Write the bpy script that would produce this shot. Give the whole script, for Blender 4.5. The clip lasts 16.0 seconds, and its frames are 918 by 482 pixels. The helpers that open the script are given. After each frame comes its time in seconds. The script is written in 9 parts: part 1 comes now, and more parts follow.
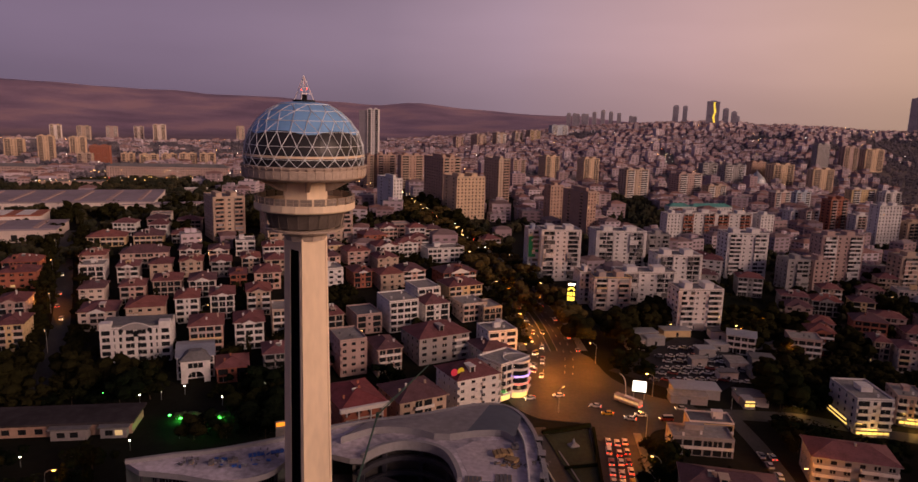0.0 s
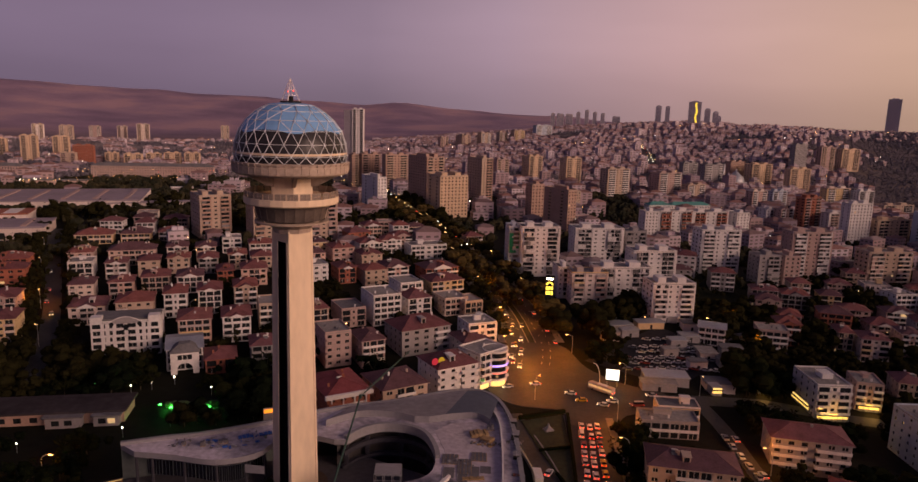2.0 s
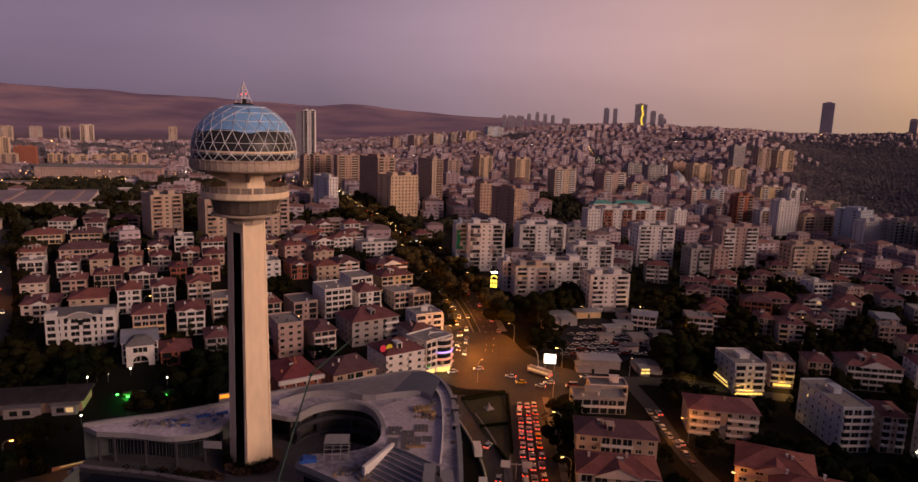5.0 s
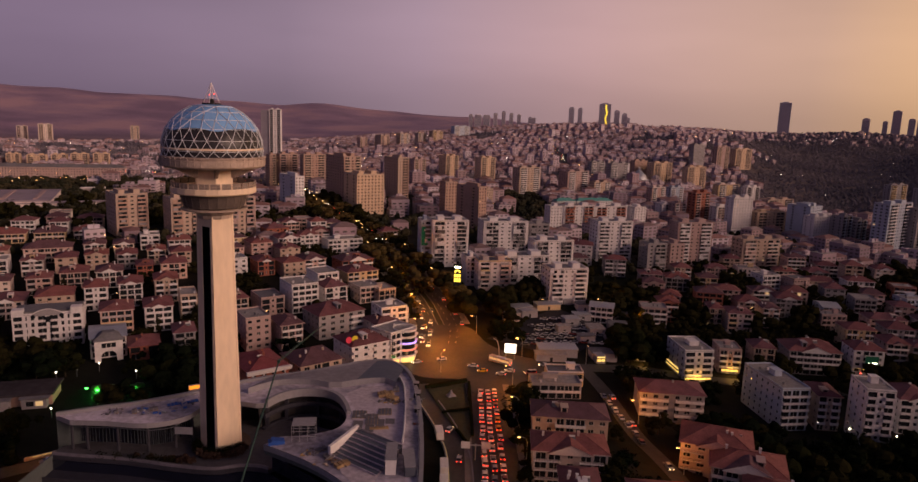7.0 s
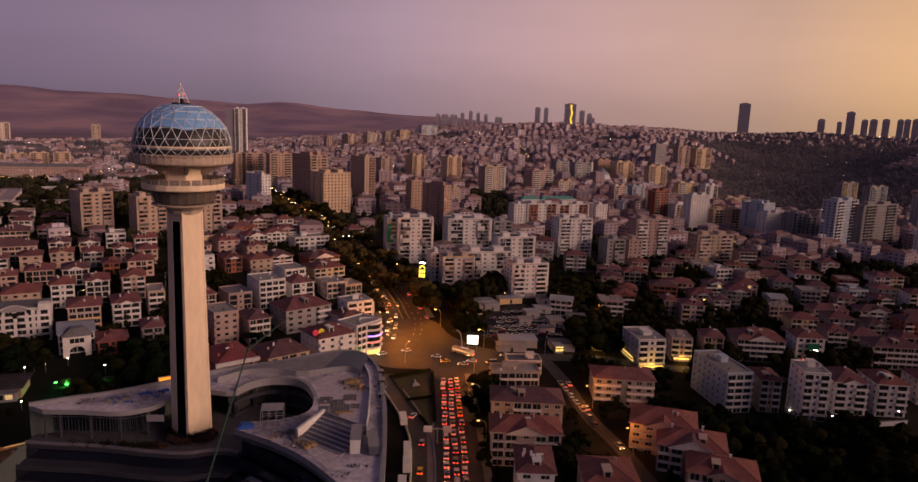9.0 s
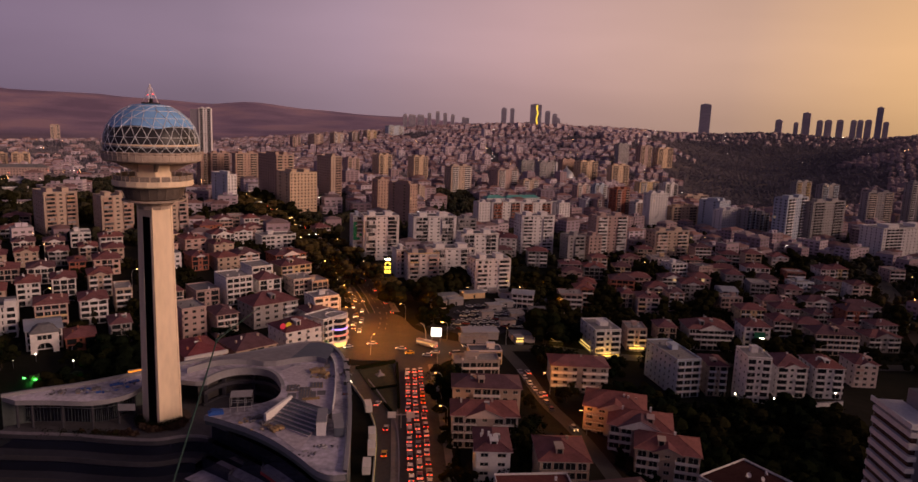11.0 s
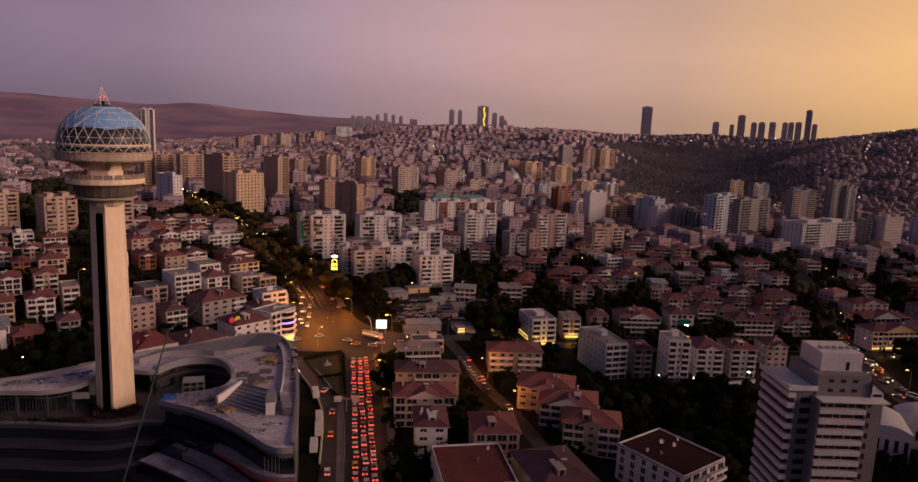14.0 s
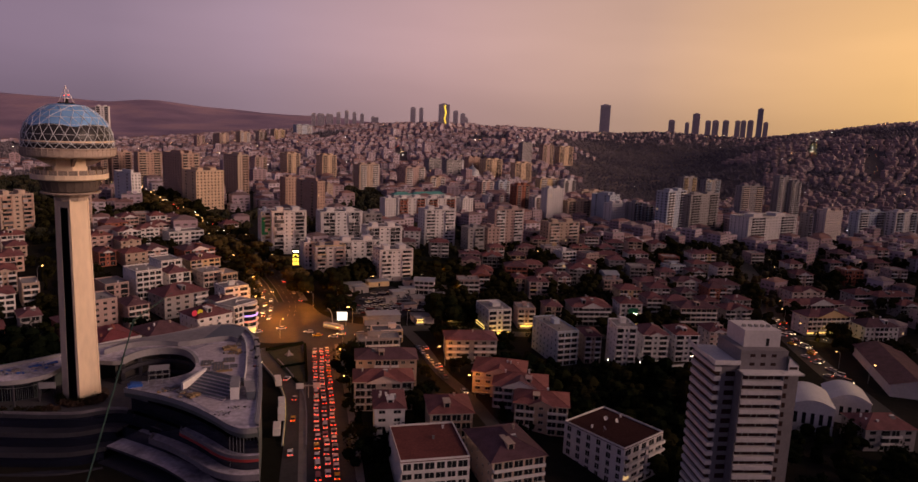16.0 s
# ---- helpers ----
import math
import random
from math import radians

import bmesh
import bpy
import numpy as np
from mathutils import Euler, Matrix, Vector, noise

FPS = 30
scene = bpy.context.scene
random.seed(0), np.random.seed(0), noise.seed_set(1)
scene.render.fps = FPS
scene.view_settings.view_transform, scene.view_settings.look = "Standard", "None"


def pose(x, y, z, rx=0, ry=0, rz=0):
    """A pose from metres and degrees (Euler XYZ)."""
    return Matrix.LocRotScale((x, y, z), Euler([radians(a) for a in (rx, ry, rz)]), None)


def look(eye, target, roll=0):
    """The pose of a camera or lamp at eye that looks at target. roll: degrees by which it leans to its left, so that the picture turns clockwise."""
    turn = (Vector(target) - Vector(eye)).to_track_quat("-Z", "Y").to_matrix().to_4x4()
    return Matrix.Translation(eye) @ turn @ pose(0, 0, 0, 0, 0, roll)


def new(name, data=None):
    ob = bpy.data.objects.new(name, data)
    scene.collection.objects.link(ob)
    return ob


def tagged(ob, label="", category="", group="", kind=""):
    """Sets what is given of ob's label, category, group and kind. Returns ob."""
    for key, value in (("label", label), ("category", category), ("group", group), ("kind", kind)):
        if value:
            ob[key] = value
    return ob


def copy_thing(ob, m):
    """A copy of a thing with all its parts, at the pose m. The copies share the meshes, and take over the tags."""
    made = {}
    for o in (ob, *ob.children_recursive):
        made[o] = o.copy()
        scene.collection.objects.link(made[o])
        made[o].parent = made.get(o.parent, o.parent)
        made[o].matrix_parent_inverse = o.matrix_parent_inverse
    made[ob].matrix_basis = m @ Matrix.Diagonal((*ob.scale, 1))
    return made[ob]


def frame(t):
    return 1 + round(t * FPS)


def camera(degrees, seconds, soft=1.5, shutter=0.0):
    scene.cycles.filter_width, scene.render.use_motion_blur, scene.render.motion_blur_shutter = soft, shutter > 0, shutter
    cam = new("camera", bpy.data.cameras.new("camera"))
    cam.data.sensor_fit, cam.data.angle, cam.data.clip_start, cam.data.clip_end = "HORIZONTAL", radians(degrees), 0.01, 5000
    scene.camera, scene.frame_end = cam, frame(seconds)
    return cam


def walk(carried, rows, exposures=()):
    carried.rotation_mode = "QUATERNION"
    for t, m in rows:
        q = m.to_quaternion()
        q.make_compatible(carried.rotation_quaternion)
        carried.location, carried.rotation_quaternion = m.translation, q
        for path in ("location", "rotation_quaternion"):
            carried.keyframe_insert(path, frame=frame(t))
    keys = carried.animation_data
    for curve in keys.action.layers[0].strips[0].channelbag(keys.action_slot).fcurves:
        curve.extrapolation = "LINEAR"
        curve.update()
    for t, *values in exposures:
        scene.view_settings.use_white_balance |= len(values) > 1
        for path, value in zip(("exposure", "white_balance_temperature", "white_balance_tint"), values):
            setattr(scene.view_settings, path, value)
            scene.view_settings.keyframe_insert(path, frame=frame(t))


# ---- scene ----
# The camera flies backwards from the tower and turns slowly towards the sunset.
cam = camera(67.5, 16.0)
# seconds, place in metres, then heading, tilt and lean in degrees
FLIGHT = [
    (0, -12.18, 39.45, 108.28, 7.73, -10.50, 1.70),
    (0.5, -11.29, 36.60, 108.35, 7.48, -10.49, 1.72),
    (1, -10.41, 34.04, 108.32, 7.11, -10.50, 1.75),
    (1.5, -9.49, 31.43, 108.56, 6.82, -10.47, 1.79),
    (2, -8.53, 28.64, 108.51, 6.53, -10.48, 1.78),
    (2.5, -7.67, 25.71, 108.46, 5.97, -10.49, 1.82),
    (3, -6.59, 22.81, 108.58, 5.35, -10.45, 1.84),
    (3.5, -5.62, 20.00, 108.65, 4.68, -10.38, 1.87),
    (4, -4.81, 17.04, 108.56, 4.01, -10.28, 1.89),
    (6.5, -0.56, 2.89, 108.76, 0.67, -10.20, 2.01),
    (7, 0.00, 0.00, 108.75, -0.00, -10.20, 2.00),
    (7.5, 0.74, -2.91, 108.91, -0.65, -10.23, 2.07),
    (8, 1.35, -5.69, 108.88, -1.32, -10.22, 2.12),
    (8.5, 1.86, -8.53, 108.96, -2.01, -10.15, 2.14),
    (9, 2.38, -11.61, 108.92, -2.67, -10.14, 2.16),
    (11.5, 4.88, -26.43, 108.80, -6.01, -9.97, 2.25),
    (12, 5.26, -29.41, 108.80, -6.69, -9.93, 2.28),
    (12.5, 5.59, -32.52, 108.85, -7.37, -9.91, 2.29),
    (13, 6.00, -35.54, 108.99, -8.04, -9.81, 2.31),
    (13.5, 6.26, -38.69, 108.95, -8.76, -9.72, 2.32),
    (14, 6.49, -41.92, 109.00, -9.52, -9.72, 2.33),
    (14.5, 6.64, -45.29, 108.94, -10.30, -9.73, 2.34),
    (15, 6.78, -48.72, 109.00, -11.09, -9.78, 2.36),
    (15.5, 6.86, -52.26, 109.01, -11.86, -9.83, 2.39),
    (16, 7.00, -55.51, 109.11, -12.65, -9.78, 2.39),
]
walk(cam, [(t, pose(x, y, z, 90 + tilt, 0, heading) @ pose(0, 0, 0, 0, 0, lean)) for t, x, y, z, heading, tilt, lean in FLIGHT])

# ---- world, sun and exposure ----
SUN_AZ = -25.0   # degrees, from +x towards +y
SUN_EL = 10.0
SUN_DIR = Vector((math.cos(radians(SUN_AZ)) * math.cos(radians(SUN_EL)), math.sin(radians(SUN_AZ)) * math.cos(radians(SUN_EL)), math.sin(radians(SUN_EL))))


def dusk_sky():
    """Evening sky: mauve overhead and to the north, a warm glow that widens towards the sunset."""
    world = bpy.data.worlds.new("dusk_sky")
    world.use_nodes = True
    nt = world.node_tree
    nt.nodes.clear()
    out = nt.nodes.new("ShaderNodeOutputWorld")
    bg = nt.nodes.new("ShaderNodeBackground")
    coord = nt.nodes.new("ShaderNodeTexCoord")
    sep = nt.nodes.new("ShaderNodeSeparateXYZ")
    nt.links.new(coord.outputs["Generated"], sep.inputs[0])
    dot = nt.nodes.new("ShaderNodeVectorMath")
    dot.operation = "DOT_PRODUCT"
    dot.inputs[1].default_value = (math.cos(radians(20)), math.sin(radians(20)), 0.0)
    nt.links.new(coord.outputs["Generated"], dot.inputs[0])
    around = nt.nodes.new("ShaderNodeMapRange")
    around.inputs[1].default_value, around.inputs[2].default_value = -1.0, 1.0
    nt.links.new(dot.outputs["Value"], around.inputs[0])
    low = nt.nodes.new("ShaderNodeValToRGB")
    set_ramp(low, [(0.0, (0.125, 0.096, 0.155)), (0.25, (0.140, 0.104, 0.160)), (0.34, (0.160, 0.113, 0.168)), (0.42, (0.168, 0.118, 0.173)), (0.55, (0.200, 0.141, 0.189)), (0.64, (0.290, 0.198, 0.243)), (0.75, (0.40, 0.250, 0.250)), (0.86, (0.445, 0.277, 0.208)), (0.95, (0.69, 0.395, 0.165)), (0.98, (0.93, 0.51, 0.143)), (1.0, (1.2, 0.60, 0.13))])
    nt.links.new(around.outputs[0], low.inputs[0])
    high = nt.nodes.new("ShaderNodeValToRGB")
    set_ramp(high, [(0.0, (0.026, 0.023, 0.050)), (0.5, (0.033, 0.028, 0.053)), (0.75, (0.052, 0.043, 0.064)), (1.0, (0.11, 0.07, 0.08))])
    nt.links.new(around.outputs[0], high.inputs[0])
    rise = nt.nodes.new("ShaderNodeMapRange")
    rise.interpolation_type = "SMOOTHSTEP"
    rise.inputs[1].default_value, rise.inputs[2].default_value = 0.03, 0.62
    nt.links.new(sep.outputs[2], rise.inputs[0])
    mix = nt.nodes.new("ShaderNodeMix")
    mix.data_type = "RGBA"
    nt.links.new(rise.outputs[0], mix.inputs[0])
    nt.links.new(low.outputs[0], mix.inputs[6])
    nt.links.new(high.outputs[0], mix.inputs[7])
    cloud = nt.nodes.new("ShaderNodeTexNoise")
    cloud.inputs["Scale"].default_value, cloud.inputs["Detail"].default_value = 2.2, 3.0
    stretch = nt.nodes.new("ShaderNodeMapping")
    stretch.inputs["Scale"].default_value = (1.0, 1.0, 5.0)
    nt.links.new(coord.outputs["Generated"], stretch.inputs[0])
    nt.links.new(stretch.outputs[0], cloud.inputs[0])
    soft = nt.nodes.new("ShaderNodeMapRange")
    soft.inputs[1].default_value, soft.inputs[2].default_value = 0.3, 0.7
    soft.inputs[3].default_value, soft.inputs[4].default_value = 0.94, 1.06
    nt.links.new(cloud.outputs[0], soft.inputs[0])
    veil = nt.nodes.new("ShaderNodeVectorMath")
    veil.operation = "SCALE"
    nt.links.new(mix.outputs[2], veil.inputs[0])
    nt.links.new(soft.outputs[0], veil.inputs["Scale"])
    # murk along the horizon
    murk = nt.nodes.new("ShaderNodeMapRange")
    murk.interpolation_type = "SMOOTHSTEP"
    murk.inputs[1].default_value, murk.inputs[2].default_value = -0.02, 0.12
    murk.inputs[3].default_value, murk.inputs[4].default_value = 0.70, 1.08
    nt.links.new(sep.outputs[2], murk.inputs[0])
    dimmed = nt.nodes.new("ShaderNodeVectorMath")
    dimmed.operation = "SCALE"
    nt.links.new(veil.outputs[0], dimmed.inputs[0])
    nt.links.new(murk.outputs[0], dimmed.inputs["Scale"])
    nt.links.new(dimmed.outputs[0], bg.inputs[0])
    bg.inputs[1].default_value = 1.0
    nt.links.new(bg.outputs[0], out.inputs[0])
    scene.world = world


def set_ramp(node, stops):
    ramp = node.color_ramp
    while len(ramp.elements) > 1:
        ramp.elements.remove(ramp.elements[-1])
    ramp.elements[0].position, ramp.elements[0].color = stops[0][0], (*stops[0][1], 1)
    for place, colour in stops[1:]:
        ramp.elements.new(place).color = (*colour, 1)


dusk_sky()
sun = new("sun", bpy.data.lights.new("sun", "SUN"))
sun.data.energy, sun.data.angle, sun.data.color = 3.0, radians(40), (1.0, 0.62, 0.475)
sun.matrix_world = look(SUN_DIR * 100, (0, 0, 0))
scene.view_settings.exposure = 0.45


# ---- materials ----
MATS = {}


def material(name, colour, rough=0.8, metal=0.0, vary=0.15, grain=0.5, bump=0.15, tint=0.0, tints=(), emit=None, power=0.0, spec=0.2, stretch=(1, 1, 1), second=None, by_island=False):
    """A procedural surface: a base colour with fine grain, broad stains and relief; tints gives a choice that varies from piece to piece."""
    if name in MATS:
        return MATS[name]
    mat = bpy.data.materials.new(name)
    mat.use_nodes = True
    nt = mat.node_tree
    bsdf = nt.nodes["Principled BSDF"]
    bsdf.inputs["Roughness"].default_value, bsdf.inputs["Metallic"].default_value = rough, metal
    bsdf.inputs["Specular IOR Level"].default_value = spec
    coord = nt.nodes.new("ShaderNodeTexCoord")
    mapping = nt.nodes.new("ShaderNodeMapping")
    mapping.inputs["Scale"].default_value = stretch
    nt.links.new(coord.outputs["Object"], mapping.inputs[0])
    fine = nt.nodes.new("ShaderNodeTexNoise")
    fine.inputs["Scale"].default_value, fine.inputs["Detail"].default_value = 1 / grain, 4.0
    broad = nt.nodes.new("ShaderNodeTexNoise")
    broad.inputs["Scale"].default_value, broad.inputs["Detail"].default_value = 0.12 / grain, 2.0
    nt.links.new(mapping.outputs[0], fine.inputs[0])
    nt.links.new(mapping.outputs[0], broad.inputs[0])
    both = nt.nodes.new("ShaderNodeMath")
    both.operation = "ADD"
    nt.links.new(fine.outputs[0], both.inputs[0])
    nt.links.new(broad.outputs[0], both.inputs[1])
    shade = nt.nodes.new("ShaderNodeMapRange")
    shade.inputs[1].default_value, shade.inputs[2].default_value = 0.7, 1.3
    shade.inputs[3].default_value, shade.inputs[4].default_value = 1 - vary, 1 + vary
    nt.links.new(both.outputs[0], shade.inputs[0])
    scale = nt.nodes.new("ShaderNodeVectorMath")
    scale.operation = "SCALE"
    if tints:
        source = nt.nodes.new("ShaderNodeNewGeometry") if by_island else nt.nodes.new("ShaderNodeObjectInfo")
        ramp = nt.nodes.new("ShaderNodeValToRGB")
        set_ramp(ramp, [(n / len(tints), c) for n, c in enumerate(tints)])
        ramp.color_ramp.interpolation = "CONSTANT"
        nt.links.new(source.outputs["Random Per Island" if by_island else "Random"], ramp.inputs[0])
        nt.links.new(ramp.outputs[0], scale.inputs[0])
    elif second:
        blend = nt.nodes.new("ShaderNodeMix")
        blend.data_type = "RGBA"
        blend.inputs[6].default_value, blend.inputs[7].default_value = (*colour, 1), (*second, 1)
        step = nt.nodes.new("ShaderNodeMapRange")
        step.inputs[1].default_value, step.inputs[2].default_value = 0.42, 0.58
        nt.links.new(broad.outputs[0], step.inputs[0])
        nt.links.new(step.outputs[0], blend.inputs[0])
        nt.links.new(blend.outputs[2], scale.inputs[0])
    else:
        scale.inputs[0].default_value = colour
    nt.links.new(shade.outputs[0], scale.inputs["Scale"])
    nt.links.new(scale.outputs[0], bsdf.inputs["Base Color"])
    if bump:
        relief = nt.nodes.new("ShaderNodeBump")
        relief.inputs["Strength"].default_value, relief.inputs["Distance"].default_value = bump, grain * 0.2
        nt.links.new(fine.outputs[0], relief.inputs["Height"])
        nt.links.new(relief.outputs[0], bsdf.inputs["Normal"])
    if emit:
        bsdf.inputs["Emission Color"].default_value, bsdf.inputs["Emission Strength"].default_value = (*emit, 1), power
    MATS[name] = mat
    return mat


def tile_roof(name, tints):
    """Clay tiles: courses in relief, weathered from tile to tile."""
    mat = material(name, tints[0], rough=0.85, vary=0.3, grain=0.45, bump=0.0, tints=tints)
    nt = mat.node_tree
    wave = nt.nodes.new("ShaderNodeTexWave")
    wave.bands_direction = "Z"
    wave.inputs["Scale"].default_value, wave.inputs["Distortion"].default_value = 2.2, 0.6
    coord = nt.nodes.new("ShaderNodeTexCoord")
    nt.links.new(coord.outputs["Object"], wave.inputs[0])
    relief = nt.nodes.new("ShaderNodeBump")
    relief.inputs["Strength"].default_value, relief.inputs["Distance"].default_value = 0.5, 0.06
    nt.links.new(wave.outputs[1], relief.inputs["Height"])
    nt.links.new(relief.outputs[0], nt.nodes["Principled BSDF"].inputs["Normal"])
    return mat


PLASTER = material("painted_plaster", (0.5, 0.46, 0.4), vary=0.12, grain=0.8, tints=[(0.64, 0.54, 0.48), (0.52, 0.39, 0.34), (0.70, 0.63, 0.60), (0.58, 0.40, 0.34), (0.64, 0.48, 0.28), (0.42, 0.36, 0.35), (0.68, 0.59, 0.56), (0.52, 0.36, 0.32), (0.60, 0.50, 0.46)])
WHITE = material("white_render", (0.69, 0.66, 0.66), vary=0.12, grain=0.9)
GREY_RENDER = material("grey_render", (0.31, 0.29, 0.30), vary=0.14, grain=0.9)
CREAM = material("cream_render", (0.47, 0.36, 0.29), vary=0.12, grain=0.9)
PINK = material("pink_render", (0.43, 0.31, 0.29), vary=0.12, grain=0.9)
BRICK = material("red_brick_render", (0.33, 0.12, 0.08), vary=0.15, grain=0.5)
OCHRE = material("ochre_render", (0.60, 0.44, 0.31), vary=0.12, grain=0.9)
BROWN = material("brown_render", (0.43, 0.29, 0.235), vary=0.14, grain=0.9)
BLUE_RENDER = material("pale_blue_render", (0.42, 0.47, 0.56), vary=0.12, grain=0.9)
TILE = tile_roof("clay_roof_tiles", [(0.190, 0.076, 0.080), (0.219, 0.093, 0.092), (0.152, 0.063, 0.072), (0.180, 0.081, 0.092), (0.128, 0.067, 0.080), (0.228, 0.086, 0.080)])
MAROON_TILE = tile_roof("maroon_roof_sheet", [(0.20, 0.055, 0.062), (0.19, 0.055, 0.06)])
SLATE = material("grey_roofing_felt", (0.16, 0.155, 0.165), vary=0.25, grain=1.2)
FLATROOF = material("flat_roof_screed", (0.30, 0.28, 0.27), vary=0.3, grain=1.5)
METAL_ROOF = material("zinc_roof_sheet", (0.42, 0.44, 0.48), rough=0.45, metal=0.5, vary=0.15, grain=1.0)
GLASS = material("window_glass", (0.018, 0.02, 0.024), rough=0.12, vary=0.2, grain=1.0, bump=0.0, spec=0.6)
LIT = material("lit_window", (0.5, 0.4, 0.2), emit=(1.0, 0.62, 0.28), power=0.4, bump=0.0)
FRAME = material("white_window_frame", (0.66, 0.64, 0.60), vary=0.06, grain=0.4, bump=0.0)
CONCRETE = material("weathered_concrete", (0.44, 0.35, 0.29), vary=0.2, grain=0.9, bump=0.2)
SHAFT_CONCRETE = material("pale_shaft_concrete", (0.80, 0.64, 0.47), vary=0.1, grain=1.6, bump=0.1, stretch=(1, 1, 0.3))
ASPHALT = material("asphalt", (0.050, 0.047, 0.046), rough=0.65, vary=0.25, grain=1.2)
PAVING = material("pavement_slabs", (0.20, 0.18, 0.17), vary=0.2, grain=0.8)
KERB = material("kerb_stone", (0.30, 0.28, 0.26), vary=0.15, grain=0.5)
BARK = material("bark", (0.07, 0.05, 0.035), vary=0.3, grain=0.2)
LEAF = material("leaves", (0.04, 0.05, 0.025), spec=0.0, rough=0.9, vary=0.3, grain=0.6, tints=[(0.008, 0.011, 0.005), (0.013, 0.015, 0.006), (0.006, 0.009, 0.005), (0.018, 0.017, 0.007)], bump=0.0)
GRASS = material("dry_grass", (0.035, 0.042, 0.022), vary=0.35, grain=1.5)
STEEL = material("painted_steel", (0.42, 0.42, 0.43), rough=0.45, metal=0.6, vary=0.1, grain=0.5)
DARK = material("dark_void", (0.02, 0.02, 0.022), rough=0.9, vary=0.1, bump=0.0)
RED_LIGHT = material("red_lamp", (0.5, 0.02, 0.02), emit=(1.0, 0.06, 0.03), power=3.0, bump=0.0)
WHITE_LIGHT = material("white_lamp", (0.8, 0.8, 0.7), emit=(1.0, 0.86, 0.62), power=9.0, bump=0.0)
AMBER_LIGHT = material("amber_lamp", (0.8, 0.5, 0.2), emit=(1.0, 0.48, 0.12), power=12.0, bump=0.0)


# ---- mesh building ----
def ss(a, b, x):
    t = min(1.0, max(0.0, (x - a) / (b - a)))
    return t * t * (3 - 2 * t)


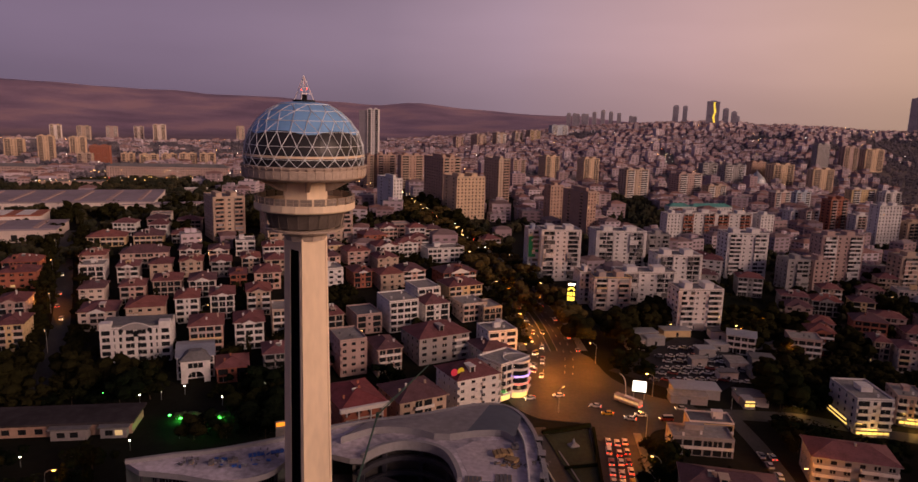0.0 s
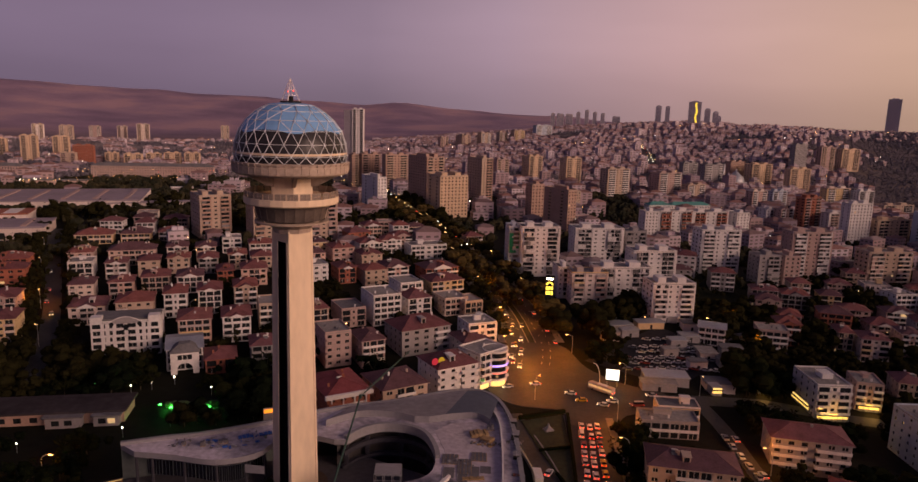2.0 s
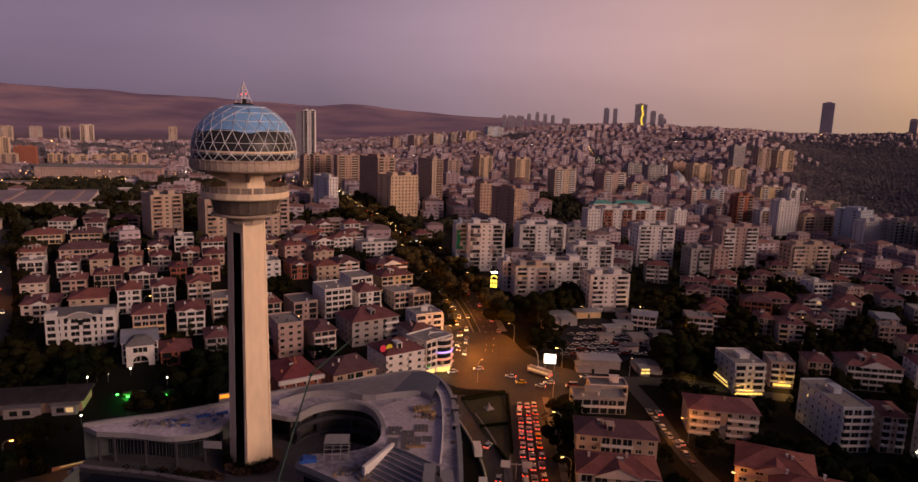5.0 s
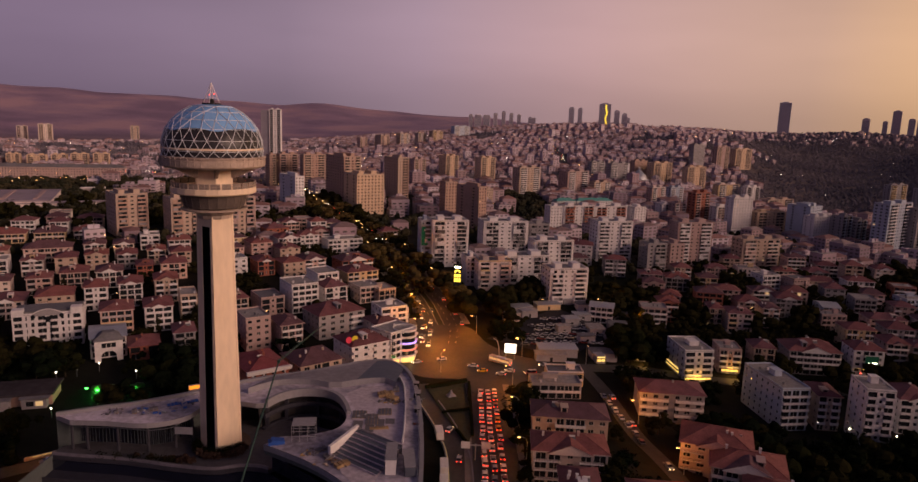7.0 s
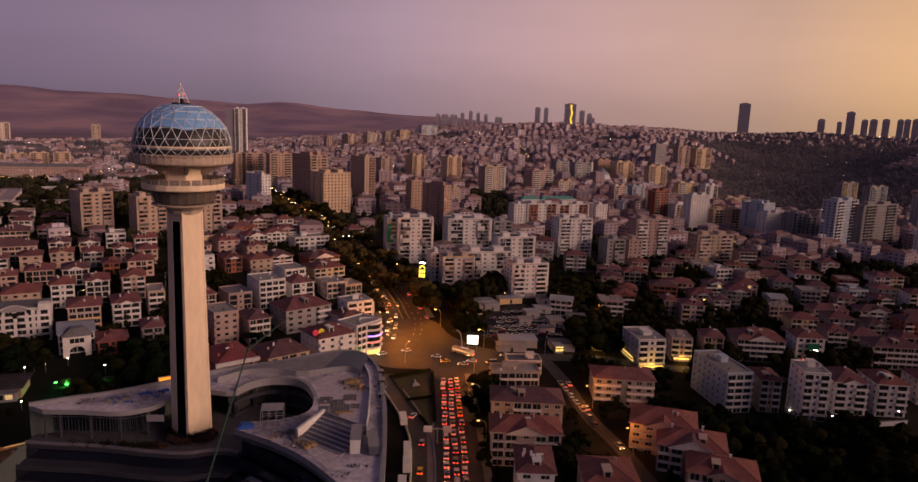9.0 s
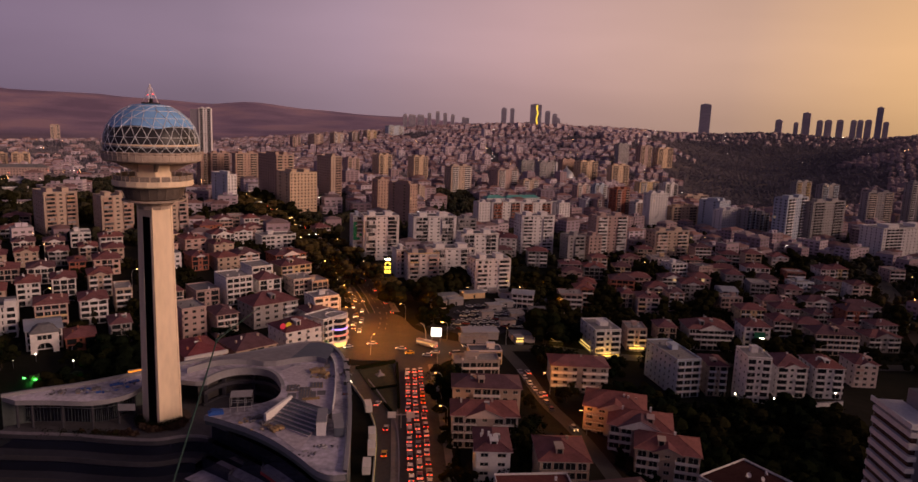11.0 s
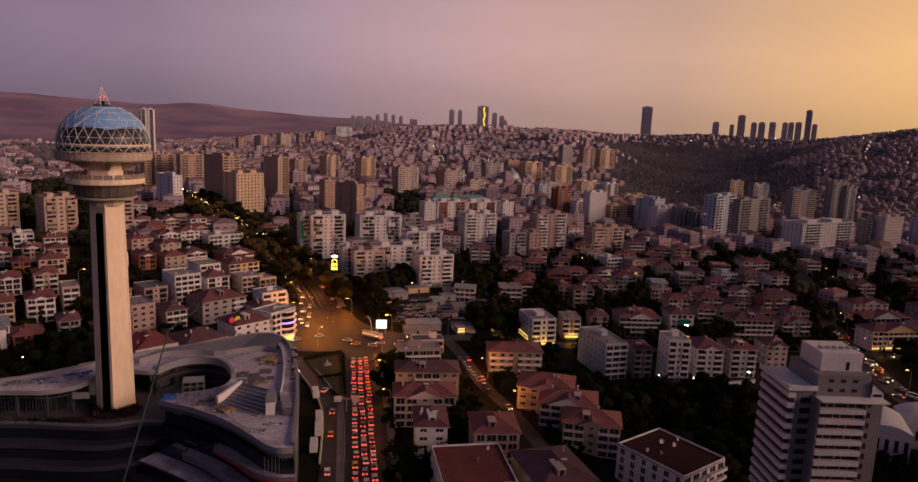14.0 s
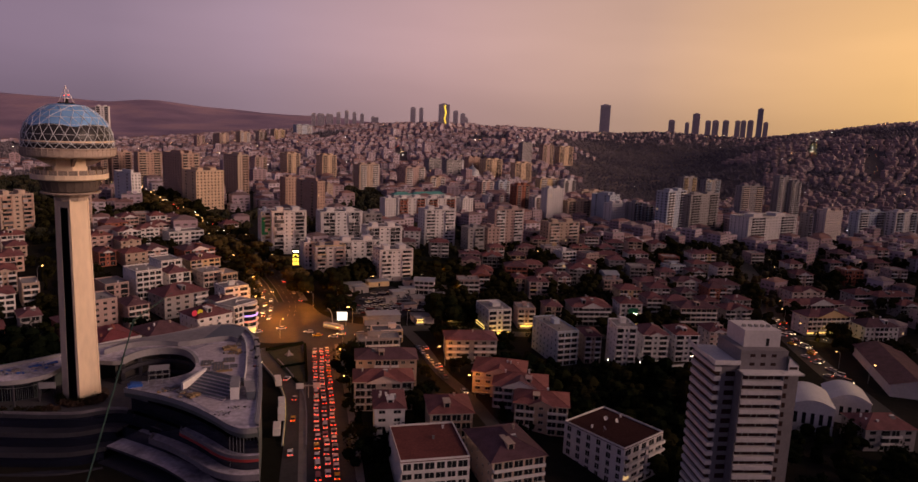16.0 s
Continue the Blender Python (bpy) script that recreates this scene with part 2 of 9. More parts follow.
class Shape:
    """Collects faces of several materials and links them as one mesh object."""

    def __init__(self):
        self.v, self.f, self.m = [], [], []

    def face(self, points, mat=0):
        n = len(self.v)
        self.v.extend(tuple(p) for p in points)
        self.f.append(tuple(range(n, n + len(points))))
        self.m.append(mat)
        return self

    def box(self, x0, y0, z0, x1, y1, z1, mat=0, top=None):
        n = len(self.v)
        self.v.extend([(x0, y0, z0), (x1, y0, z0), (x1, y1, z0), (x0, y1, z0), (x0, y0, z1), (x1, y0, z1), (x1, y1, z1), (x0, y1, z1)])
        self.f.extend([(n, n + 3, n + 2, n + 1), (n + 4, n + 5, n + 6, n + 7), (n, n + 1, n + 5, n + 4), (n + 1, n + 2, n + 6, n + 5), (n + 2, n + 3, n + 7, n + 6), (n + 3, n, n + 4, n + 7)])
        self.m.extend([mat, mat if top is None else top, mat, mat, mat, mat])
        return self

    def prism(self, outline, z0, z1, mat=0, top=None, closed=True):
        """An upright prism over a plan outline that runs counter-clockwise."""
        n, k = len(self.v), len(outline)
        self.v.extend([(x, y, z0) for x, y in outline] + [(x, y, z1) for x, y in outline])
        for i in range(k):
            j = (i + 1) % k
            self.f.append((n + i, n + j, n + k + j, n + k + i))
            self.m.append(mat)
        if closed:
            self.f.extend([tuple(n + k + i for i in range(k)), tuple(n + k - 1 - i for i in range(k))])
            self.m.extend([mat if top is None else top, mat])
        return self

    def beam(self, a, b, r, mat=0, sides=4, r2=None):
        """A bar from a to b."""
        a, b = Vector(a), Vector(b)
        way = (b - a).normalized()
        across = way.cross(Vector((0, 0, 1)) if abs(way.z) < 0.95 else Vector((1, 0, 0))).normalized()
        other = way.cross(across)
        n = len(self.v)
        for p, rad in ((a, r), (b, r if r2 is None else r2)):
            for i in range(sides):
                t = 2 * math.pi * (i + 0.5) / sides
                self.v.append(tuple(p + across * (math.cos(t) * rad) + other * (math.sin(t) * rad)))
        for i in range(sides):
            j = (i + 1) % sides
            self.f.append((n + i, n + j, n + sides + j, n + sides + i))
            self.m.append(mat)
        self.f.extend([tuple(n + sides - 1 - i for i in range(sides)), tuple(n + sides + i for i in range(sides))])
        self.m.extend([mat, mat])
        return self

    def blob(self, c, rx, rz, rnd, sides=6, mat=0):
        """A lumpy closed body round c, the dense inside of a crown."""
        n = len(self.v)
        for lat in (-0.75, 0.05, 0.8):
            for i in range(sides):
                t = 2 * math.pi * (i + 0.5 * (lat > 0)) / sides
                k = rnd.uniform(0.82, 1.14)
                self.v.append((c[0] + rx * k * math.cos(lat) * math.cos(t), c[1] + rx * k * math.cos(lat) * math.sin(t), c[2] + rz * math.sin(lat) * k))
        self.v.append((c[0], c[1], c[2] + rz))
        for k in range(2):
            for i in range(sides):
                j = (i + 1) % sides
                self.f.append((n + k * sides + i, n + k * sides + j, n + (k + 1) * sides + j, n + (k + 1) * sides + i))
        for i in range(sides):
            self.f.append((n + 2 * sides + i, n + 2 * sides + (i + 1) % sides, n + 3 * sides))
        self.m.extend([mat] * (3 * sides))
        return self

    def turned(self, profile, sides=48, mat=0, start=0.0, mats=None):
        """A ring-shaped body turned about z from (radius, height) pairs, lowest first."""
        n = len(self.v)
        for r, z in profile:
            for i in range(sides):
                t = start + 2 * math.pi * i / sides
                self.v.append((r * math.cos(t), r * math.sin(t), z))
        for k in range(len(profile) - 1):
            for i in range(sides):
                j = (i + 1) % sides
                a = n + k * sides
                self.f.append((a + i, a + j, a + sides + j, a + sides + i))
                self.m.append(mats[k] if mats else mat)
        return self

    def link(self, name, mats, parent=None, label="", smooth=False):
        me = bpy.data.meshes.new(name)
        me.from_pydata(self.v, [], self.f)
        for mat in (mats if isinstance(mats, (list, tuple)) else [mats]):
            me.materials.append(mat)
        me.polygons.foreach_set("material_index", self.m)
        if smooth:
            me.polygons.foreach_set("use_smooth", [True] * len(self.f))
        me.update()
        ob = new(name, me)
        if parent:
            ob.parent = parent
        if label:
            ob["label"] = label
        return ob


def part(name, shape, mat, parent, label="", smooth=False):
    return shape.link(name, mat, parent, label, smooth)


def thing(name, x, y, z, turn=0.0, label="", category="", group="", kind=""):
    ob = new(name)
    ob.matrix_basis = pose(x, y, z, 0, 0, turn)
    ob.empty_display_size = 0.5
    return tagged(ob, label, category, group, kind)


def smooth_line(points, steps=6, closed=False):
    """A Catmull-Rom curve through plan points."""
    out, n = [], len(points)
    for i in range(n if closed else n - 1):
        p = [Vector(points[(i + k) % n] if closed else points[min(max(i + k, 0), n - 1)]) for k in (-1, 0, 1, 2)]
        for s in range(steps):
            t = s / steps
            out.append(tuple(0.5 * ((2 * p[1]) + (p[2] - p[0]) * t + (2 * p[0] - 5 * p[1] + 4 * p[2] - p[3]) * t * t + (3 * p[1] - p[0] - 3 * p[2] + p[3]) * t ** 3)))
    if not closed:
        out.append(tuple(points[-1]))
    return out


def ccw(outline):
    area = sum(a[0] * b[1] - b[0] * a[1] for a, b in zip(outline, outline[1:] + outline[:1]))
    return outline if area > 0 else outline[::-1]


def offset(line, by):
    """A line moved sideways, to its left for positive by."""
    out = []
    for i, p in enumerate(line):
        a, b = line[max(i - 1, 0)], line[min(i + 1, len(line) - 1)]
        d = math.hypot(b[0] - a[0], b[1] - a[1]) or 1
        out.append((p[0] - (b[1] - a[1]) / d * by, p[1] + (b[0] - a[0]) / d * by))
    return out


# ---- ground ----
def terrain(x, y):
    """Height of the ground: a gentle rise behind the western houses, a dip to the east, a far crest, a wooded hill and
    a mountain range, plus an added ridge out of view that blocks low sun.
    """
    r = math.hypot(x, y)
    z = 20 * ss(240, 460, y) * ss(-20, -150, x) + 9 * ss(335, 500, y) * ss(-150, -20, x) * ss(200, 60, x)
    z -= 11 * ss(50, 135, x) * ss(520, 300, y) + 6 * ss(170, 60, y)
    z -= 18 * ss(330, 800, x) * ss(500, 850, y) * ss(1500, 1000, y)
    z *= ss(1400, 700, r)
    a = math.degrees(math.atan2(x, max(y, 1.0)))
    if y > 0:
        z += 92 * ss(950, 2350, r) * ss(-14, 12, a) * (1 - 0.25 * ss(17, 26, a))
        z -= 45 * math.exp(-((a - 29) / 7) ** 2) * ss(900, 1400, r) * ss(2600, 1900, r)
        z += 88 * ss(1150, 2100, r) * ss(31, 48, a)
        z += 20 * math.exp(-((a - 30) / 4.5) ** 2) * ss(2150, 2650, r)
        ridge = 113 + 2.65 * min(48.0, max(0.0, -a)) - 9 * math.exp(-((a + 27.6) / 1.4) ** 2) - 9 * math.exp(-((a + 32) / 1.2) ** 2) + 25 * math.exp(-((a + 11.2) / 2.4) ** 2) - 7 * math.exp(-((a + 15) / 1.5) ** 2)
        z += (ridge - 92 * ss(-14, 12, a)) * (0.30 * ss(2700, 3500, r) + 0.70 * ss(3300, 4450, r)) * ss(7, 1, a)
    # Added ridge out of view: dims the low sun over the eastern houses.
    if x > 0:
        a = math.degrees(math.atan2(x, y))
        z += 230 * ss(430, 900, r) * ss(58, 82, a) * ss(176, 150, a)
    return z


def ground_z(x, y):
    """The terrain with its rolling unevenness far out."""
    r = math.hypot(x, y)
    return terrain(x, y) + ss(700, 2600, r) * (12 - 8 * ss(3000, 3800, r)) * noise.fractal(Vector((x / 650, y / 650, 1.7)), 0.9, 2.1, 5) + ss(2600, 3800, r) * 8 * noise.fractal(Vector((x / 420, y / 420, 4.0)), 0.8, 2.1, 6)


def build_ground():
    """One sheet to the horizon, finer near the flight path."""
    radii = [0.0] + [14 * n for n in range(1, 60)] + [840 * 1.06 ** n for n in range(1, 34)]
    radii = [r for r in radii if r < 4850] + [4850]
    sides = 324
    verts, faces = [(0, 0, terrain(0, 0))], []
    for r in radii[1:]:
        for i in range(sides):
            t = 2 * math.pi * i / sides
            x, y = r * math.cos(t), r * math.sin(t)
            z = ground_z(x, y)
            verts.append((x, y, z))
    for i in range(sides):
        faces.append((0, 1 + i, 1 + (i + 1) % sides))
    for k in range(len(radii) - 2):
        a = 1 + k * sides
        for i in range(sides):
            j = (i + 1) % sides
            faces.append((a + i, a + sides + i, a + sides + j, a + j))
    me = bpy.data.meshes.new("ground")
    me.from_pydata(verts, [], faces)
    me.polygons.foreach_set("use_smooth", [True] * len(faces))
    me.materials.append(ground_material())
    ob = new("ground", me)
    tagged(ob, "dry grass and bare soil rolling out to bare hills tinted by haze", "ground", kind="structure")


def ground_material():
    mat = bpy.data.materials.new("soil_and_grass_with_haze")
    mat.use_nodes = True
    nt = mat.node_tree
    bsdf = nt.nodes["Principled BSDF"]
    bsdf.inputs["Roughness"].default_value, bsdf.inputs["Specular IOR Level"].default_value = 0.95, 0.1
    coord = nt.nodes.new("ShaderNodeTexCoord")
    fine, mid, wide = (nt.nodes.new("ShaderNodeTexNoise") for _ in range(3))
    for node, size, detail in ((fine, 4.0, 5.0), (mid, 60.0, 5.0), (wide, 330.0, 8.0)):
        node.inputs["Scale"].default_value, node.inputs["Detail"].default_value = 1 / size, detail
        nt.links.new(coord.outputs["Object"], node.inputs[0])
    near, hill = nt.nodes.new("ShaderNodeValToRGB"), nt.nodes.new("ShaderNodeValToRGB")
    # Near soil is darkened for tree shade; far ramps are tinted for haze.
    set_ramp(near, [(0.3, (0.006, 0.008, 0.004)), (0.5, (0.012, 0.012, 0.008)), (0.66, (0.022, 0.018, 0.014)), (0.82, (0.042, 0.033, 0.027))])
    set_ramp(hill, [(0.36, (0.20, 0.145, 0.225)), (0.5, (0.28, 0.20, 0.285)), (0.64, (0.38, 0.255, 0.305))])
    nt.links.new(mid.outputs[0], near.inputs[0])
    nt.links.new(wide.outputs[0], hill.inputs[0])
    sep = nt.nodes.new("ShaderNodeSeparateXYZ")
    nt.links.new(coord.outputs["Object"], sep.inputs[0])
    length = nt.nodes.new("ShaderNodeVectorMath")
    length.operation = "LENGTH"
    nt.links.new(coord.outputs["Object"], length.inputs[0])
    hazed_scrub = nt.nodes.new("ShaderNodeValToRGB")
    set_ramp(hazed_scrub, [(0.34, (0.085, 0.080, 0.096)), (0.5, (0.115, 0.100, 0.108)), (0.66, (0.160, 0.126, 0.122))])
    nt.links.new(mid.outputs[0], hazed_scrub.inputs[0])
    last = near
    # Distance blends in the haze-tinted scrub, then the mauve hills.
    for start, end, ramp in ((950.0, 1250.0, hazed_scrub), (2350.0, 3000.0, hill)):
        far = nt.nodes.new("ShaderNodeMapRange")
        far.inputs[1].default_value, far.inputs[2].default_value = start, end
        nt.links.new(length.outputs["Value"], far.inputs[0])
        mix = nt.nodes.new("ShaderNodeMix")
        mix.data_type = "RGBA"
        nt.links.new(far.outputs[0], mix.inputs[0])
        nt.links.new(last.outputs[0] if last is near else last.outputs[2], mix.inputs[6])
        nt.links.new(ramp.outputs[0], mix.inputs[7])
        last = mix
    grain = nt.nodes.new("ShaderNodeMapRange")
    grain.inputs[3].default_value, grain.inputs[4].default_value = 0.6, 1.4
    nt.links.new(fine.outputs[0], grain.inputs[0])
    scale = nt.nodes.new("ShaderNodeVectorMath")
    scale.operation = "SCALE"
    nt.links.new(mix.outputs[2], scale.inputs[0])
    nt.links.new(grain.outputs[0], scale.inputs["Scale"])
    nt.links.new(scale.outputs[0], bsdf.inputs["Base Color"])
    relief = nt.nodes.new("ShaderNodeBump")
    relief.inputs["Strength"].default_value, relief.inputs["Distance"].default_value = 0.4, 0.5
    nt.links.new(fine.outputs[0], relief.inputs["Height"])
    nt.links.new(relief.outputs[0], bsdf.inputs["Normal"])
    return mat


build_ground()


# ---- the observation tower ----
TOWER_X, TOWER_Y, TOWER_Z = -67.6, 187.5, 11.9


def observation_tower():
    base = thing("observation_tower", TOWER_X, TOWER_Y, TOWER_Z, 0, "tall pale concrete tower with a blue glass geodesic dome", "tower")
    turn = radians(-35)
    # square shaft, a little wider at the foot, pilasters on the corners
    top, foot, h = 3.44, 4.10, 68.0
    shaft = Shape()
    for side in range(4):
        t = turn + side * math.pi / 2
        n = Vector((math.cos(t), math.sin(t), 0))
        u = Vector((-math.sin(t), math.cos(t), 0))

        def at(a, out, z, n=n, u=u):
            half = foot + (top - foot) * z / h
            return n * (half + out) + u * (a * half) + Vector((0, 0, z))

        cuts = [-1.0, -0.86, 0.86, 1.0]
        outs = [0.0, -0.16, 0.0]
        if side == 3:
            cuts, outs = [-1.0, -0.26, 0.74, 1.0], [0.0, -1.1, 0.0]
        for k in range(3):
            a, b, o = cuts[k], cuts[k + 1], outs[k]
            zt = 65.2 if o < -1 else h
            # Slot back and reveals are coloured near black for the deep shade inside.
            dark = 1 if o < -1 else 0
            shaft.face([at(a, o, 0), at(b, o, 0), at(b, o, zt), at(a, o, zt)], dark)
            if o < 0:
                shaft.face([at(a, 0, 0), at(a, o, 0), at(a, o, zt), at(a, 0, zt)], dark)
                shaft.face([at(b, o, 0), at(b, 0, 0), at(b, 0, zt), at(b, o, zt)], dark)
            if dark:
                for p, q in ((a - 0.12, a), (b, b + 0.12)):
                    shaft.face([at(p, 0.12, 0), at(q, 0.12, 0), at(q, 0.12, zt), at(p, 0.12, zt)])
                    shaft.face([at(q, 0.12, 0), at(q, 0, 0), at(q, 0, zt), at(q, 0.12, zt)])
                    shaft.face([at(p, 0, 0), at(p, 0.12, 0), at(p, 0.12, zt), at(p, 0, zt)])
            if o < -1:
                shaft.face([at(a, o, zt), at(b, o, zt), at(b, 0, zt), at(a, 0, zt)])
                shaft.face([at(a, 0, zt), at(b, 0, zt), at(b, 0, h), at(a, 0, h)])
    part("shaft", shaft, [SHAFT_CONCRETE, material("slot_shade_black", (0.006, 0.006, 0.007), rough=0.9, vary=0.1, bump=0.0, spec=0.05)], base, "pale concrete shaft with a deep dark lift slot")
    # glazing bars of the lift slot
    t = turn + 3 * math.pi / 2
    n, u = Vector((math.cos(t), math.sin(t), 0)), Vector((-math.sin(t), math.cos(t), 0))
    for k in range(1, 22):
        z = k * 3.0
        half = foot + (top - foot) * z / h
        bars = Shape().beam(n * (half - 1.02) + u * (-0.26 * half) + Vector((0, 0, z)), n * (half - 1.02) + u * (0.74 * half) + Vector((0, 0, z)), 0.05)
        part("glazing_bar", bars, DARK, base)

    # flared head, service floor, gallery and drum, all twelve-sided
    neck = Shape().turned([(4.9, 67.4), (5.1, 68.4), (7.0, 69.8), (7.2, 70.2)], 12, start=turn + radians(15))
    part("flared_head", neck, CONCRETE, base)
    # The gallery's shadow is put into this floor's dark brown colour.
    service = Shape().turned([(7.0, 70.2), (8.3, 70.6), (9.3, 73.6), (9.6, 74.3)], 24, start=turn)
    part("service_floor", service, [material("shaded_floor_cladding", (0.12, 0.095, 0.085), vary=0.2, grain=0.8)], base, "clad floor under the gallery, darkened for its shade")
    for k in range(24):
        a = turn + 2 * math.pi * k / 24
        louvre = Shape().beam((8.8 * math.cos(a), 8.8 * math.sin(a), 70.5), (9.55 * math.cos(a), 9.55 * math.sin(a), 73.6), 0.07)
        part("service_floor_rib", louvre, MATS["shaded_floor_cladding"], base)
    ring = Shape().turned([(7.0, 69.75), (9.3, 69.8), (9.4, 70.2), (8.5, 70.3)], 24, start=turn)
    part("lower_ring", ring, CONCRETE, base)
    gallery = Shape().turned([(9.0, 74.0), (11.6, 74.4), (11.9, 74.7), (11.9, 76.1), (11.6, 76.1), (11.6, 75.2), (6.0, 75.2)], 24, start=turn)
    part("gallery_slab", gallery, SHAFT_CONCRETE, base, "pale concrete gallery edge")
    rail = Shape()
    for k in range(48):
        a, b = 2 * math.pi * k / 48, 2 * math.pi * (k + 1) / 48
        r = 11.7
        rail.beam((r * math.cos(a), r * math.sin(a), 76.1), (r * math.cos(a), r * math.sin(a), 77.6), 0.06)
        for z in (76.8, 77.6):
            rail.beam((r * math.cos(a), r * math.sin(a), z), (r * math.cos(b), r * math.sin(b), z), 0.05)
    part("gallery_railing", rail, CONCRETE, base)
    dusty = material("dusty_screen", (0.26, 0.21, 0.18), rough=0.5, vary=0.2, grain=0.6)
    for k in range(24):
        a, b = 2 * math.pi * k / 24, 2 * math.pi * (k + 0.86) / 24
        screen = Shape()
        screen.face([(11.5 * math.cos(a), 11.5 * math.sin(a), 76.1), (11.5 * math.cos(b), 11.5 * math.sin(b), 76.1), (11.5 * math.cos(b), 11.5 * math.sin(b), 77.5), (11.5 * math.cos(a), 11.5 * math.sin(a), 77.5)])
        part("railing_screen", screen, dusty, base)
    core = Shape().turned([(5.7, 75.2), (5.7, 80.6), (8.2, 81.4)], 6, start=turn + radians(30))
    part("core", core, SHAFT_CONCRETE, base, "six-sided pale concrete core")
    for k in range(6):
        fins = Shape()
        a = turn + radians(30) + math.pi / 3 * k
        w = Vector((-math.sin(a), math.cos(a), 0)) * 0.45
        d = Vector((math.cos(a), math.sin(a), 0))
        p = [d * 5.2 + Vector((0, 0, 78.4)), d * 7.2 + Vector((0, 0, 78.8)), d * 12.6 + Vector((0, 0, 81.4)), d * 5.2 + Vector((0, 0, 81.4))]
        fins.face([q + w for q in p]).face([q - w for q in reversed(p)])
        for i in range(4):
            j = (i + 1) % 4
            fins.face([p[i] - w, p[j] - w, p[j] + w, p[i] + w])
        part("drum_bracket", fins, CONCRETE, base)
    drum = Shape().turned([(8.0, 81.2), (13.2, 81.3), (14.1, 81.7), (14.4, 82.0), (14.5, 83.6), (14.2, 83.65), (14.2, 84.0), (14.55, 84.05), (14.55, 84.4), (13.9, 84.45)], 48, mats=[0] * 9)
    part("drum", drum, CONCRETE, base, "wide weathered concrete drum")
    for k in range(48):
        joints = Shape()
        a = 2 * math.pi * k / 48
        d = Vector((math.cos(a), math.sin(a), 0))
        joints.beam(d * 14.46 + Vector((0, 0, 82.05)), d * 14.53 + Vector((0, 0, 83.5)), 0.09)
        joints.beam(d * 14.4 + Vector((0, 0, 83.8)), d * 14.75 + Vector((0, 0, 84.3)), 0.16)
        part("drum_rib", joints, CONCRETE, base)

    # dome: an oblate shell, blue above, dark glazing below
    centre, rad, high = 86.3, 13.9, 12.1

    def shell(lat, lon, out=0.0):
        r = (rad + out) * math.cos(lat)
        return Vector((r * math.cos(lon), r * math.sin(lon), centre + (high + out) * math.sin(lat)))

    def node(z, n, i, out=0.14):
        return shell(math.asin((z - centre) / high), turn + 2 * math.pi * i / n, out)

    dark, blue = Shape(), Shape()
    for a, b, target, sides in ((-8.5, 27.5, dark, 72), (27.5, 68.0, blue, 72)):
        lats = [radians(a + (b - a) * s / 10) for s in range(11)]
        for p, q in zip(lats, lats[1:]):
            for i in range(sides):
                l0, l1 = 2 * math.pi * i / sides, 2 * math.pi * (i + 1) / sides
                target.face([shell(p, l0), shell(p, l1), shell(q, l1), shell(q, l0)])
    part("dark_glazing", dark, material("dark_dome_glass", (0.03, 0.028, 0.032), rough=0.3, vary=0.2, grain=2.0, bump=0.0, spec=0.2), base, "dark tinted glazing of the restaurant", smooth=True)
    part("blue_shell", blue, material("blue_dome_glass", (0.20, 0.40, 0.72), rough=0.22, vary=0.12, grain=3.0, bump=0.0, spec=0.7), base, "sky-blue reflecting glass shell", smooth=True)
    # scalloped lower edge of the blue shell
    skirt = Shape()
    for i in range(72):
        l0, l1 = turn + 2 * math.pi * i / 72, turn + 2 * math.pi * (i + 1) / 72
        d0, d1 = (radians(27.6 - 4.2 * abs(math.sin(3 * l - 3 * turn)) ** 3) for l in (l0, l1))
        skirt.face([shell(d0, l0, 0.05), shell(d1, l1, 0.05), shell(radians(28.5), l1, 0.05), shell(radians(28.5), l0, 0.05)])
    part("shell_skirt", skirt, MATS["blue_dome_glass"], base)
    floors = Shape().turned([(13.8, 86.2), (13.98, 86.25), (13.98, 86.75), (13.8, 86.8)], 48)
    part("floor_edge", floors, SHAFT_CONCRETE, base, "pale floor edge behind the lattice")
    # triangulated lattice of white bars, one mesh a ring
    white = material("white_dome_bars", (0.74, 0.77, 0.82), rough=0.5, vary=0.06, grain=0.5, bump=0.0)
    for k, z in enumerate((84.4, 86.0, 88.7, 91.6)):
        net = Shape()
        shift = 0.5 * (k % 2)
        for i in range(26):
            p = node(z, 26, i + shift)
            net.beam(p, node(z, 26, i + 1 + shift), 0.07)
            if k < 3:
                for j in (0.5, -0.5):
                    net.beam(p, node((86.0, 88.7, 91.6)[k], 26, i + shift + j), 0.078)
            hub = node(z, 26, i + shift, 0.2)
            net.box(hub.x - 0.13, hub.y - 0.13, hub.z - 0.13, hub.x + 0.13, hub.y + 0.13, hub.z + 0.13)
        part("lattice_ring", net, white, base, "white triangular glazing bars")
    # geodesic bars of the blue shell: fewer nodes in each higher ring
    rings = [[node(z, n, i + s) for i in range(n)] for z, n, s in ((91.6, 26, 0.5), (93.9, 21, 0.2), (95.9, 15, 0.0), (97.3, 10, 0.3))]
    for lower, upper in zip(rings, rings[1:]):
        net = Shape()
        for i, p in enumerate(upper):
            net.beam(p, upper[(i + 1) % len(upper)], 0.085)
            near = sorted(lower, key=lambda q: (q - p).length)[:2]
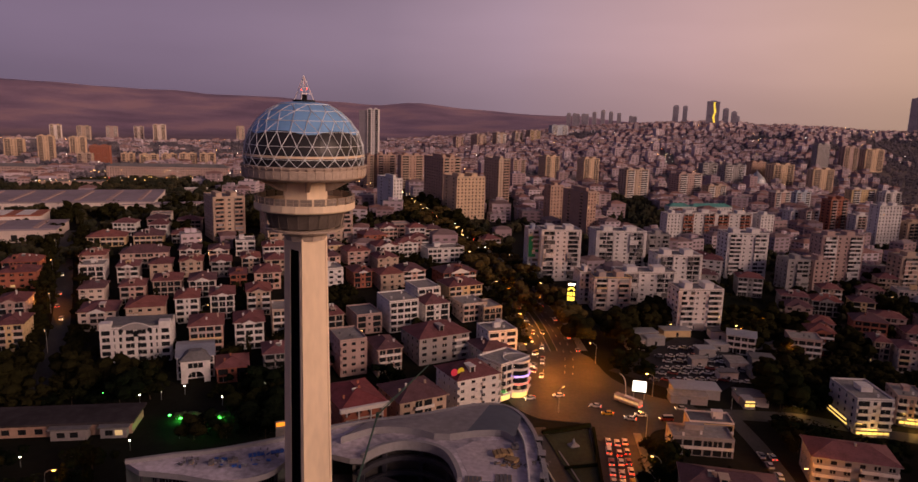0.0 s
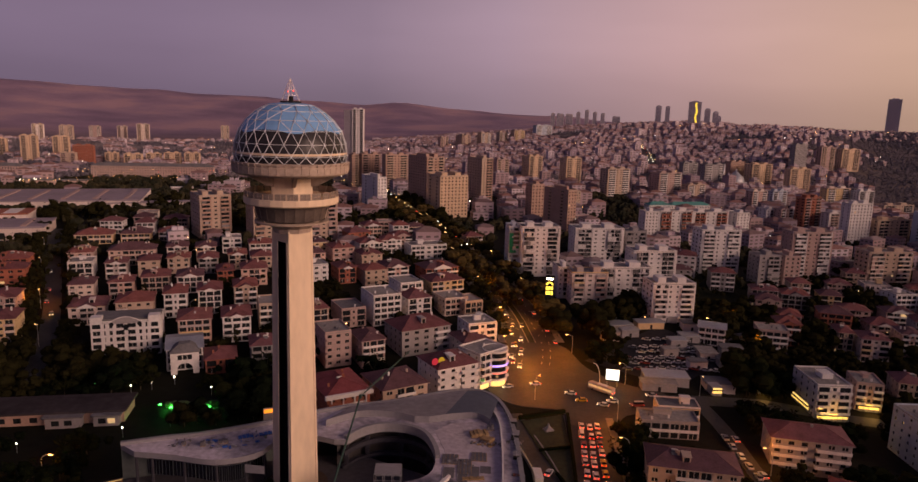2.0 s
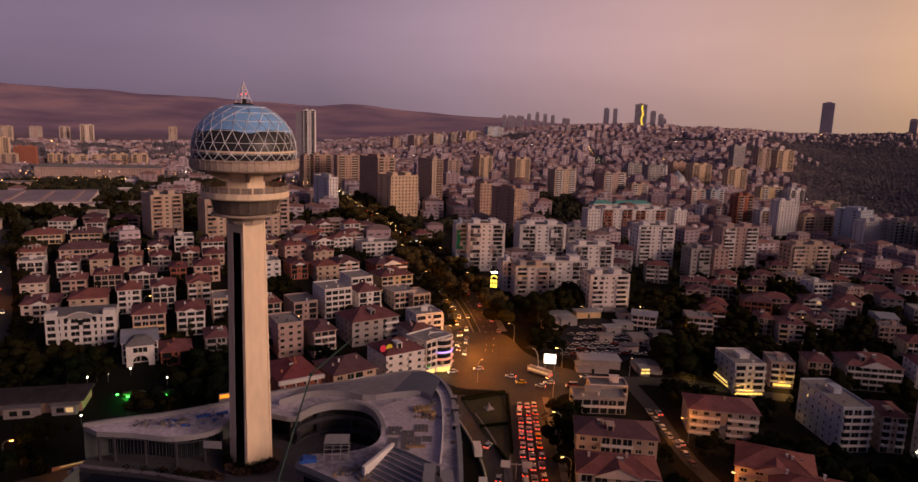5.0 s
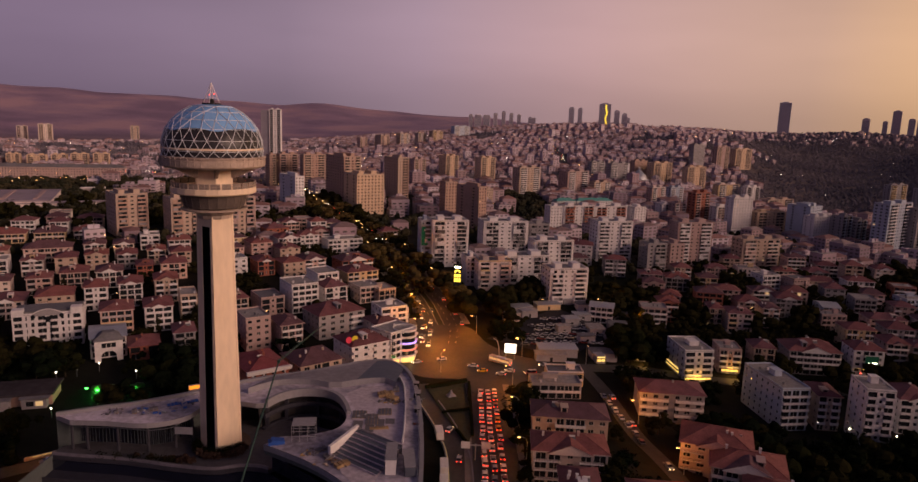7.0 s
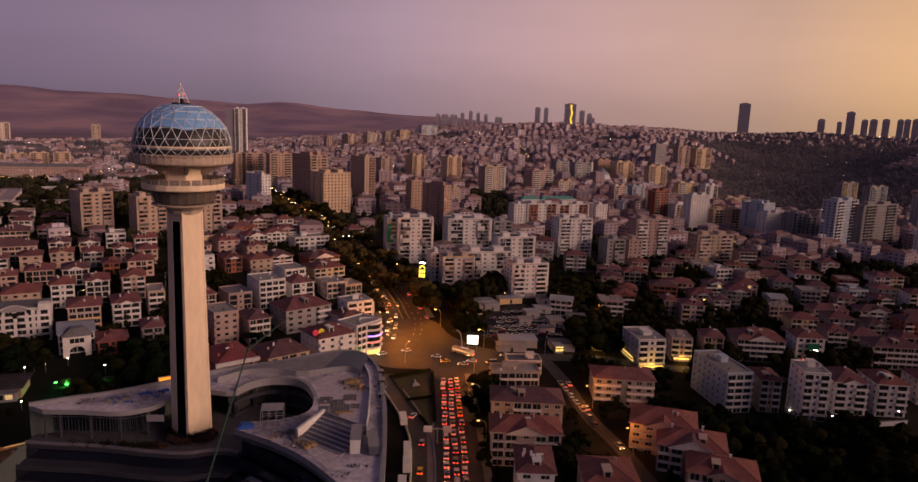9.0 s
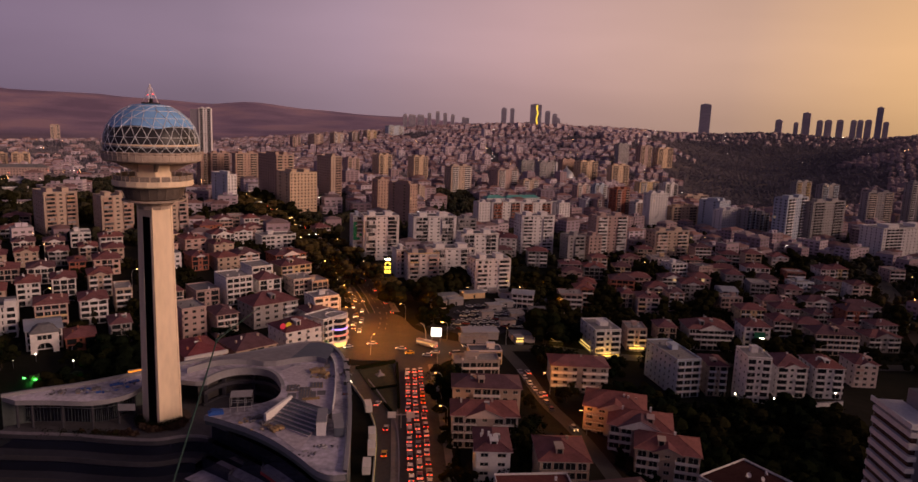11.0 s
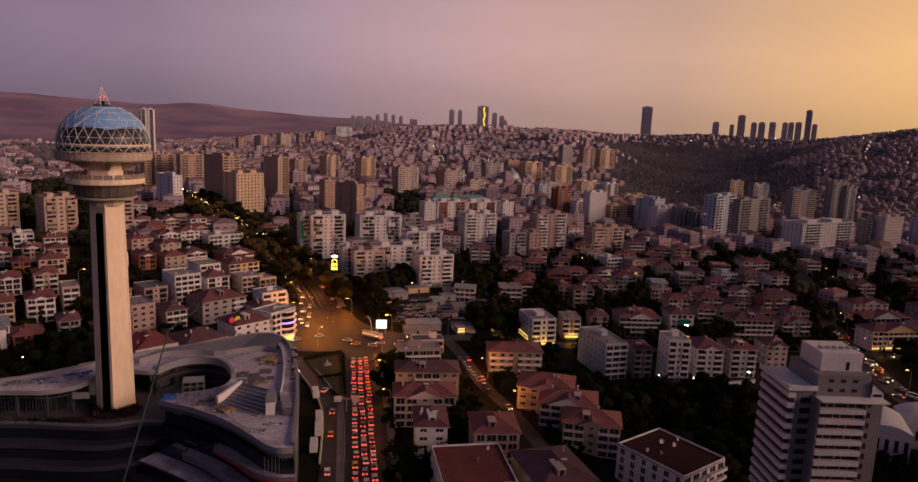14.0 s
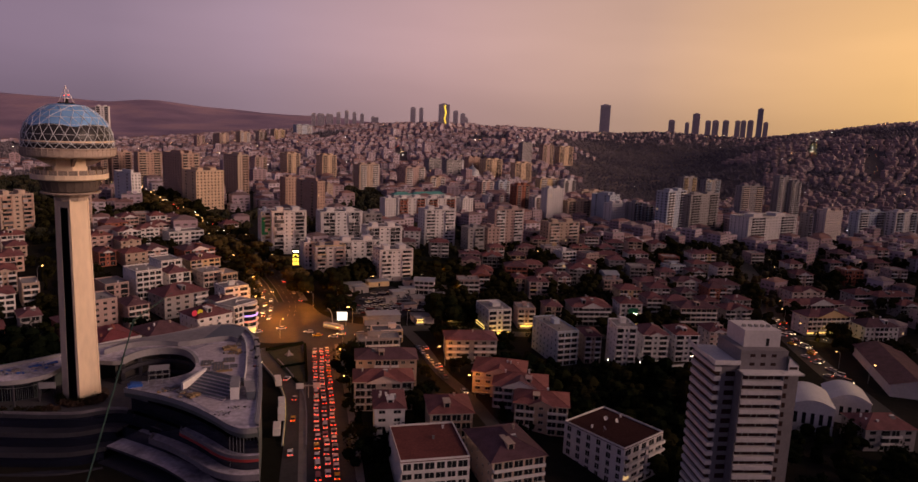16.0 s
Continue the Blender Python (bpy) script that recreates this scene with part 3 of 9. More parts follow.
            for q in near:
                net.beam(p, q, 0.085)
        for q in lower:
            net.beam(q, min(upper, key=lambda p: (q - p).length), 0.085)
        part("lattice_ring", net, white, base, "white triangular glazing bars")
    crown = Shape().turned([(0.0, 98.0), (2.6, 98.0), (2.6, 98.35), (0.0, 98.4)], 16)
    crown.turned([(5.6, 97.3), (5.6, 97.6), (0.0, 98.3)], 24, mat=1)
    part("crown_plate", crown, [DARK, MATS["blue_dome_glass"]], base)
    spire = Shape()
    tip = Vector((0, 0, 103.6))
    for k in range(4):
        a = turn + math.pi / 2 * k + radians(40)
        spire.beam((2.3 * math.cos(a), 2.3 * math.sin(a), 98.3), tip, 0.11)
    for z, r in ((99.7, 1.55), (101.0, 0.85)):
        for k in range(4):
            a, b = (turn + math.pi / 2 * (k + s) + radians(40) for s in (0, 1))
            spire.beam((r * math.cos(a), r * math.sin(a), z), (r * math.cos(b), r * math.sin(b), z), 0.06)
    part("spire", spire, material("spire_paint", (0.85, 0.76, 0.76), rough=0.5, vary=0.1), base, "pyramid of four painted tubes")
    box = Shape().box(-0.55, -0.55, 98.4, 0.55, 0.55, 99.5)
    part("beacon_box", box, DARK, base)
    for dx, dz in ((0.9, 100.9), (-0.35, 100.7)):
        lamp = Shape().turned([(0.0, -0.14), (0.16, -0.08), (0.18, 0.05), (0.0, 0.18)], 8)
        ob = part("beacon", lamp, RED_LIGHT, base, "red aircraft warning light")
        ob.location = (dx, -0.6, dz - 0.2)
    # dark round porthole band on the flank of the shaft
    planter_bed = Shape().turned([(8.3, -0.05), (8.3, 0.55), (5.0, 0.6)], 32)
    for piece in base.children:
        if piece.name.split(".")[0] not in ("shaft", "glazing_bar"):
            piece.scale = (0.94, 0.94, 1.0)   # slim the pod to its true width
    part("planting_bed", planter_bed, material("planting_soil", (0.09, 0.06, 0.045), vary=0.3), base)


observation_tower()


def shrub(x, y, z, size, seed):
    """A low rounded shrub of many small leaves on a short stem."""
    r = random.Random(seed)
    base = thing("shrub", x, y, z, r.uniform(0, 360), "low dark reddish shrub in the planting at the tower's foot", "shrub", "shrubs on the terrace")
    leaves = Shape()
    for _ in range(90):
        d = Vector((r.gauss(0, 1), r.gauss(0, 1), abs(r.gauss(0, 0.8)))).normalized() * size * r.uniform(0.55, 1.0)
        p = d + Vector((0, 0, size * 0.3))
        a, b = (Vector((r.uniform(-1, 1), r.uniform(-1, 1), r.uniform(-1, 1))) * size * 0.42 for _ in range(2))
        leaves.face([p - a, p - b, p + a, p + b])
    part("leaves", leaves, material("reddish_leaves", (0.05, 0.028, 0.02), rough=0.8, vary=0.3, bump=0.0), base)
    part("stem", Shape().beam((0, 0, -0.1), (0, 0, size * 0.6), 0.07), BARK, base)


for n, (x, y, s) in enumerate(((-88.5, 178.6, 0.9), (-84.2, 178.2, 0.9), (-79.6, 177.2, 0.9), (-77.8, 177.0, 1.2), (-76.0, 176.9, 1.1), (-74.0, 176.6, 1.4), (-72.2, 176.4, 1.2), (-71.0, 180.3, 1.2), (-69.3, 179.3, 1.4), (-67.4, 179.2, 1.3), (-65.6, 179.6, 1.2), (-63.6, 180.4, 1.3), (-62.0, 181.2, 1.5), (-60.9, 182.6, 1.6), (-60.2, 184.4, 1.3))):
    shrub(x, y, TOWER_Z + (0.5 if math.hypot(x - TOWER_X, y - TOWER_Y) < 8 else 0.0), s, n)


# ---- houses and apartment blocks ----
WALLS = {"o": OCHRE, "n": BROWN, "p": PLASTER, "w": WHITE, "c": CREAM, "k": PINK, "b": BRICK, "g": GREY_RENDER, "B": BLUE_RENDER}
WALL_WORDS = {"o": "ochre", "n": "brown", "p": "plastered", "w": "white", "c": "cream", "k": "pinkish", "b": "red-brown", "g": "grey", "B": "pale blue"}
chance = random.Random(11)
TAKEN = []   # plan circles that buildings stand on


SASHES = {}


def sash(width, height):
    """A window of two casements; alike windows share one mesh."""
    key = (round(width, 1), round(height, 1))
    if key not in SASHES:
        w, h = key[0] / 2, key[1]
        me = bpy.data.meshes.new("window")
        shape = Shape()
        for x0, z0, x1, z1 in ((-w, 0, -w + 0.09, h), (w - 0.09, 0, w, h), (-w + 0.09, 0, w - 0.09, 0.09), (-w + 0.09, h - 0.09, w - 0.09, h), (-0.05, 0.09, 0.05, h - 0.09)):
            shape.box(x0, 0.0, z0, x1, 0.07, z1)
        shape.face([(-w, 0.05, 0), (w, 0.05, 0), (w, 0.05, h), (-w, 0.05, h)], 1)
        me.from_pydata(shape.v, [], shape.f)
        me.materials.append(FRAME)
        me.materials.append(GLASS)
        me.polygons.foreach_set("material_index", shape.m)
        SASHES[key] = me
    return SASHES[key]


def facade(wall, start, along, out, width, floors, fh, bays, sill=0.95, head=2.25, deep=0.2, share=0.62, foot=0.0, lit=0.0035, base=None, sashes=False):
    """A storeyed wall with a recessed window in every bay. Material 1 of the wall is its window frames."""
    start, along, out = Vector(start), Vector(along), Vector(out)
    bay = width / bays
    inset = out * -deep

    def at(u, z, back=False):
        p = start + along * u + Vector((0, 0, z))
        return p + inset if back else p

    if foot:
        wall.face([at(0, 0), at(width, 0), at(width, foot), at(0, foot)])
    for n in range(floors):
        z = foot + n * fh
        lo, hi = z + sill, z + head
        wall.face([at(0, z), at(width, z), at(width, lo), at(0, lo)])
        wall.face([at(0, hi), at(width, hi), at(width, z + fh), at(0, z + fh)])
        last = 0.0
        for b in range(bays):
            half = bay * share / 2 * (1.0 if (b + n) % 3 else 0.86)
            mid = bay * (b + 0.5)
            a, c = mid - half, mid + half
            wall.face([at(last, lo), at(a, lo), at(a, hi), at(last, hi)])
            last = c
            wall.face([at(a, lo), at(c, lo), at(c, lo, 1), at(a, lo, 1)])
            wall.face([at(a, hi, 1), at(c, hi, 1), at(c, hi), at(a, hi)])
            wall.face([at(a, lo), at(a, lo, 1), at(a, hi, 1), at(a, hi)])
            wall.face([at(c, lo, 1), at(c, lo), at(c, hi), at(c, hi, 1)])
            if chance.random() < lit:
                lamp = Shape().face([at(a, lo, 1) + out * 0.02, at(c, lo, 1) + out * 0.02, at(c, hi, 1) + out * 0.02, at(a, hi, 1) + out * 0.02])
                part("lit_window", lamp, LIT, base, "window glowing with warm room light")
            elif sashes:
                ob = new("window", sash(c - a, hi - lo))
                ob.parent = base
                p = at(mid, lo, 1) + out * 0.09
                ob.matrix_basis = pose(p.x, p.y, p.z, 0, 0, math.degrees(math.atan2(along.y, along.x)))
            elif (b + 2 * n) % 5 < 2:
                bar = out * 0.05
                wall.face([at(mid - 0.06, lo, 1) + bar, at(mid + 0.06, lo, 1) + bar, at(mid + 0.06, hi, 1) + bar, at(mid - 0.06, hi, 1) + bar], 1)
        wall.face([at(last, lo), at(width, lo), at(width, hi), at(last, hi)])


def hip_roof(shape, w, d, z, over=0.7, slope=0.42):
    """Hipped roof with thick eaves over a w by d plan."""
    x, y = w / 2 + over, d / 2 + over
    thick = 0.22
    shape.box(-x, -y, z, x, y, z + thick, 1)
    long = w >= d
    run = min(x, y)
    rise = run * slope
    ridge = (x - run, 0) if long else (0, y - run)
    zb, zt = z + thick, z + thick + rise
    a, b, c, e = (-x, -y, zb), (x, -y, zb), (x, y, zb), (-x, y, zb)
    if long:
        p, q = (-ridge[0] - 0.01, 0, zt), (ridge[0] + 0.01, 0, zt)
        shape.face([a, b, q, p]).face([c, e, p, q]).face([b, c, q]).face([e, a, p])
    else:
        p, q = (0, -ridge[1] - 0.01, zt), (0, ridge[1] + 0.01, zt)
        shape.face([b, c, q, p]).face([e, a, p, q]).face([a, b, p]).face([c, e, q])
    cap = Shape.beam
    cap(shape, p, q, 0.16, 0)
    for s, t in ((a, p), (e, p if long else q), (b, q if long else p), (c, q)):
        cap(shape, s, t, 0.13, 0)
    return rise + thick


def balcony_shape(a, b, depth, solid):
    """A balcony that hangs on the front wall (y = 0) between a and b; its floor is at z = 0."""
    shape = Shape()
    shape.box(a, -depth, -0.14, b, 0, 0)
    if solid:
        shape.box(a, -depth, 0, b, -depth + 0.1, 0.95)
        shape.box(a, -depth + 0.1, 0, a + 0.1, 0, 0.95)
        shape.box(b - 0.1, -depth + 0.1, 0, b, 0, 0.95)
    else:
        for rail in (0.5, 0.95):
            shape.box(a, -depth, rail - 0.03, b, -depth + 0.05, rail + 0.03, 1)
        n = max(2, int((b - a) / 0.8))
        for k in range(n + 1):
            u = a + (b - a - 0.05) * k / n
            shape.box(u, -depth, 0, u + 0.05, -depth + 0.05, 0.95, 1)
    return shape


def balcony_stack(base, spans, depth, front, heights, mats, solid):
    """One balcony a storey in each span, all on shared meshes."""
    for a, b in spans:
        first = None
        for z in heights:
            if first is None:
                first = part("balcony", balcony_shape(a, b, depth, solid), mats, base)
                ob = first
            else:
                ob = new("balcony", first.data)
                ob.parent = base
            ob.location = (0, front, z)


def thing_on_roof(base, x, y, z):
    """A solar water heater: tilted dark panel with a pale tank above it."""
    ob = part("solar_panel", Shape().face([(-1.0, -0.8, 0.1), (1.0, -0.8, 0.1), (1.0, 0.6, 0.9), (-1.0, 0.6, 0.9)]).box(-1.0, 0.55, -0.4, 1.0, 0.65, 0.88), SLATE, base, "dark solar panel on the roof")
    ob.location = (x, y, z)
    tank = part("water_tank", Shape().beam((-0.9, 0.85, 0.95), (0.9, 0.85, 0.95), 0.34, sides=8), FRAME, base, "pale water tank on the roof")
    tank.location = (x, y, z)
    return ob


def house(x, y, turn, w, d, floors, roof="h", wall="p", balconies=False, plain=False, group="houses of the district", fh=2.9, tile=None, label="", hut_size=None, roof_mat=None, panes=None):
    """A storeyed house: walls with recessed windows, a roof, balconies and chimneys."""
    z = terrain(x, y)
    TAKEN.append((x, y, 0.45 * (w + d) / 1.6))
    roofs = {"h": "hipped tiled roof", "f": "flat roof and parapet", "d": "dark roof terrace", "z": "zinc roof"}
    base = thing("house", x, y, z - 0.3, turn, label or f"{'one two three four five six seven eight'.split()[floors - 1]}-storey {WALL_WORDS[wall]} house with a {roofs[roof]}", "house", group)
    foot = 0.3
    top = foot + floors * fh
    walls = Shape()
    near = math.hypot(x - 5, y) < 236 and not plain
    look_front = chance.choice("cswwsr")
    share, sill, head = chance.uniform(0.36, 0.54), chance.uniform(0.85, 1.05), chance.uniform(2.1, 2.35)
    pitch = chance.uniform(3.9, 5.0)
    if panes:
        look_front, (pitch, share, sill, head) = "r", panes
    loggias = {"c": [(-w * 0.2, w * 0.2)], "s": [(-w / 2 + 0.3, -w * 0.12), (w * 0.12, w / 2 - 0.3)], "w": [(-w / 2 + 0.4, w / 2 - 0.4)], "r": []}[look_front]
    for along, out, start, width in (((1, 0, 0), (0, -1, 0), (-w / 2, -d / 2, 0), w), ((0, 1, 0), (1, 0, 0), (w / 2, -d / 2, 0), d), ((-1, 0, 0), (0, 1, 0), (w / 2, d / 2, 0), w), ((0, -1, 0), (-1, 0, 0), (-w / 2, d / 2, 0), d)):
        if out == (0, -1, 0) and loggias:
            edges = sorted({-w / 2, w / 2, *(e for pair in loggias for e in pair)})
            for u, v in zip(edges, edges[1:]):
                deep = any(abs(u - p) < 0.01 for p, q in loggias)
                facade(walls, (u, -d / 2, 0), along, out, v - u, floors, fh, max(1, round((v - u) / (3.4 if deep else pitch))), sill=0.15 if deep else sill, head=2.5 if deep else head, share=0.88 if deep else min(share, 0.5), foot=foot, base=base, sashes=near and v - u > 1.2)
        else:
            facade(walls, start, along, out, width, floors, fh, max(2, round(width / pitch)), sill=sill, head=head, share=share if out == (0, -1, 0) else share * 0.6, foot=foot, base=base, sashes=near and out != (0, 1, 0))
    walls.box(-w / 2 + 0.25, -d / 2 + 0.25, top - 0.2, w / 2 - 0.25, d / 2 - 0.25, top - 0.02)
    part("wall", walls, [WALLS[wall], FRAME], base)
    part("glazing", Shape().box(-w / 2 + 0.2, -d / 2 + 0.2, 0.1, w / 2 - 0.2, d / 2 - 0.2, top - 0.25), GLASS, base, "dark window glass")
    cover = Shape()
    if roof == "h":
        rise = hip_roof(cover, w, d, top, slope=0.34 + 0.12 * chance.random())
        roof_ob = part("roof", cover, [tile or TILE, WALLS[wall]], base)
        for k in range(1 if plain else chance.choice((1, 2, 2, 3))):
            cx, cy = (chance.uniform(-0.36, 0.36) * w, chance.uniform(-0.3, 0.2) * d)
            tall = chance.uniform(0.9, 1.9)
            up = top + rise * max(0.1, 1 - 2 * max(abs(cy) / d, max(0, abs(cx) - max(0, w - d) / 2) / d)) - 0.3
            stack = Shape().box(-0.32, -0.28, 0, 0.32, 0.28, tall).box(-0.42, -0.38, tall, 0.42, 0.38, tall + 0.14)
            part("chimney", stack, WHITE if chance.random() < 0.5 else WALLS[wall], roof_ob).location = (cx, cy, up)
        if not plain and chance.random() < 0.4:
            cx = chance.uniform(-0.2, 0.2) * w
            dormer = Shape().box(-1.1, -d * 0.36, top + 0.3, 1.1, -d * 0.1, top + rise * 0.75 + 0.5).box(-1.35, -d * 0.36 - 0.3, top + rise * 0.75 + 0.5, 1.35, -d * 0.08, top + rise * 0.75 + 0.65)
            part("dormer", dormer, WALLS[wall], roof_ob).location = (cx, 0, 0)
            part("dormer_window", Shape().box(-0.75, -d * 0.36 - 0.03, top + 0.7, 0.75, -d * 0.36, top + rise * 0.75 + 0.3), GLASS, roof_ob).location = (cx, 0, 0)
        if chance.random() < 0.34 and w > 9:
            g = w * chance.uniform(0.24, 0.36)
            up = g * 0.42
            yf, yb = -d / 2 - 1.0, -d * 0.12
            gable = Shape().face([(-g, yf, top), (g, yf, top), (0, yf, top + up)]).face([(-g, yf, top - 0.5), (g, yf, top - 0.5), (g, yf, top), (-g, yf, top)])
            gable.face([(-g - 0.4, yf - 0.4, top - 0.1), (0, yf - 0.4, top + up + 0.12), (0, yb, top + up + 0.12), (-g - 0.4, yb, top - 0.1)], 1)
            gable.face([(0, yf - 0.4, top + up + 0.12), (g + 0.4, yf - 0.4, top - 0.1), (g + 0.4, yb, top - 0.1), (0, yb, top + up + 0.12)], 1)
            part("gable", gable, [WHITE if chance.random() < 0.5 else WALLS[wall], tile or TILE], roof_ob)
        if not plain and chance.random() < 0.35:
            thing_on_roof(roof_ob, chance.uniform(-0.25, 0.25) * w, -d * 0.16, top + rise * 0.66)
    else:
        mat = roof_mat or {"f": FLATROOF, "d": SLATE, "z": METAL_ROOF}[roof]
        if roof == "z":
            lift = d * 0.10
            cover.face([(-w / 2 - 0.5, -d / 2 - 0.5, top + 0.05), (w / 2 + 0.5, -d / 2 - 0.5, top + 0.05), (w / 2 + 0.5, 0, top + lift), (-w / 2 - 0.5, 0, top + lift)])
            cover.face([(-w / 2 - 0.5, 0, top + lift), (w / 2 + 0.5, 0, top + lift), (w / 2 + 0.5, d / 2 + 0.5, top + 0.05), (-w / 2 - 0.5, d / 2 + 0.5, top + 0.05)])
            cover.face([(w / 2, -d / 2, top), (w / 2, d / 2, top), (w / 2, 0, top + lift - 0.03)], 1).face([(-w / 2, d / 2, top), (-w / 2, -d / 2, top), (-w / 2, 0, top + lift - 0.03)], 1)
        else:
            cover.box(-w / 2, -d / 2, top, w / 2, d / 2, top + 0.25)
            for a in ((-w / 2, -d / 2, w / 2, -d / 2 + 0.2), (-w / 2, d / 2 - 0.2, w / 2, d / 2), (-w / 2, -d / 2 + 0.2, -w / 2 + 0.2, d / 2 - 0.2), (w / 2 - 0.2, -d / 2 + 0.2, w / 2, d / 2 - 0.2)):
                cover.box(a[0], a[1], top + 0.25, a[2], a[3], top + 0.85, 1)
        roof_ob = part("roof", cover, [mat, WALLS[wall]], base)
        if roof != "z" and hut_size is None and chance.random() < 0.55:
            hw, hd, hh = w * chance.uniform(0.16, 0.34), d * chance.uniform(0.14, 0.28), chance.uniform(1.6, 2.6)
            hx, hy = chance.uniform(-0.2, 0.2) * w, chance.uniform(-0.05, 0.25) * d
            hut = Shape().box(-hw / 2, -hd / 2, 0, hw / 2, hd / 2, hh).box(-hw / 2 - 0.25, -hd / 2 - 0.25, hh, hw / 2 + 0.25, hd / 2 + 0.25, hh + 0.18)
            part("stair_hut", hut, WALLS[wall], roof_ob).location = (hx, hy, top + 0.25)
        for k in range(chance.choice((1, 2, 3))):
            if roof != "z":
                vent = Shape().box(-0.3, -0.3, 0, 0.3, 0.3, 0.9).box(-0.4, -0.4, 0.9, 0.4, 0.4, 1.0)
                part("roof_vent", vent, chance.choice((WHITE, SLATE)), roof_ob).location = (chance.uniform(-0.4, 0.4) * w, chance.uniform(-0.4, 0.4) * d, top + 0.25)
    spans = loggias or ([(-w / 2 + 0.4, -w / 2 + 0.4 + w * 0.3)] if chance.random() < 0.5 else [(w / 2 - 0.4 - w * 0.3, w / 2 - 0.4)])
    if balconies and look_front == "r":
        spans = [(-w / 2 + 0.2, -w * 0.06), (w * 0.06, w / 2 - 0.2)]
    if plain:
        tiers = Shape()
        for a, b in spans:
            for n in range(1, floors):
                z1 = foot + n * fh
                tiers.box(a, -d / 2 - 1.1, z1 - 0.14, b, -d / 2, z1).box(a, -d / 2 - 1.1, z1, b, -d / 2 - 1.0, z1 + 0.9)
        part("balcony_tier", tiers, WALLS[wall] if chance.random() < 0.5 else WHITE, base)["kind"] = "stuff"
        return base
    solid = balconies or chance.random() < 0.6
    balcony_stack(base, spans, 1.3 if balconies else 1.0, -d / 2, [foot + n * fh for n in range(1, floors)], [WHITE if balconies or chance.random() < 0.45 else WALLS[wall], DARK], solid)
    return base


DULL_GLASS = material("dull_balcony_glass", (0.10, 0.095, 0.10), rough=0.3, vary=0.3, grain=2.0, bump=0.0, spec=0.4)


def block(x, y, turn, w, d, floors, style="A", wall="w", height=0.0, tier="", group="apartment blocks"):
    """A slab or point block. A: balcony stacks between plain bays; N: narrow windows; T: teal roof."""
    z = terrain(x, y)
    TAKEN.append((x, y, 0.5 * max(w, d) + 2))
    foot = 1.0
    fh = 2.9 if not height else (height - 1.0 - foot) / floors
    base = thing("apartment_block", x, y, z - 0.6, turn, f"{WALL_WORDS[wall]} flat-roofed apartment block of {floors} storeys", "apartment block", group)
    foot += 0.6
    top = foot + floors * fh
    walls = Shape()
    scale = fh / 2.9
    for side, (along, out, start, width) in enumerate((((1, 0, 0), (0, -1, 0), (-w / 2, -d / 2, 0), w), ((0, 1, 0), (1, 0, 0), (w / 2, -d / 2, 0), d), ((-1, 0, 0), (0, 1, 0), (w / 2, d / 2, 0), w), ((0, -1, 0), (-1, 0, 0), (-w / 2, d / 2, 0), d))):
        if style != "T" and side % 2:
            facade(walls, start, along, out, width, floors, fh, 2 if style == "N" else max(2, round(width / 5.0)), sill=0.9 * scale, head=2.2 * scale, share=0.2 if style == "N" else (0.26 if int(x) % 3 else 0.42), foot=foot, base=base)
        elif style == "A" and side == 0:
            # loggias behind the balcony stacks, small windows in the plain bays between
            stacks = [(-w * 0.44, -w * 0.16), (w * 0.16, w * 0.44)] if w > 15 else [(-w * 0.1, w * 0.44)]
            edges = sorted({-w / 2, w / 2, *(e for pair in stacks for e in pair)})
            for a, b in zip(edges, edges[1:]):
                deep = any(abs(a - p) < 0.01 for p, q in stacks)
                if deep:
                    facade(walls, (a, -d / 2, 0), along, out, b - a, floors, fh, max(1, round((b - a) / 5.0)), sill=0.2 * scale, head=2.5 * scale, share=0.93, foot=foot, base=base)
                else:
                    facade(walls, (a, -d / 2, 0), along, out, b - a, floors, fh, max(1, round((b - a) / 5.0)), sill=1.0 * scale, head=2.1 * scale, share=0.3 if b - a > 2.5 else 0.02, foot=foot, base=base)
        else:
            facade(walls, start, along, out, width, floors, fh, max(2, round(width / (2.6 if style == "A" else 3.4))), sill=0.85 * scale, head=2.25 * scale, share=0.62 if style == "A" else 0.4, foot=foot, base=base)
    part("wall", walls, [WALLS[wall], FRAME], base)
    part("glazing", Shape().box(-w / 2 + 0.2, -d / 2 + 0.2, 0.1, w / 2 - 0.2, d / 2 - 0.2, top - 0.05), GLASS, base, "dark window glass")
    cover = Shape().box(-w / 2, -d / 2, top, w / 2, d / 2, top + 0.3)
    for a in ((-w / 2, -d / 2, w / 2, -d / 2 + 0.25), (-w / 2, d / 2 - 0.25, w / 2, d / 2), (-w / 2, -d / 2 + 0.25, -w / 2 + 0.25, d / 2 - 0.25), (w / 2 - 0.25, -d / 2 + 0.25, w / 2, d / 2 - 0.25)):
        cover.box(a[0], a[1], top + 0.3, a[2], a[3], top + 1.0, 1)
    if style in "TR":
        hip_roof(cover, w, d, top + 1.0, 0.4, 0.5)
    part("roof", cover, [material("teal_roof_sheet", (0.10, 0.30, 0.28), vary=0.15) if style == "T" else (SLATE if style == "R" else FLATROOF), WALLS[wall]], base)
    huts = [] if style in "TR" else [(-0.25, 0.18), (0.22, 0.2)] if w > 18 else [(0.0, 0.25)]
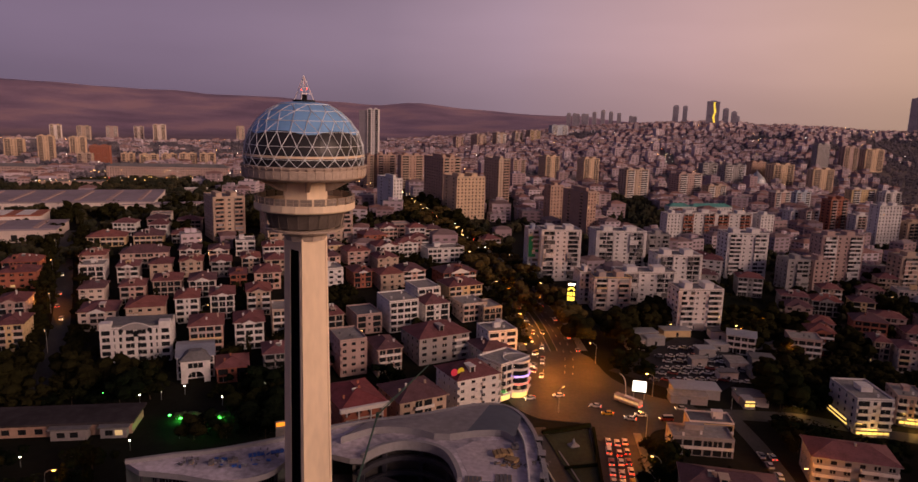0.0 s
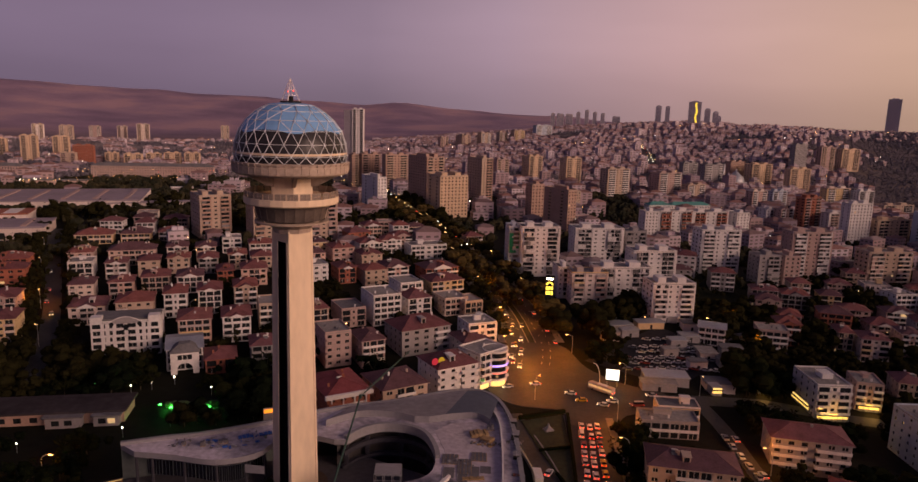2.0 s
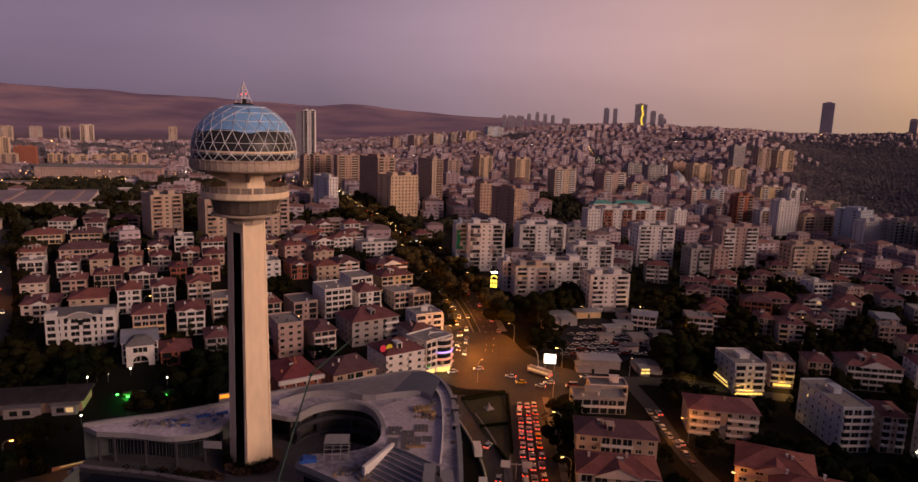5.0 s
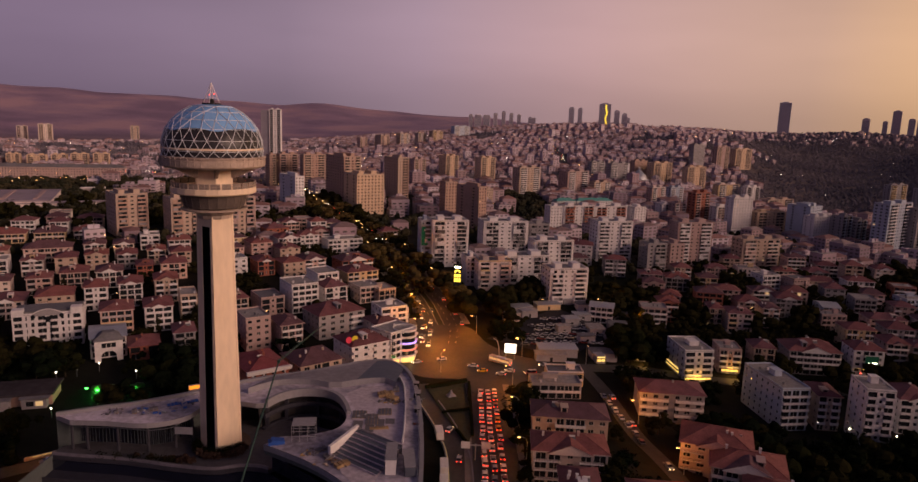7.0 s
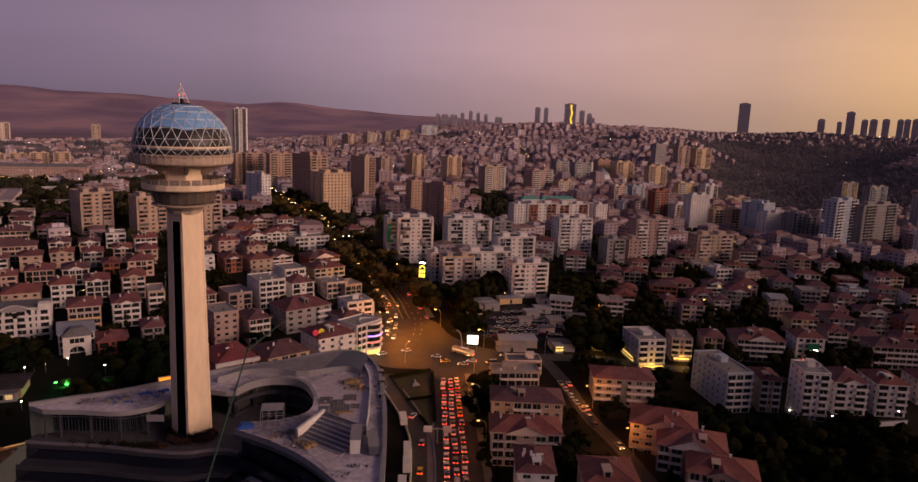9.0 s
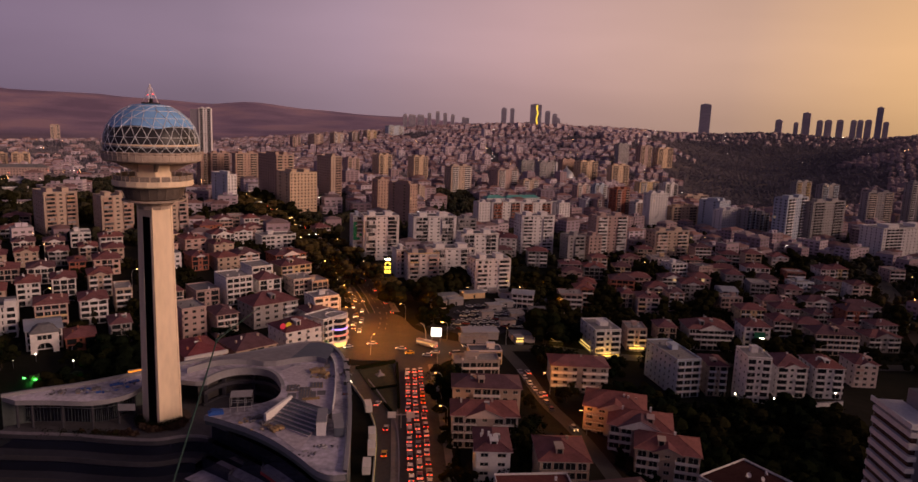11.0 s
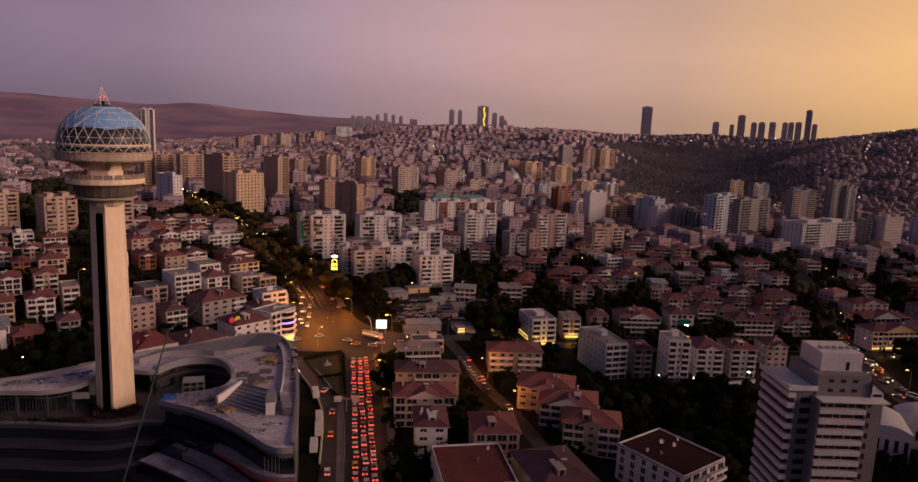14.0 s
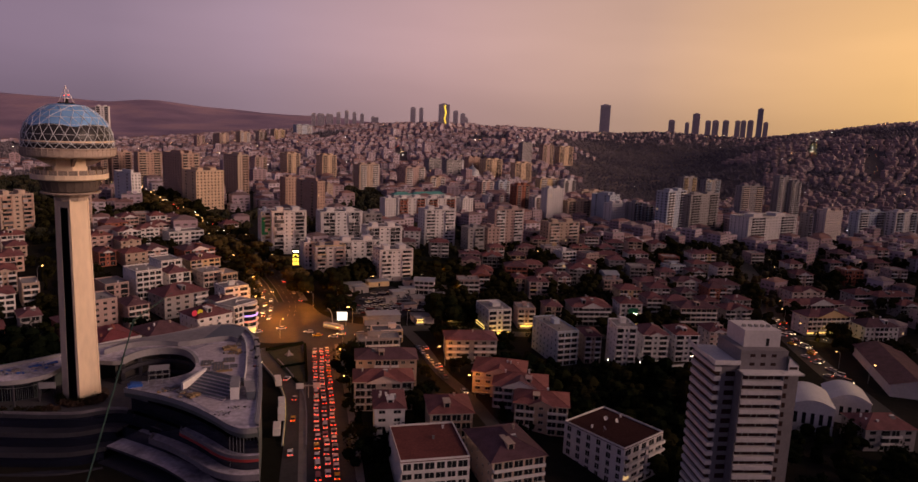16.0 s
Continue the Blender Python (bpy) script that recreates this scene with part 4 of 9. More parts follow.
    for u, k in huts:
        hut = Shape().box(-w * k / 2, -d * 0.3, 0, w * k / 2, d * 0.2, 2.6).box(-w * k / 2 - 0.2, -d * 0.3 - 0.2, 2.6, w * k / 2 + 0.2, d * 0.2 + 0.2, 2.8)
        part("lift_hut", hut, WALLS[wall], base).location = (u * w, 0, top + 0.3)
    if style == "A":
        stacks = [(-w * 0.44, -w * 0.16), (w * 0.16, w * 0.44)] if w > 15 else [(-w * 0.1, w * 0.44)]
        if math.hypot(x, y) < 540:
            balcony_stack(base, stacks, 1.2, -d / 2, [foot + n * fh + 0.05 for n in range(floors)], [WALLS[tier or wall], GREY_RENDER], wall != "w" or int(x) % 3 == 0)
        else:
            tiers = Shape()
            for a, b in stacks:
                for n in range(floors):
                    z1 = foot + n * fh
                    tiers.box(a, -d / 2 - 1.2, z1 - 0.1, b, -d / 2, z1 + 0.05).box(a, -d / 2 - 1.2, z1 + 0.05, b, -d / 2 - 1.1, z1 + 1.0)
            part("balcony_tier", tiers, WALLS[tier or ("g" if wall == "w" else wall)], base)["kind"] = "stuff"
        if math.hypot(x, y) < 700:
            screens, pick = Shape(), random.Random(int(x * 7 + y * 3))
            for a, b in stacks:
                for n in range(floors):
                    u, z1 = a, foot + n * fh
                    while u < b - 0.5:
                        v = min(b, u + pick.uniform(1.2, 3.4))
                        if pick.random() < 0.42:
                            screens.box(u + 0.04, -d / 2 - 1.08, z1 + 0.05, v - 0.04, -d / 2 - 0.98, z1 + fh - 0.2, pick.choice((0, 1, 2, 2)))
                        u = v
            part("balcony_screen", screens, [WALLS[tier or wall], GREY_RENDER, DULL_GLASS], base, "patchwork of closed and glazed balcony screens")["kind"] = "stuff"
        for a, b in stacks:
            part("pier", Shape().box(b + 0.05, -d / 2 - 0.5, 0.6, b + 0.5, -d / 2, top + 0.6), WALLS[tier or wall], base)
    return base


# houses west of the boulevard, along it, and east of the junction
house(-300.4, 374.6, 26, 17.8, 14.64, 3, "h", "b")
house(-290.4, 359.9, 26, 17.1, 14.64, 3, "h", "b")
house(-259.2, 318.9, 26, 12.2, 15.86, 4, "h", "k")
house(-240.7, 296.5, 26, 10.9, 15.86, 4, "h", "p")
house(-293.3, 437.7, 26, 21.7, 15.86, 2, "h", "p")
house(-270.5, 447.2, 26, 17.6, 15.86, 2, "h", "p")
house(-252.1, 458.3, 26, 15.7, 14.64, 2, "h", "c")
house(-269.6, 390.9, 26, 12.7, 14.64, 3, "h", "p")
house(-258.7, 375.1, 26, 12.5, 14.64, 3, "f", "w")
house(-238.3, 346.2, 26, 11.2, 14.64, 3, "h", "p")
house(-218.2, 322.2, 26, 15.5, 17.08, 3, "h", "p")
house(-243.9, 400.2, 26, 24.6, 14.64, 3, "h", "p")
house(-239.6, 378.0, 26, 10.7, 14.64, 3, "h", "p")
house(-224.4, 384.4, 26, 10.9, 14.64, 3, "h", "c")
house(-222.1, 411.2, 26, 11.5, 14.64, 3, "h", "p")
house(-210.8, 391.7, 26, 11.6, 14.64, 3, "h", "c")
house(-205.8, 414.2, 26, 11.0, 14.64, 3, "h", "p")
house(-194.5, 394.3, 26, 10.5, 14.64, 3, "h", "g")
house(-199.4, 435.2, 26, 11.4, 14.64, 3, "f", "w")
house(-181.5, 403.8, 26, 9.9, 14.64, 3, "h", "c")
house(-177.5, 427.4, 26, 12.9, 14.64, 3, "h", "p")
house(-166.4, 402.4, 26, 10.9, 14.64, 3, "h", "c")
house(-220.4, 352.2, 26, 11.3, 14.64, 3, "h", "p")
house(-207.6, 362.4, 26, 13.4, 15.86, 3, "h", "p")
house(-190.5, 366.0, 26, 12.8, 15.86, 3, "h", "p")
house(-176.1, 376.5, 26, 8.3, 14.64, 3, "h", "b")
house(-162.2, 381.9, 26, 13.3, 15.86, 3, "h", "p")
house(-195.8, 324.2, 26, 15.7, 17.08, 4, "h", "c")
house(-182.3, 336.3, 26, 10.3, 15.86, 4, "h", "w")
house(-168.2, 343.1, 26, 10.9, 15.86, 4, "h", "w")
house(-153.0, 350.0, 26, 11.0, 15.86, 4, "h", "c")
house(-159.1, 310.2, 26, 13.6, 17.08, 4, "h", "p")
house(-142.6, 316.6, 26, 12.1, 17.08, 4, "h", "w", True)
house(-134.1, 331.1, 26, 7.8, 15.86, 4, "f", "c")
house(-136.0, 286.7, 26, 11.8, 14.64, 2, "h", "b")
house(-122.3, 296.0, 26, 8.8, 14.64, 3, "h", "g")
house(-144.6, 438.5, 34, 8.8, 14.64, 3, "h", "p")
house(-138.7, 414.9, 34, 9.0, 14.64, 3, "h", "p")
house(-130.8, 479.4, 34, 15.6, 14.64, 3, "h", "b")
house(-128.2, 431.5, 34, 13.5, 15.86, 3, "h", "p")
house(-115.8, 452.8, 34, 15.6, 14.64, 3, "h", "w")
house(-109.5, 427.9, 34, 12.9, 14.64, 3, "h", "c")
house(-116.0, 397.8, 34, 10.1, 14.64, 3, "h", "b")
house(-100.9, 402.5, 34, 13.1, 14.64, 3, "h", "c")
house(-130.6, 394.9, 34, 8.9, 14.64, 3, "f", "w", True)
house(-91.4, 415.5, 34, 13.4, 15.86, 3, "h", "p")
house(-76.4, 378.4, 34, 12.5, 17.08, 5, "f", "w", True)
house(-61.3, 409.1, 34, 20.1, 15.86, 3, "h", "p")
house(-67.6, 429.5, 34, 21.1, 15.86, 3, "h", "b")
house(-69.8, 367.4, 34, 12.9, 15.86, 4, "h", "w")
house(-84.4, 355.5, 34, 14.6, 18.3, 5, "f", "w", True)
house(-98.5, 345.9, 34, 12.2, 17.08, 3, "d", "k")
house(-112.5, 339.5, 34, 7.9, 14.64, 3, "h", "c")
house(-93.5, 303.7, 34, 11.3, 17.08, 5, "f", "k")
house(-78.9, 306.7, 34, 10.4, 15.86, 4, "h", "k")
house(-53.3, 383.5, 34, 13.1, 15.86, 3, "f", "p")
house(-43.5, 382.6, 34, 10.8, 14.64, 3, "f", "c")
house(-33.3, 351.4, 34, 9.0, 15.86, 3, "f", "w")
house(-36.9, 327.6, 34, 13.6, 15.86, 3, "h", "p")
house(-61.0, 329.0, 38, 24.6, 18, 4, "h", "g")
house(-57.9, 264.8, 38, 17.9, 18, 4, "h", "c", True)
house(-40.2, 280.5, 38, 17.7, 16, 5, "h", "w", True)
house(130.0, 454.2, -6, 15.0, 13, 3, "h", "p")
house(147.1, 452.7, -6, 15.5, 13, 3, "h", "g")
house(170.3, 459.9, -6, 12.2, 12, 3, "h", "p")
house(230.0, 476.8, -6, 15.0, 13, 4, "h", "c")
house(249.3, 464.5, -6, 19.8, 13, 3, "h", "c")
house(271.7, 457.2, -6, 17.4, 13, 4, "h", "w")
house(227.8, 411.0, -6, 10.3, 16, 3, "z", "B")
house(150.6, 390.7, -6, 7.3, 14, 4, "h", "c")
house(162.2, 384.3, -6, 13.4, 14, 4, "h", "p")
house(184.5, 395.4, -6, 9.7, 14, 4, "h", "p")
house(112.1, 380.6, -6, 14.4, 13, 4, "f", "k", True)
house(135.7, 329.3, -6, 10.7, 14, 4, "f", "k", True)
house(154.1, 332.9, -6, 10.2, 13, 4, "h", "c")
house(178.0, 332.0, -6, 24.7, 17, 4, "h", "g", True)
house(202.1, 327.1, -6, 14.1, 14, 5, "h", "w", True)
house(246.6, 324.5, -6, 24.1, 15, 4, "h", "c")
house(251.0, 391.3, -6, 21.0, 13, 3, "h", "p")
house(279.6, 390.4, -6, 21.0, 13, 3, "h", "p", True)
house(301.7, 382.6, -6, 24.5, 13, 3, "h", "g", True)
house(152.0, 268.7, -6, 8.7, 15, 5, "h", "c")
house(186.9, 268.7, -6, 13.7, 17, 5, "h", "w", True)
house(204.2, 267.2, -6, 12.9, 17, 5, "h", "w", True)
house(231.4, 278.9, -6, 11.3, 14, 4, "h", "p")
house(84.1, 254.9, -6, 24.1, 14, 4, "h", "g", True)
house(88.0, 214.2, -20, 21.8, 17, 4, "h", "p")
house(92.7, 199.9, -20, 21.4, 16, 4, "h", "k", True)
house(95.8, 182.6, -20, 20.2, 14, 4, "h", "c", True)
house(39.6, 221.1, -4, 25.0, 13, 4, "h", "c", True)
house(35.9, 196.9, -4, 22.2, 13, 4, "h", "p")
house(35.4, 173.6, -4, 10.4, 16, 4, "h", "w")
house(55.8, 167.6, -4, 14.7, 16, 4, "h", "c")
house(357.5, 364.5, 0, 26.5, 14, 3, "h", "p")
house(344.5, 336.2, 0, 36.2, 14, 3, "h", "p")
house(323.0, 301.5, 0, 34.0, 14, 4, "h", "p")
house(347.0, 287.5, -4, 22.5, 15, 3, "h", "w", True)
house(399.0, 356.0, 0, 21.0, 13, 3, "h", "g", True)
house(418.2, 350.2, 0, 29.9, 13, 3, "h", "g")
house(277.5, 328.5, 0, 19.0, 13, 3, "h", "g")

# apartment blocks beyond them
block(-7.6, 468.3, 13, 25.2, 16, 11, "A", "w", 32.0)
block(-24.2, 469.8, 13, 7.1, 14, 10, "A", "B", 31.1)
block(32.4, 507.6, 13, 34.2, 17, 9, "A", "w", 26.0)
block(59.3, 521.6, 13, 15.4, 14, 7, "A", "g", 22.6)
block(61.5, 453.1, 13, 27.1, 15, 8, "A", "w", 24.2)
block(41.3, 433.4, 13, 33.5, 14, 6, "A", "w", 18.4)
block(21.2, 419.8, 13, 21.0, 14, 6, "A", "p", 18.4)
block(7.3, 427.6, 13, 8.0, 14, 6, "A", "w", 18.4)
block(63.9, 401.3, 13, 23.7, 15, 7, "A", "w", 21.3)
block(114.0, 511.0, 13, 28.0, 15, 11, "A", "w", 31.2)
block(181.0, 532.0, 13, 30.0, 14, 12, "A", "k", 35.0, tier="w")
block(159.2, 505.2, 13, 11.2, 16, 7, "N", "k", 21.3)
block(142.2, 495.7, 13, 15.0, 14, 7, "A", "g", 21.3)
block(231.0, 527.0, 13, 33.0, 14, 8, "A", "c", 25.0, tier="p")
block(-234, 478, 40, 20.8, 27.2, 10, "A", "c", 29.8, tier="n")
block(-194, 476, 40, 21.2, 17.2, 9, "A", "c", 28.2, tier="n")
block(-158, 485, 36, 19.5, 15.8, 9, "A", "c", 29.0, tier="k")
block(-158, 640, 38, 8.8, 35.0, 10, "N", "w", 31.2)
block(-234, 845, 40, 8.2, 12.0, 13, "A", "n", 40.0, tier="c")
block(-216, 854, 34, 23.8, 12.0, 13, "A", "n", 40.8, tier="k")
block(-179, 829, 34, 28.0, 12.0, 14, "A", "n", 41.8, tier="c")
block(-123, 716, 38, 19.8, 40.0, 16, "A", "n", 47.8, tier="c")
block(-93, 657, 34, 28.2, 29.0, 12, "N", "o", 38.2)
block(-75, 793, 38, 14.5, 30.5, 16, "A", "c", 49.5, tier="n")
block(-73, 1145, 36, 23.0, 16.5, 11, "A", "k", 33.8, tier="c")
block(-22, 1165, 34, 26.0, 22.2, 13, "A", "o", 40.2, tier="c")
block(37, 1088, 34, 27.8, 17.8, 14, "A", "o", 43.2, tier="c")
block(-12, 672, 30, 13.2, 12.0, 12, "N", "n", 38.2)
block(10, 634, 40, 9.5, 31.8, 13, "N", "n", 38.8)
block(31, 810, 34, 9.5, 12.0, 6, "N", "c", 19.5)
block(93, 982, 34, 38.2, 16.5, 12, "A", "c", 37.5, tier="w")
block(168, 1027, 34, 42.2, 19.8, 11, "A", "k", 35.0, tier="w")
block(206, 1020, 34, 33.5, 12.0, 7, "A", "c", 21.0, tier="w")
block(242, 1243, 30, 30.8, 12.0, 9, "A", "g", 27.5, tier="w")
block(267, 1180, 30, 42.2, 13.8, 11, "A", "g", 33.2, tier="w")
block(314, 1225, 30, 30.2, 12.0, 11, "N", "n", 33.5)
block(345, 1203, 30, 43.5, 17.2, 11, "A", "o", 33.8, tier="c")
block(391, 1159, 30, 43.8, 12.0, 12, "A", "o", 35.8, tier="c")
block(483, 1427, 30, 32.2, 12.8, 15, "N", "g", 45.0)
block(267, 940, 28, 24.2, 12.0, 8, "A", "p", 24.5, tier="w")
block(303, 975, 28, 24.5, 12.0, 7, "A", "B", 22.0, tier="w")
block(270, 776, 28, 23.0, 12.0, 11, "A", "b", 35.2, tier="k")
block(233, 785, 24, 13.0, 12.0, 6, "A", "w", 20.0, tier="g")
block(247, 779, 24, 15.8, 12.0, 7, "A", "k", 22.0, tier="w")
block(123, 810, 20, 25.5, 12.0, 3, "T", "w", 11.2)
block(161, 833, 20, 49.2, 12.0, 4, "T", "w", 13.0)
block(86, 628, 20, 12.2, 12.0, 8, "N", "w", 24.2)
block(113, 664, 20, 33.8, 12.0, 7, "A", "w", 23.2, tier="b")
block(152, 701, 20, 37.8, 12.0, 7, "A", "w", 22.8, tier="b")
block(183, 714, 26, 15.2, 16.8, 8, "N", "w", 23.8)
block(298, 768, 20, 33.8, 12.2, 7, "A", "w", 21.5, tier="k")
block(290, 712, 20, 24.5, 12.0, 12, "N", "w", 37.8)
block(324, 719, 20, 37.8, 12.0, 7, "A", "o", 23.0, tier="c")
block(353, 701, 34, 21.8, 24.8, 11, "N", "B", 33.2)
block(349, 666, 26, 25.0, 12.0, 9, "N", "w", 26.8)
block(371, 663, 30, 15.2, 12.0, 9, "A", "g", 28.5, tier="B")
block(387, 666, 30, 16.5, 12.0, 8, "A", "g", 24.5, tier="B")
block(399, 631, 34, 43.8, 13.8, 15, "A", "B", 45.8, tier="w")
block(442, 643, 26, 56.5, 12.0, 14, "A", "g", 42.2, tier="g")
block(725, 1148, 26, 44.8, 12.0, 15, "A", "g", 45.2, tier="p")
block(739, 1092, 26, 49.0, 12.0, 12, "A", "g", 36.5, tier="B")
block(537, 1439, 30, 37.0, 12.5, 15, "A", "k", 46.5, tier="c")
block(600, 1491, 30, 51.2, 14.2, 14, "A", "o", 43.2, tier="c")
block(386, 1001, 24, 39.8, 12.0, 9, "A", "p", 28.8, tier="w")
block(420, 999, 24, 26.2, 14.0, 10, "A", "w", 29.8, tier="g")
block(445, 965, 24, 49.5, 15.2, 6, "A", "c", 19.2, tier="g")
block(478, 578, 16, 75.5, 24.0, 9, "A", "w", 27.0, tier="w")
block(538, 583, 12, 16.2, 12.0, 10, "A", "g", 29.8, tier="w")
block(556, 576, 12, 25.5, 12.0, 11, "N", "p", 34.0)
block(635, 608, 12, 46.5, 12.0, 10, "A", "B", 30.8, tier="w")
block(675, 601, 12, 39.5, 12.0, 10, "A", "w", 32.2, tier="B")
block(676, 814, 12, 23.5, 12.0, 19, "A", "g", 58.2, tier="w")
block(694, 812, 12, 19.0, 12.0, 17, "A", "g", 51.8, tier="w")
block(626, 815, 12, 43.2, 12.0, 15, "A", "g", 45.0, tier="p")
block(-281, 1943, 34, 23.2, 18.8, 12, "A", "k", 35.5, tier="c")
block(-226, 1953, 34, 27.5, 39.2, 12, "A", "c", 37.0, tier="k")
block(-171, 1990, 34, 30.5, 24.2, 12, "A", "c", 36.2, tier="w")
block(-123, 2024, 34, 25.8, 20.2, 10, "A", "p", 32.0, tier="c")
block(-78, 2023, 34, 34.0, 23.0, 11, "A", "c", 33.5, tier="p")
block(-8, 2219, 30, 56.0, 23.0, 11, "A", "B", 33.0, tier="w")
block(-776, 1192, 20, 21.5, 12.0, 7, "A", "o", 21.0, tier="c")
block(-738, 1197, 20, 30.5, 12.0, 6, "A", "o", 20.0, tier="c")
block(-709, 1214, 20, 25.0, 12.0, 7, "A", "o", 21.2, tier="c")
block(-675, 1218, 20, 28.2, 12.0, 7, "A", "o", 23.2, tier="c")
block(-639, 1222, 20, 26.2, 12.0, 8, "A", "o", 24.2, tier="c")
block(-1020, 1213, 26, 33.5, 12.0, 12, "A", "o", 38.0, tier="c")
block(-903, 1150, 26, 26.5, 12.0, 16, "A", "o", 49.0, tier="c")
block(-950, 1295, 26, 29.0, 12.0, 14, "A", "o", 41.2, tier="c")
block(-812, 1126, 20, 24.0, 12.0, 7, "A", "c", 23.0, tier="k")
block(-1343, 1737, 26, 27.8, 12.0, 16, "A", "p", 48.0, tier="c")
block(-1332, 1834, 26, 35.5, 12.0, 14, "A", "c", 43.8, tier="p")
block(-1322, 1945, 26, 31.5, 12.0, 14, "A", "k", 41.2, tier="p")
block(-1270, 1998, 26, 27.8, 12.0, 14, "A", "p", 42.0, tier="k")
block(-1189, 1976, 26, 35.5, 12.0, 17, "A", "p", 50.0, tier="c")
block(-983, 2080, 26, 24.2, 16.0, 17, "A", "c", 50.0, tier="p")
block(-806, 1158, 20, 33.2, 12.0, 11, "N", "b", 34.8)


# ---- the shopping centre under construction at the tower's foot ----
DECK = material("dusty_roof_deck", (0.30, 0.28, 0.345), vary=0.45, grain=1.6, second=(0.44, 0.40, 0.46))
LIGHT_DECK = material("fresh_screed", (0.52, 0.46, 0.50), vary=0.3, grain=1.4, second=(0.42, 0.37, 0.42))
CLAD = material("grey_green_cladding", (0.10, 0.115, 0.115), rough=0.5, vary=0.15, grain=1.0)
LEAD = material("lead_grey_membrane", (0.10, 0.11, 0.14), rough=0.6, vary=0.12, grain=2.0)
# Dark decks and edges, with low and atrium shade put into the colour.
DIM_DECK = material("dark_shaded_screed", (0.03, 0.03, 0.045), vary=0.25, grain=2.0)
DIM_EDGE = material("grey_shaded_edge", (0.045, 0.043, 0.056), vary=0.2, grain=1.2)
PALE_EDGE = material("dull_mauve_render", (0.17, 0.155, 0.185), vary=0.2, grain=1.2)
PALE = material("pale_precast", (0.26, 0.25, 0.275), vary=0.12, grain=1.0)
RED_TRIM = material("red_edge_trim", (0.34, 0.05, 0.05), rough=0.6, vary=0.2)
TARP = material("blue_tarpaulin", (0.03, 0.09, 0.35), rough=0.6, vary=0.2)
TIMBER = material("stacked_timber", (0.34, 0.23, 0.12), vary=0.3, grain=0.3)
SHOPGLASS = material("shop_front_glass", (0.012, 0.014, 0.028), rough=0.08, vary=0.2, grain=2.0, bump=0.0, spec=0.7)

BACK_EDGE = smooth_line([(-113.5, 184.0), (-103.8, 189.3), (-94.9, 193.4), (-81.4, 202.6), (-66.4, 214.8), (-47.8, 224.5), (-34.0, 234.0), (-25.0, 236.5), (-18.5, 232.0), (-13.8, 221.0), (-11.0, 207.0), (-8.8, 188.3), (-7.4, 169.7), (-6.6, 150.3), (-6.3, 136.5)])
WING_EDGE = smooth_line([(-6.3, 135.8), (-10.5, 135.4), (-14.6, 138.3), (-19.8, 145.3), (-27.4, 154.2), (-35.2, 161.2), (-44.0, 167.0), (-50.2, 170.4)], 5)
ATRIUM = smooth_line([(-47.0, 175.5), (-39.0, 177.5), (-33.0, 181.5), (-31.2, 187.0), (-32.2, 194.0), (-36.0, 202.5), (-41.0, 206.2), (-48.4, 206.4), (-53.6, 202.6), (-56.5, 197.0)], 5)
COURT = smooth_line([(-60.0, 196.5), (-67.0, 197.6), (-74.5, 193.5), (-77.5, 185.5), (-86.0, 180.6), (-98.0, 181.2), (-108.0, 181.0)], 4)


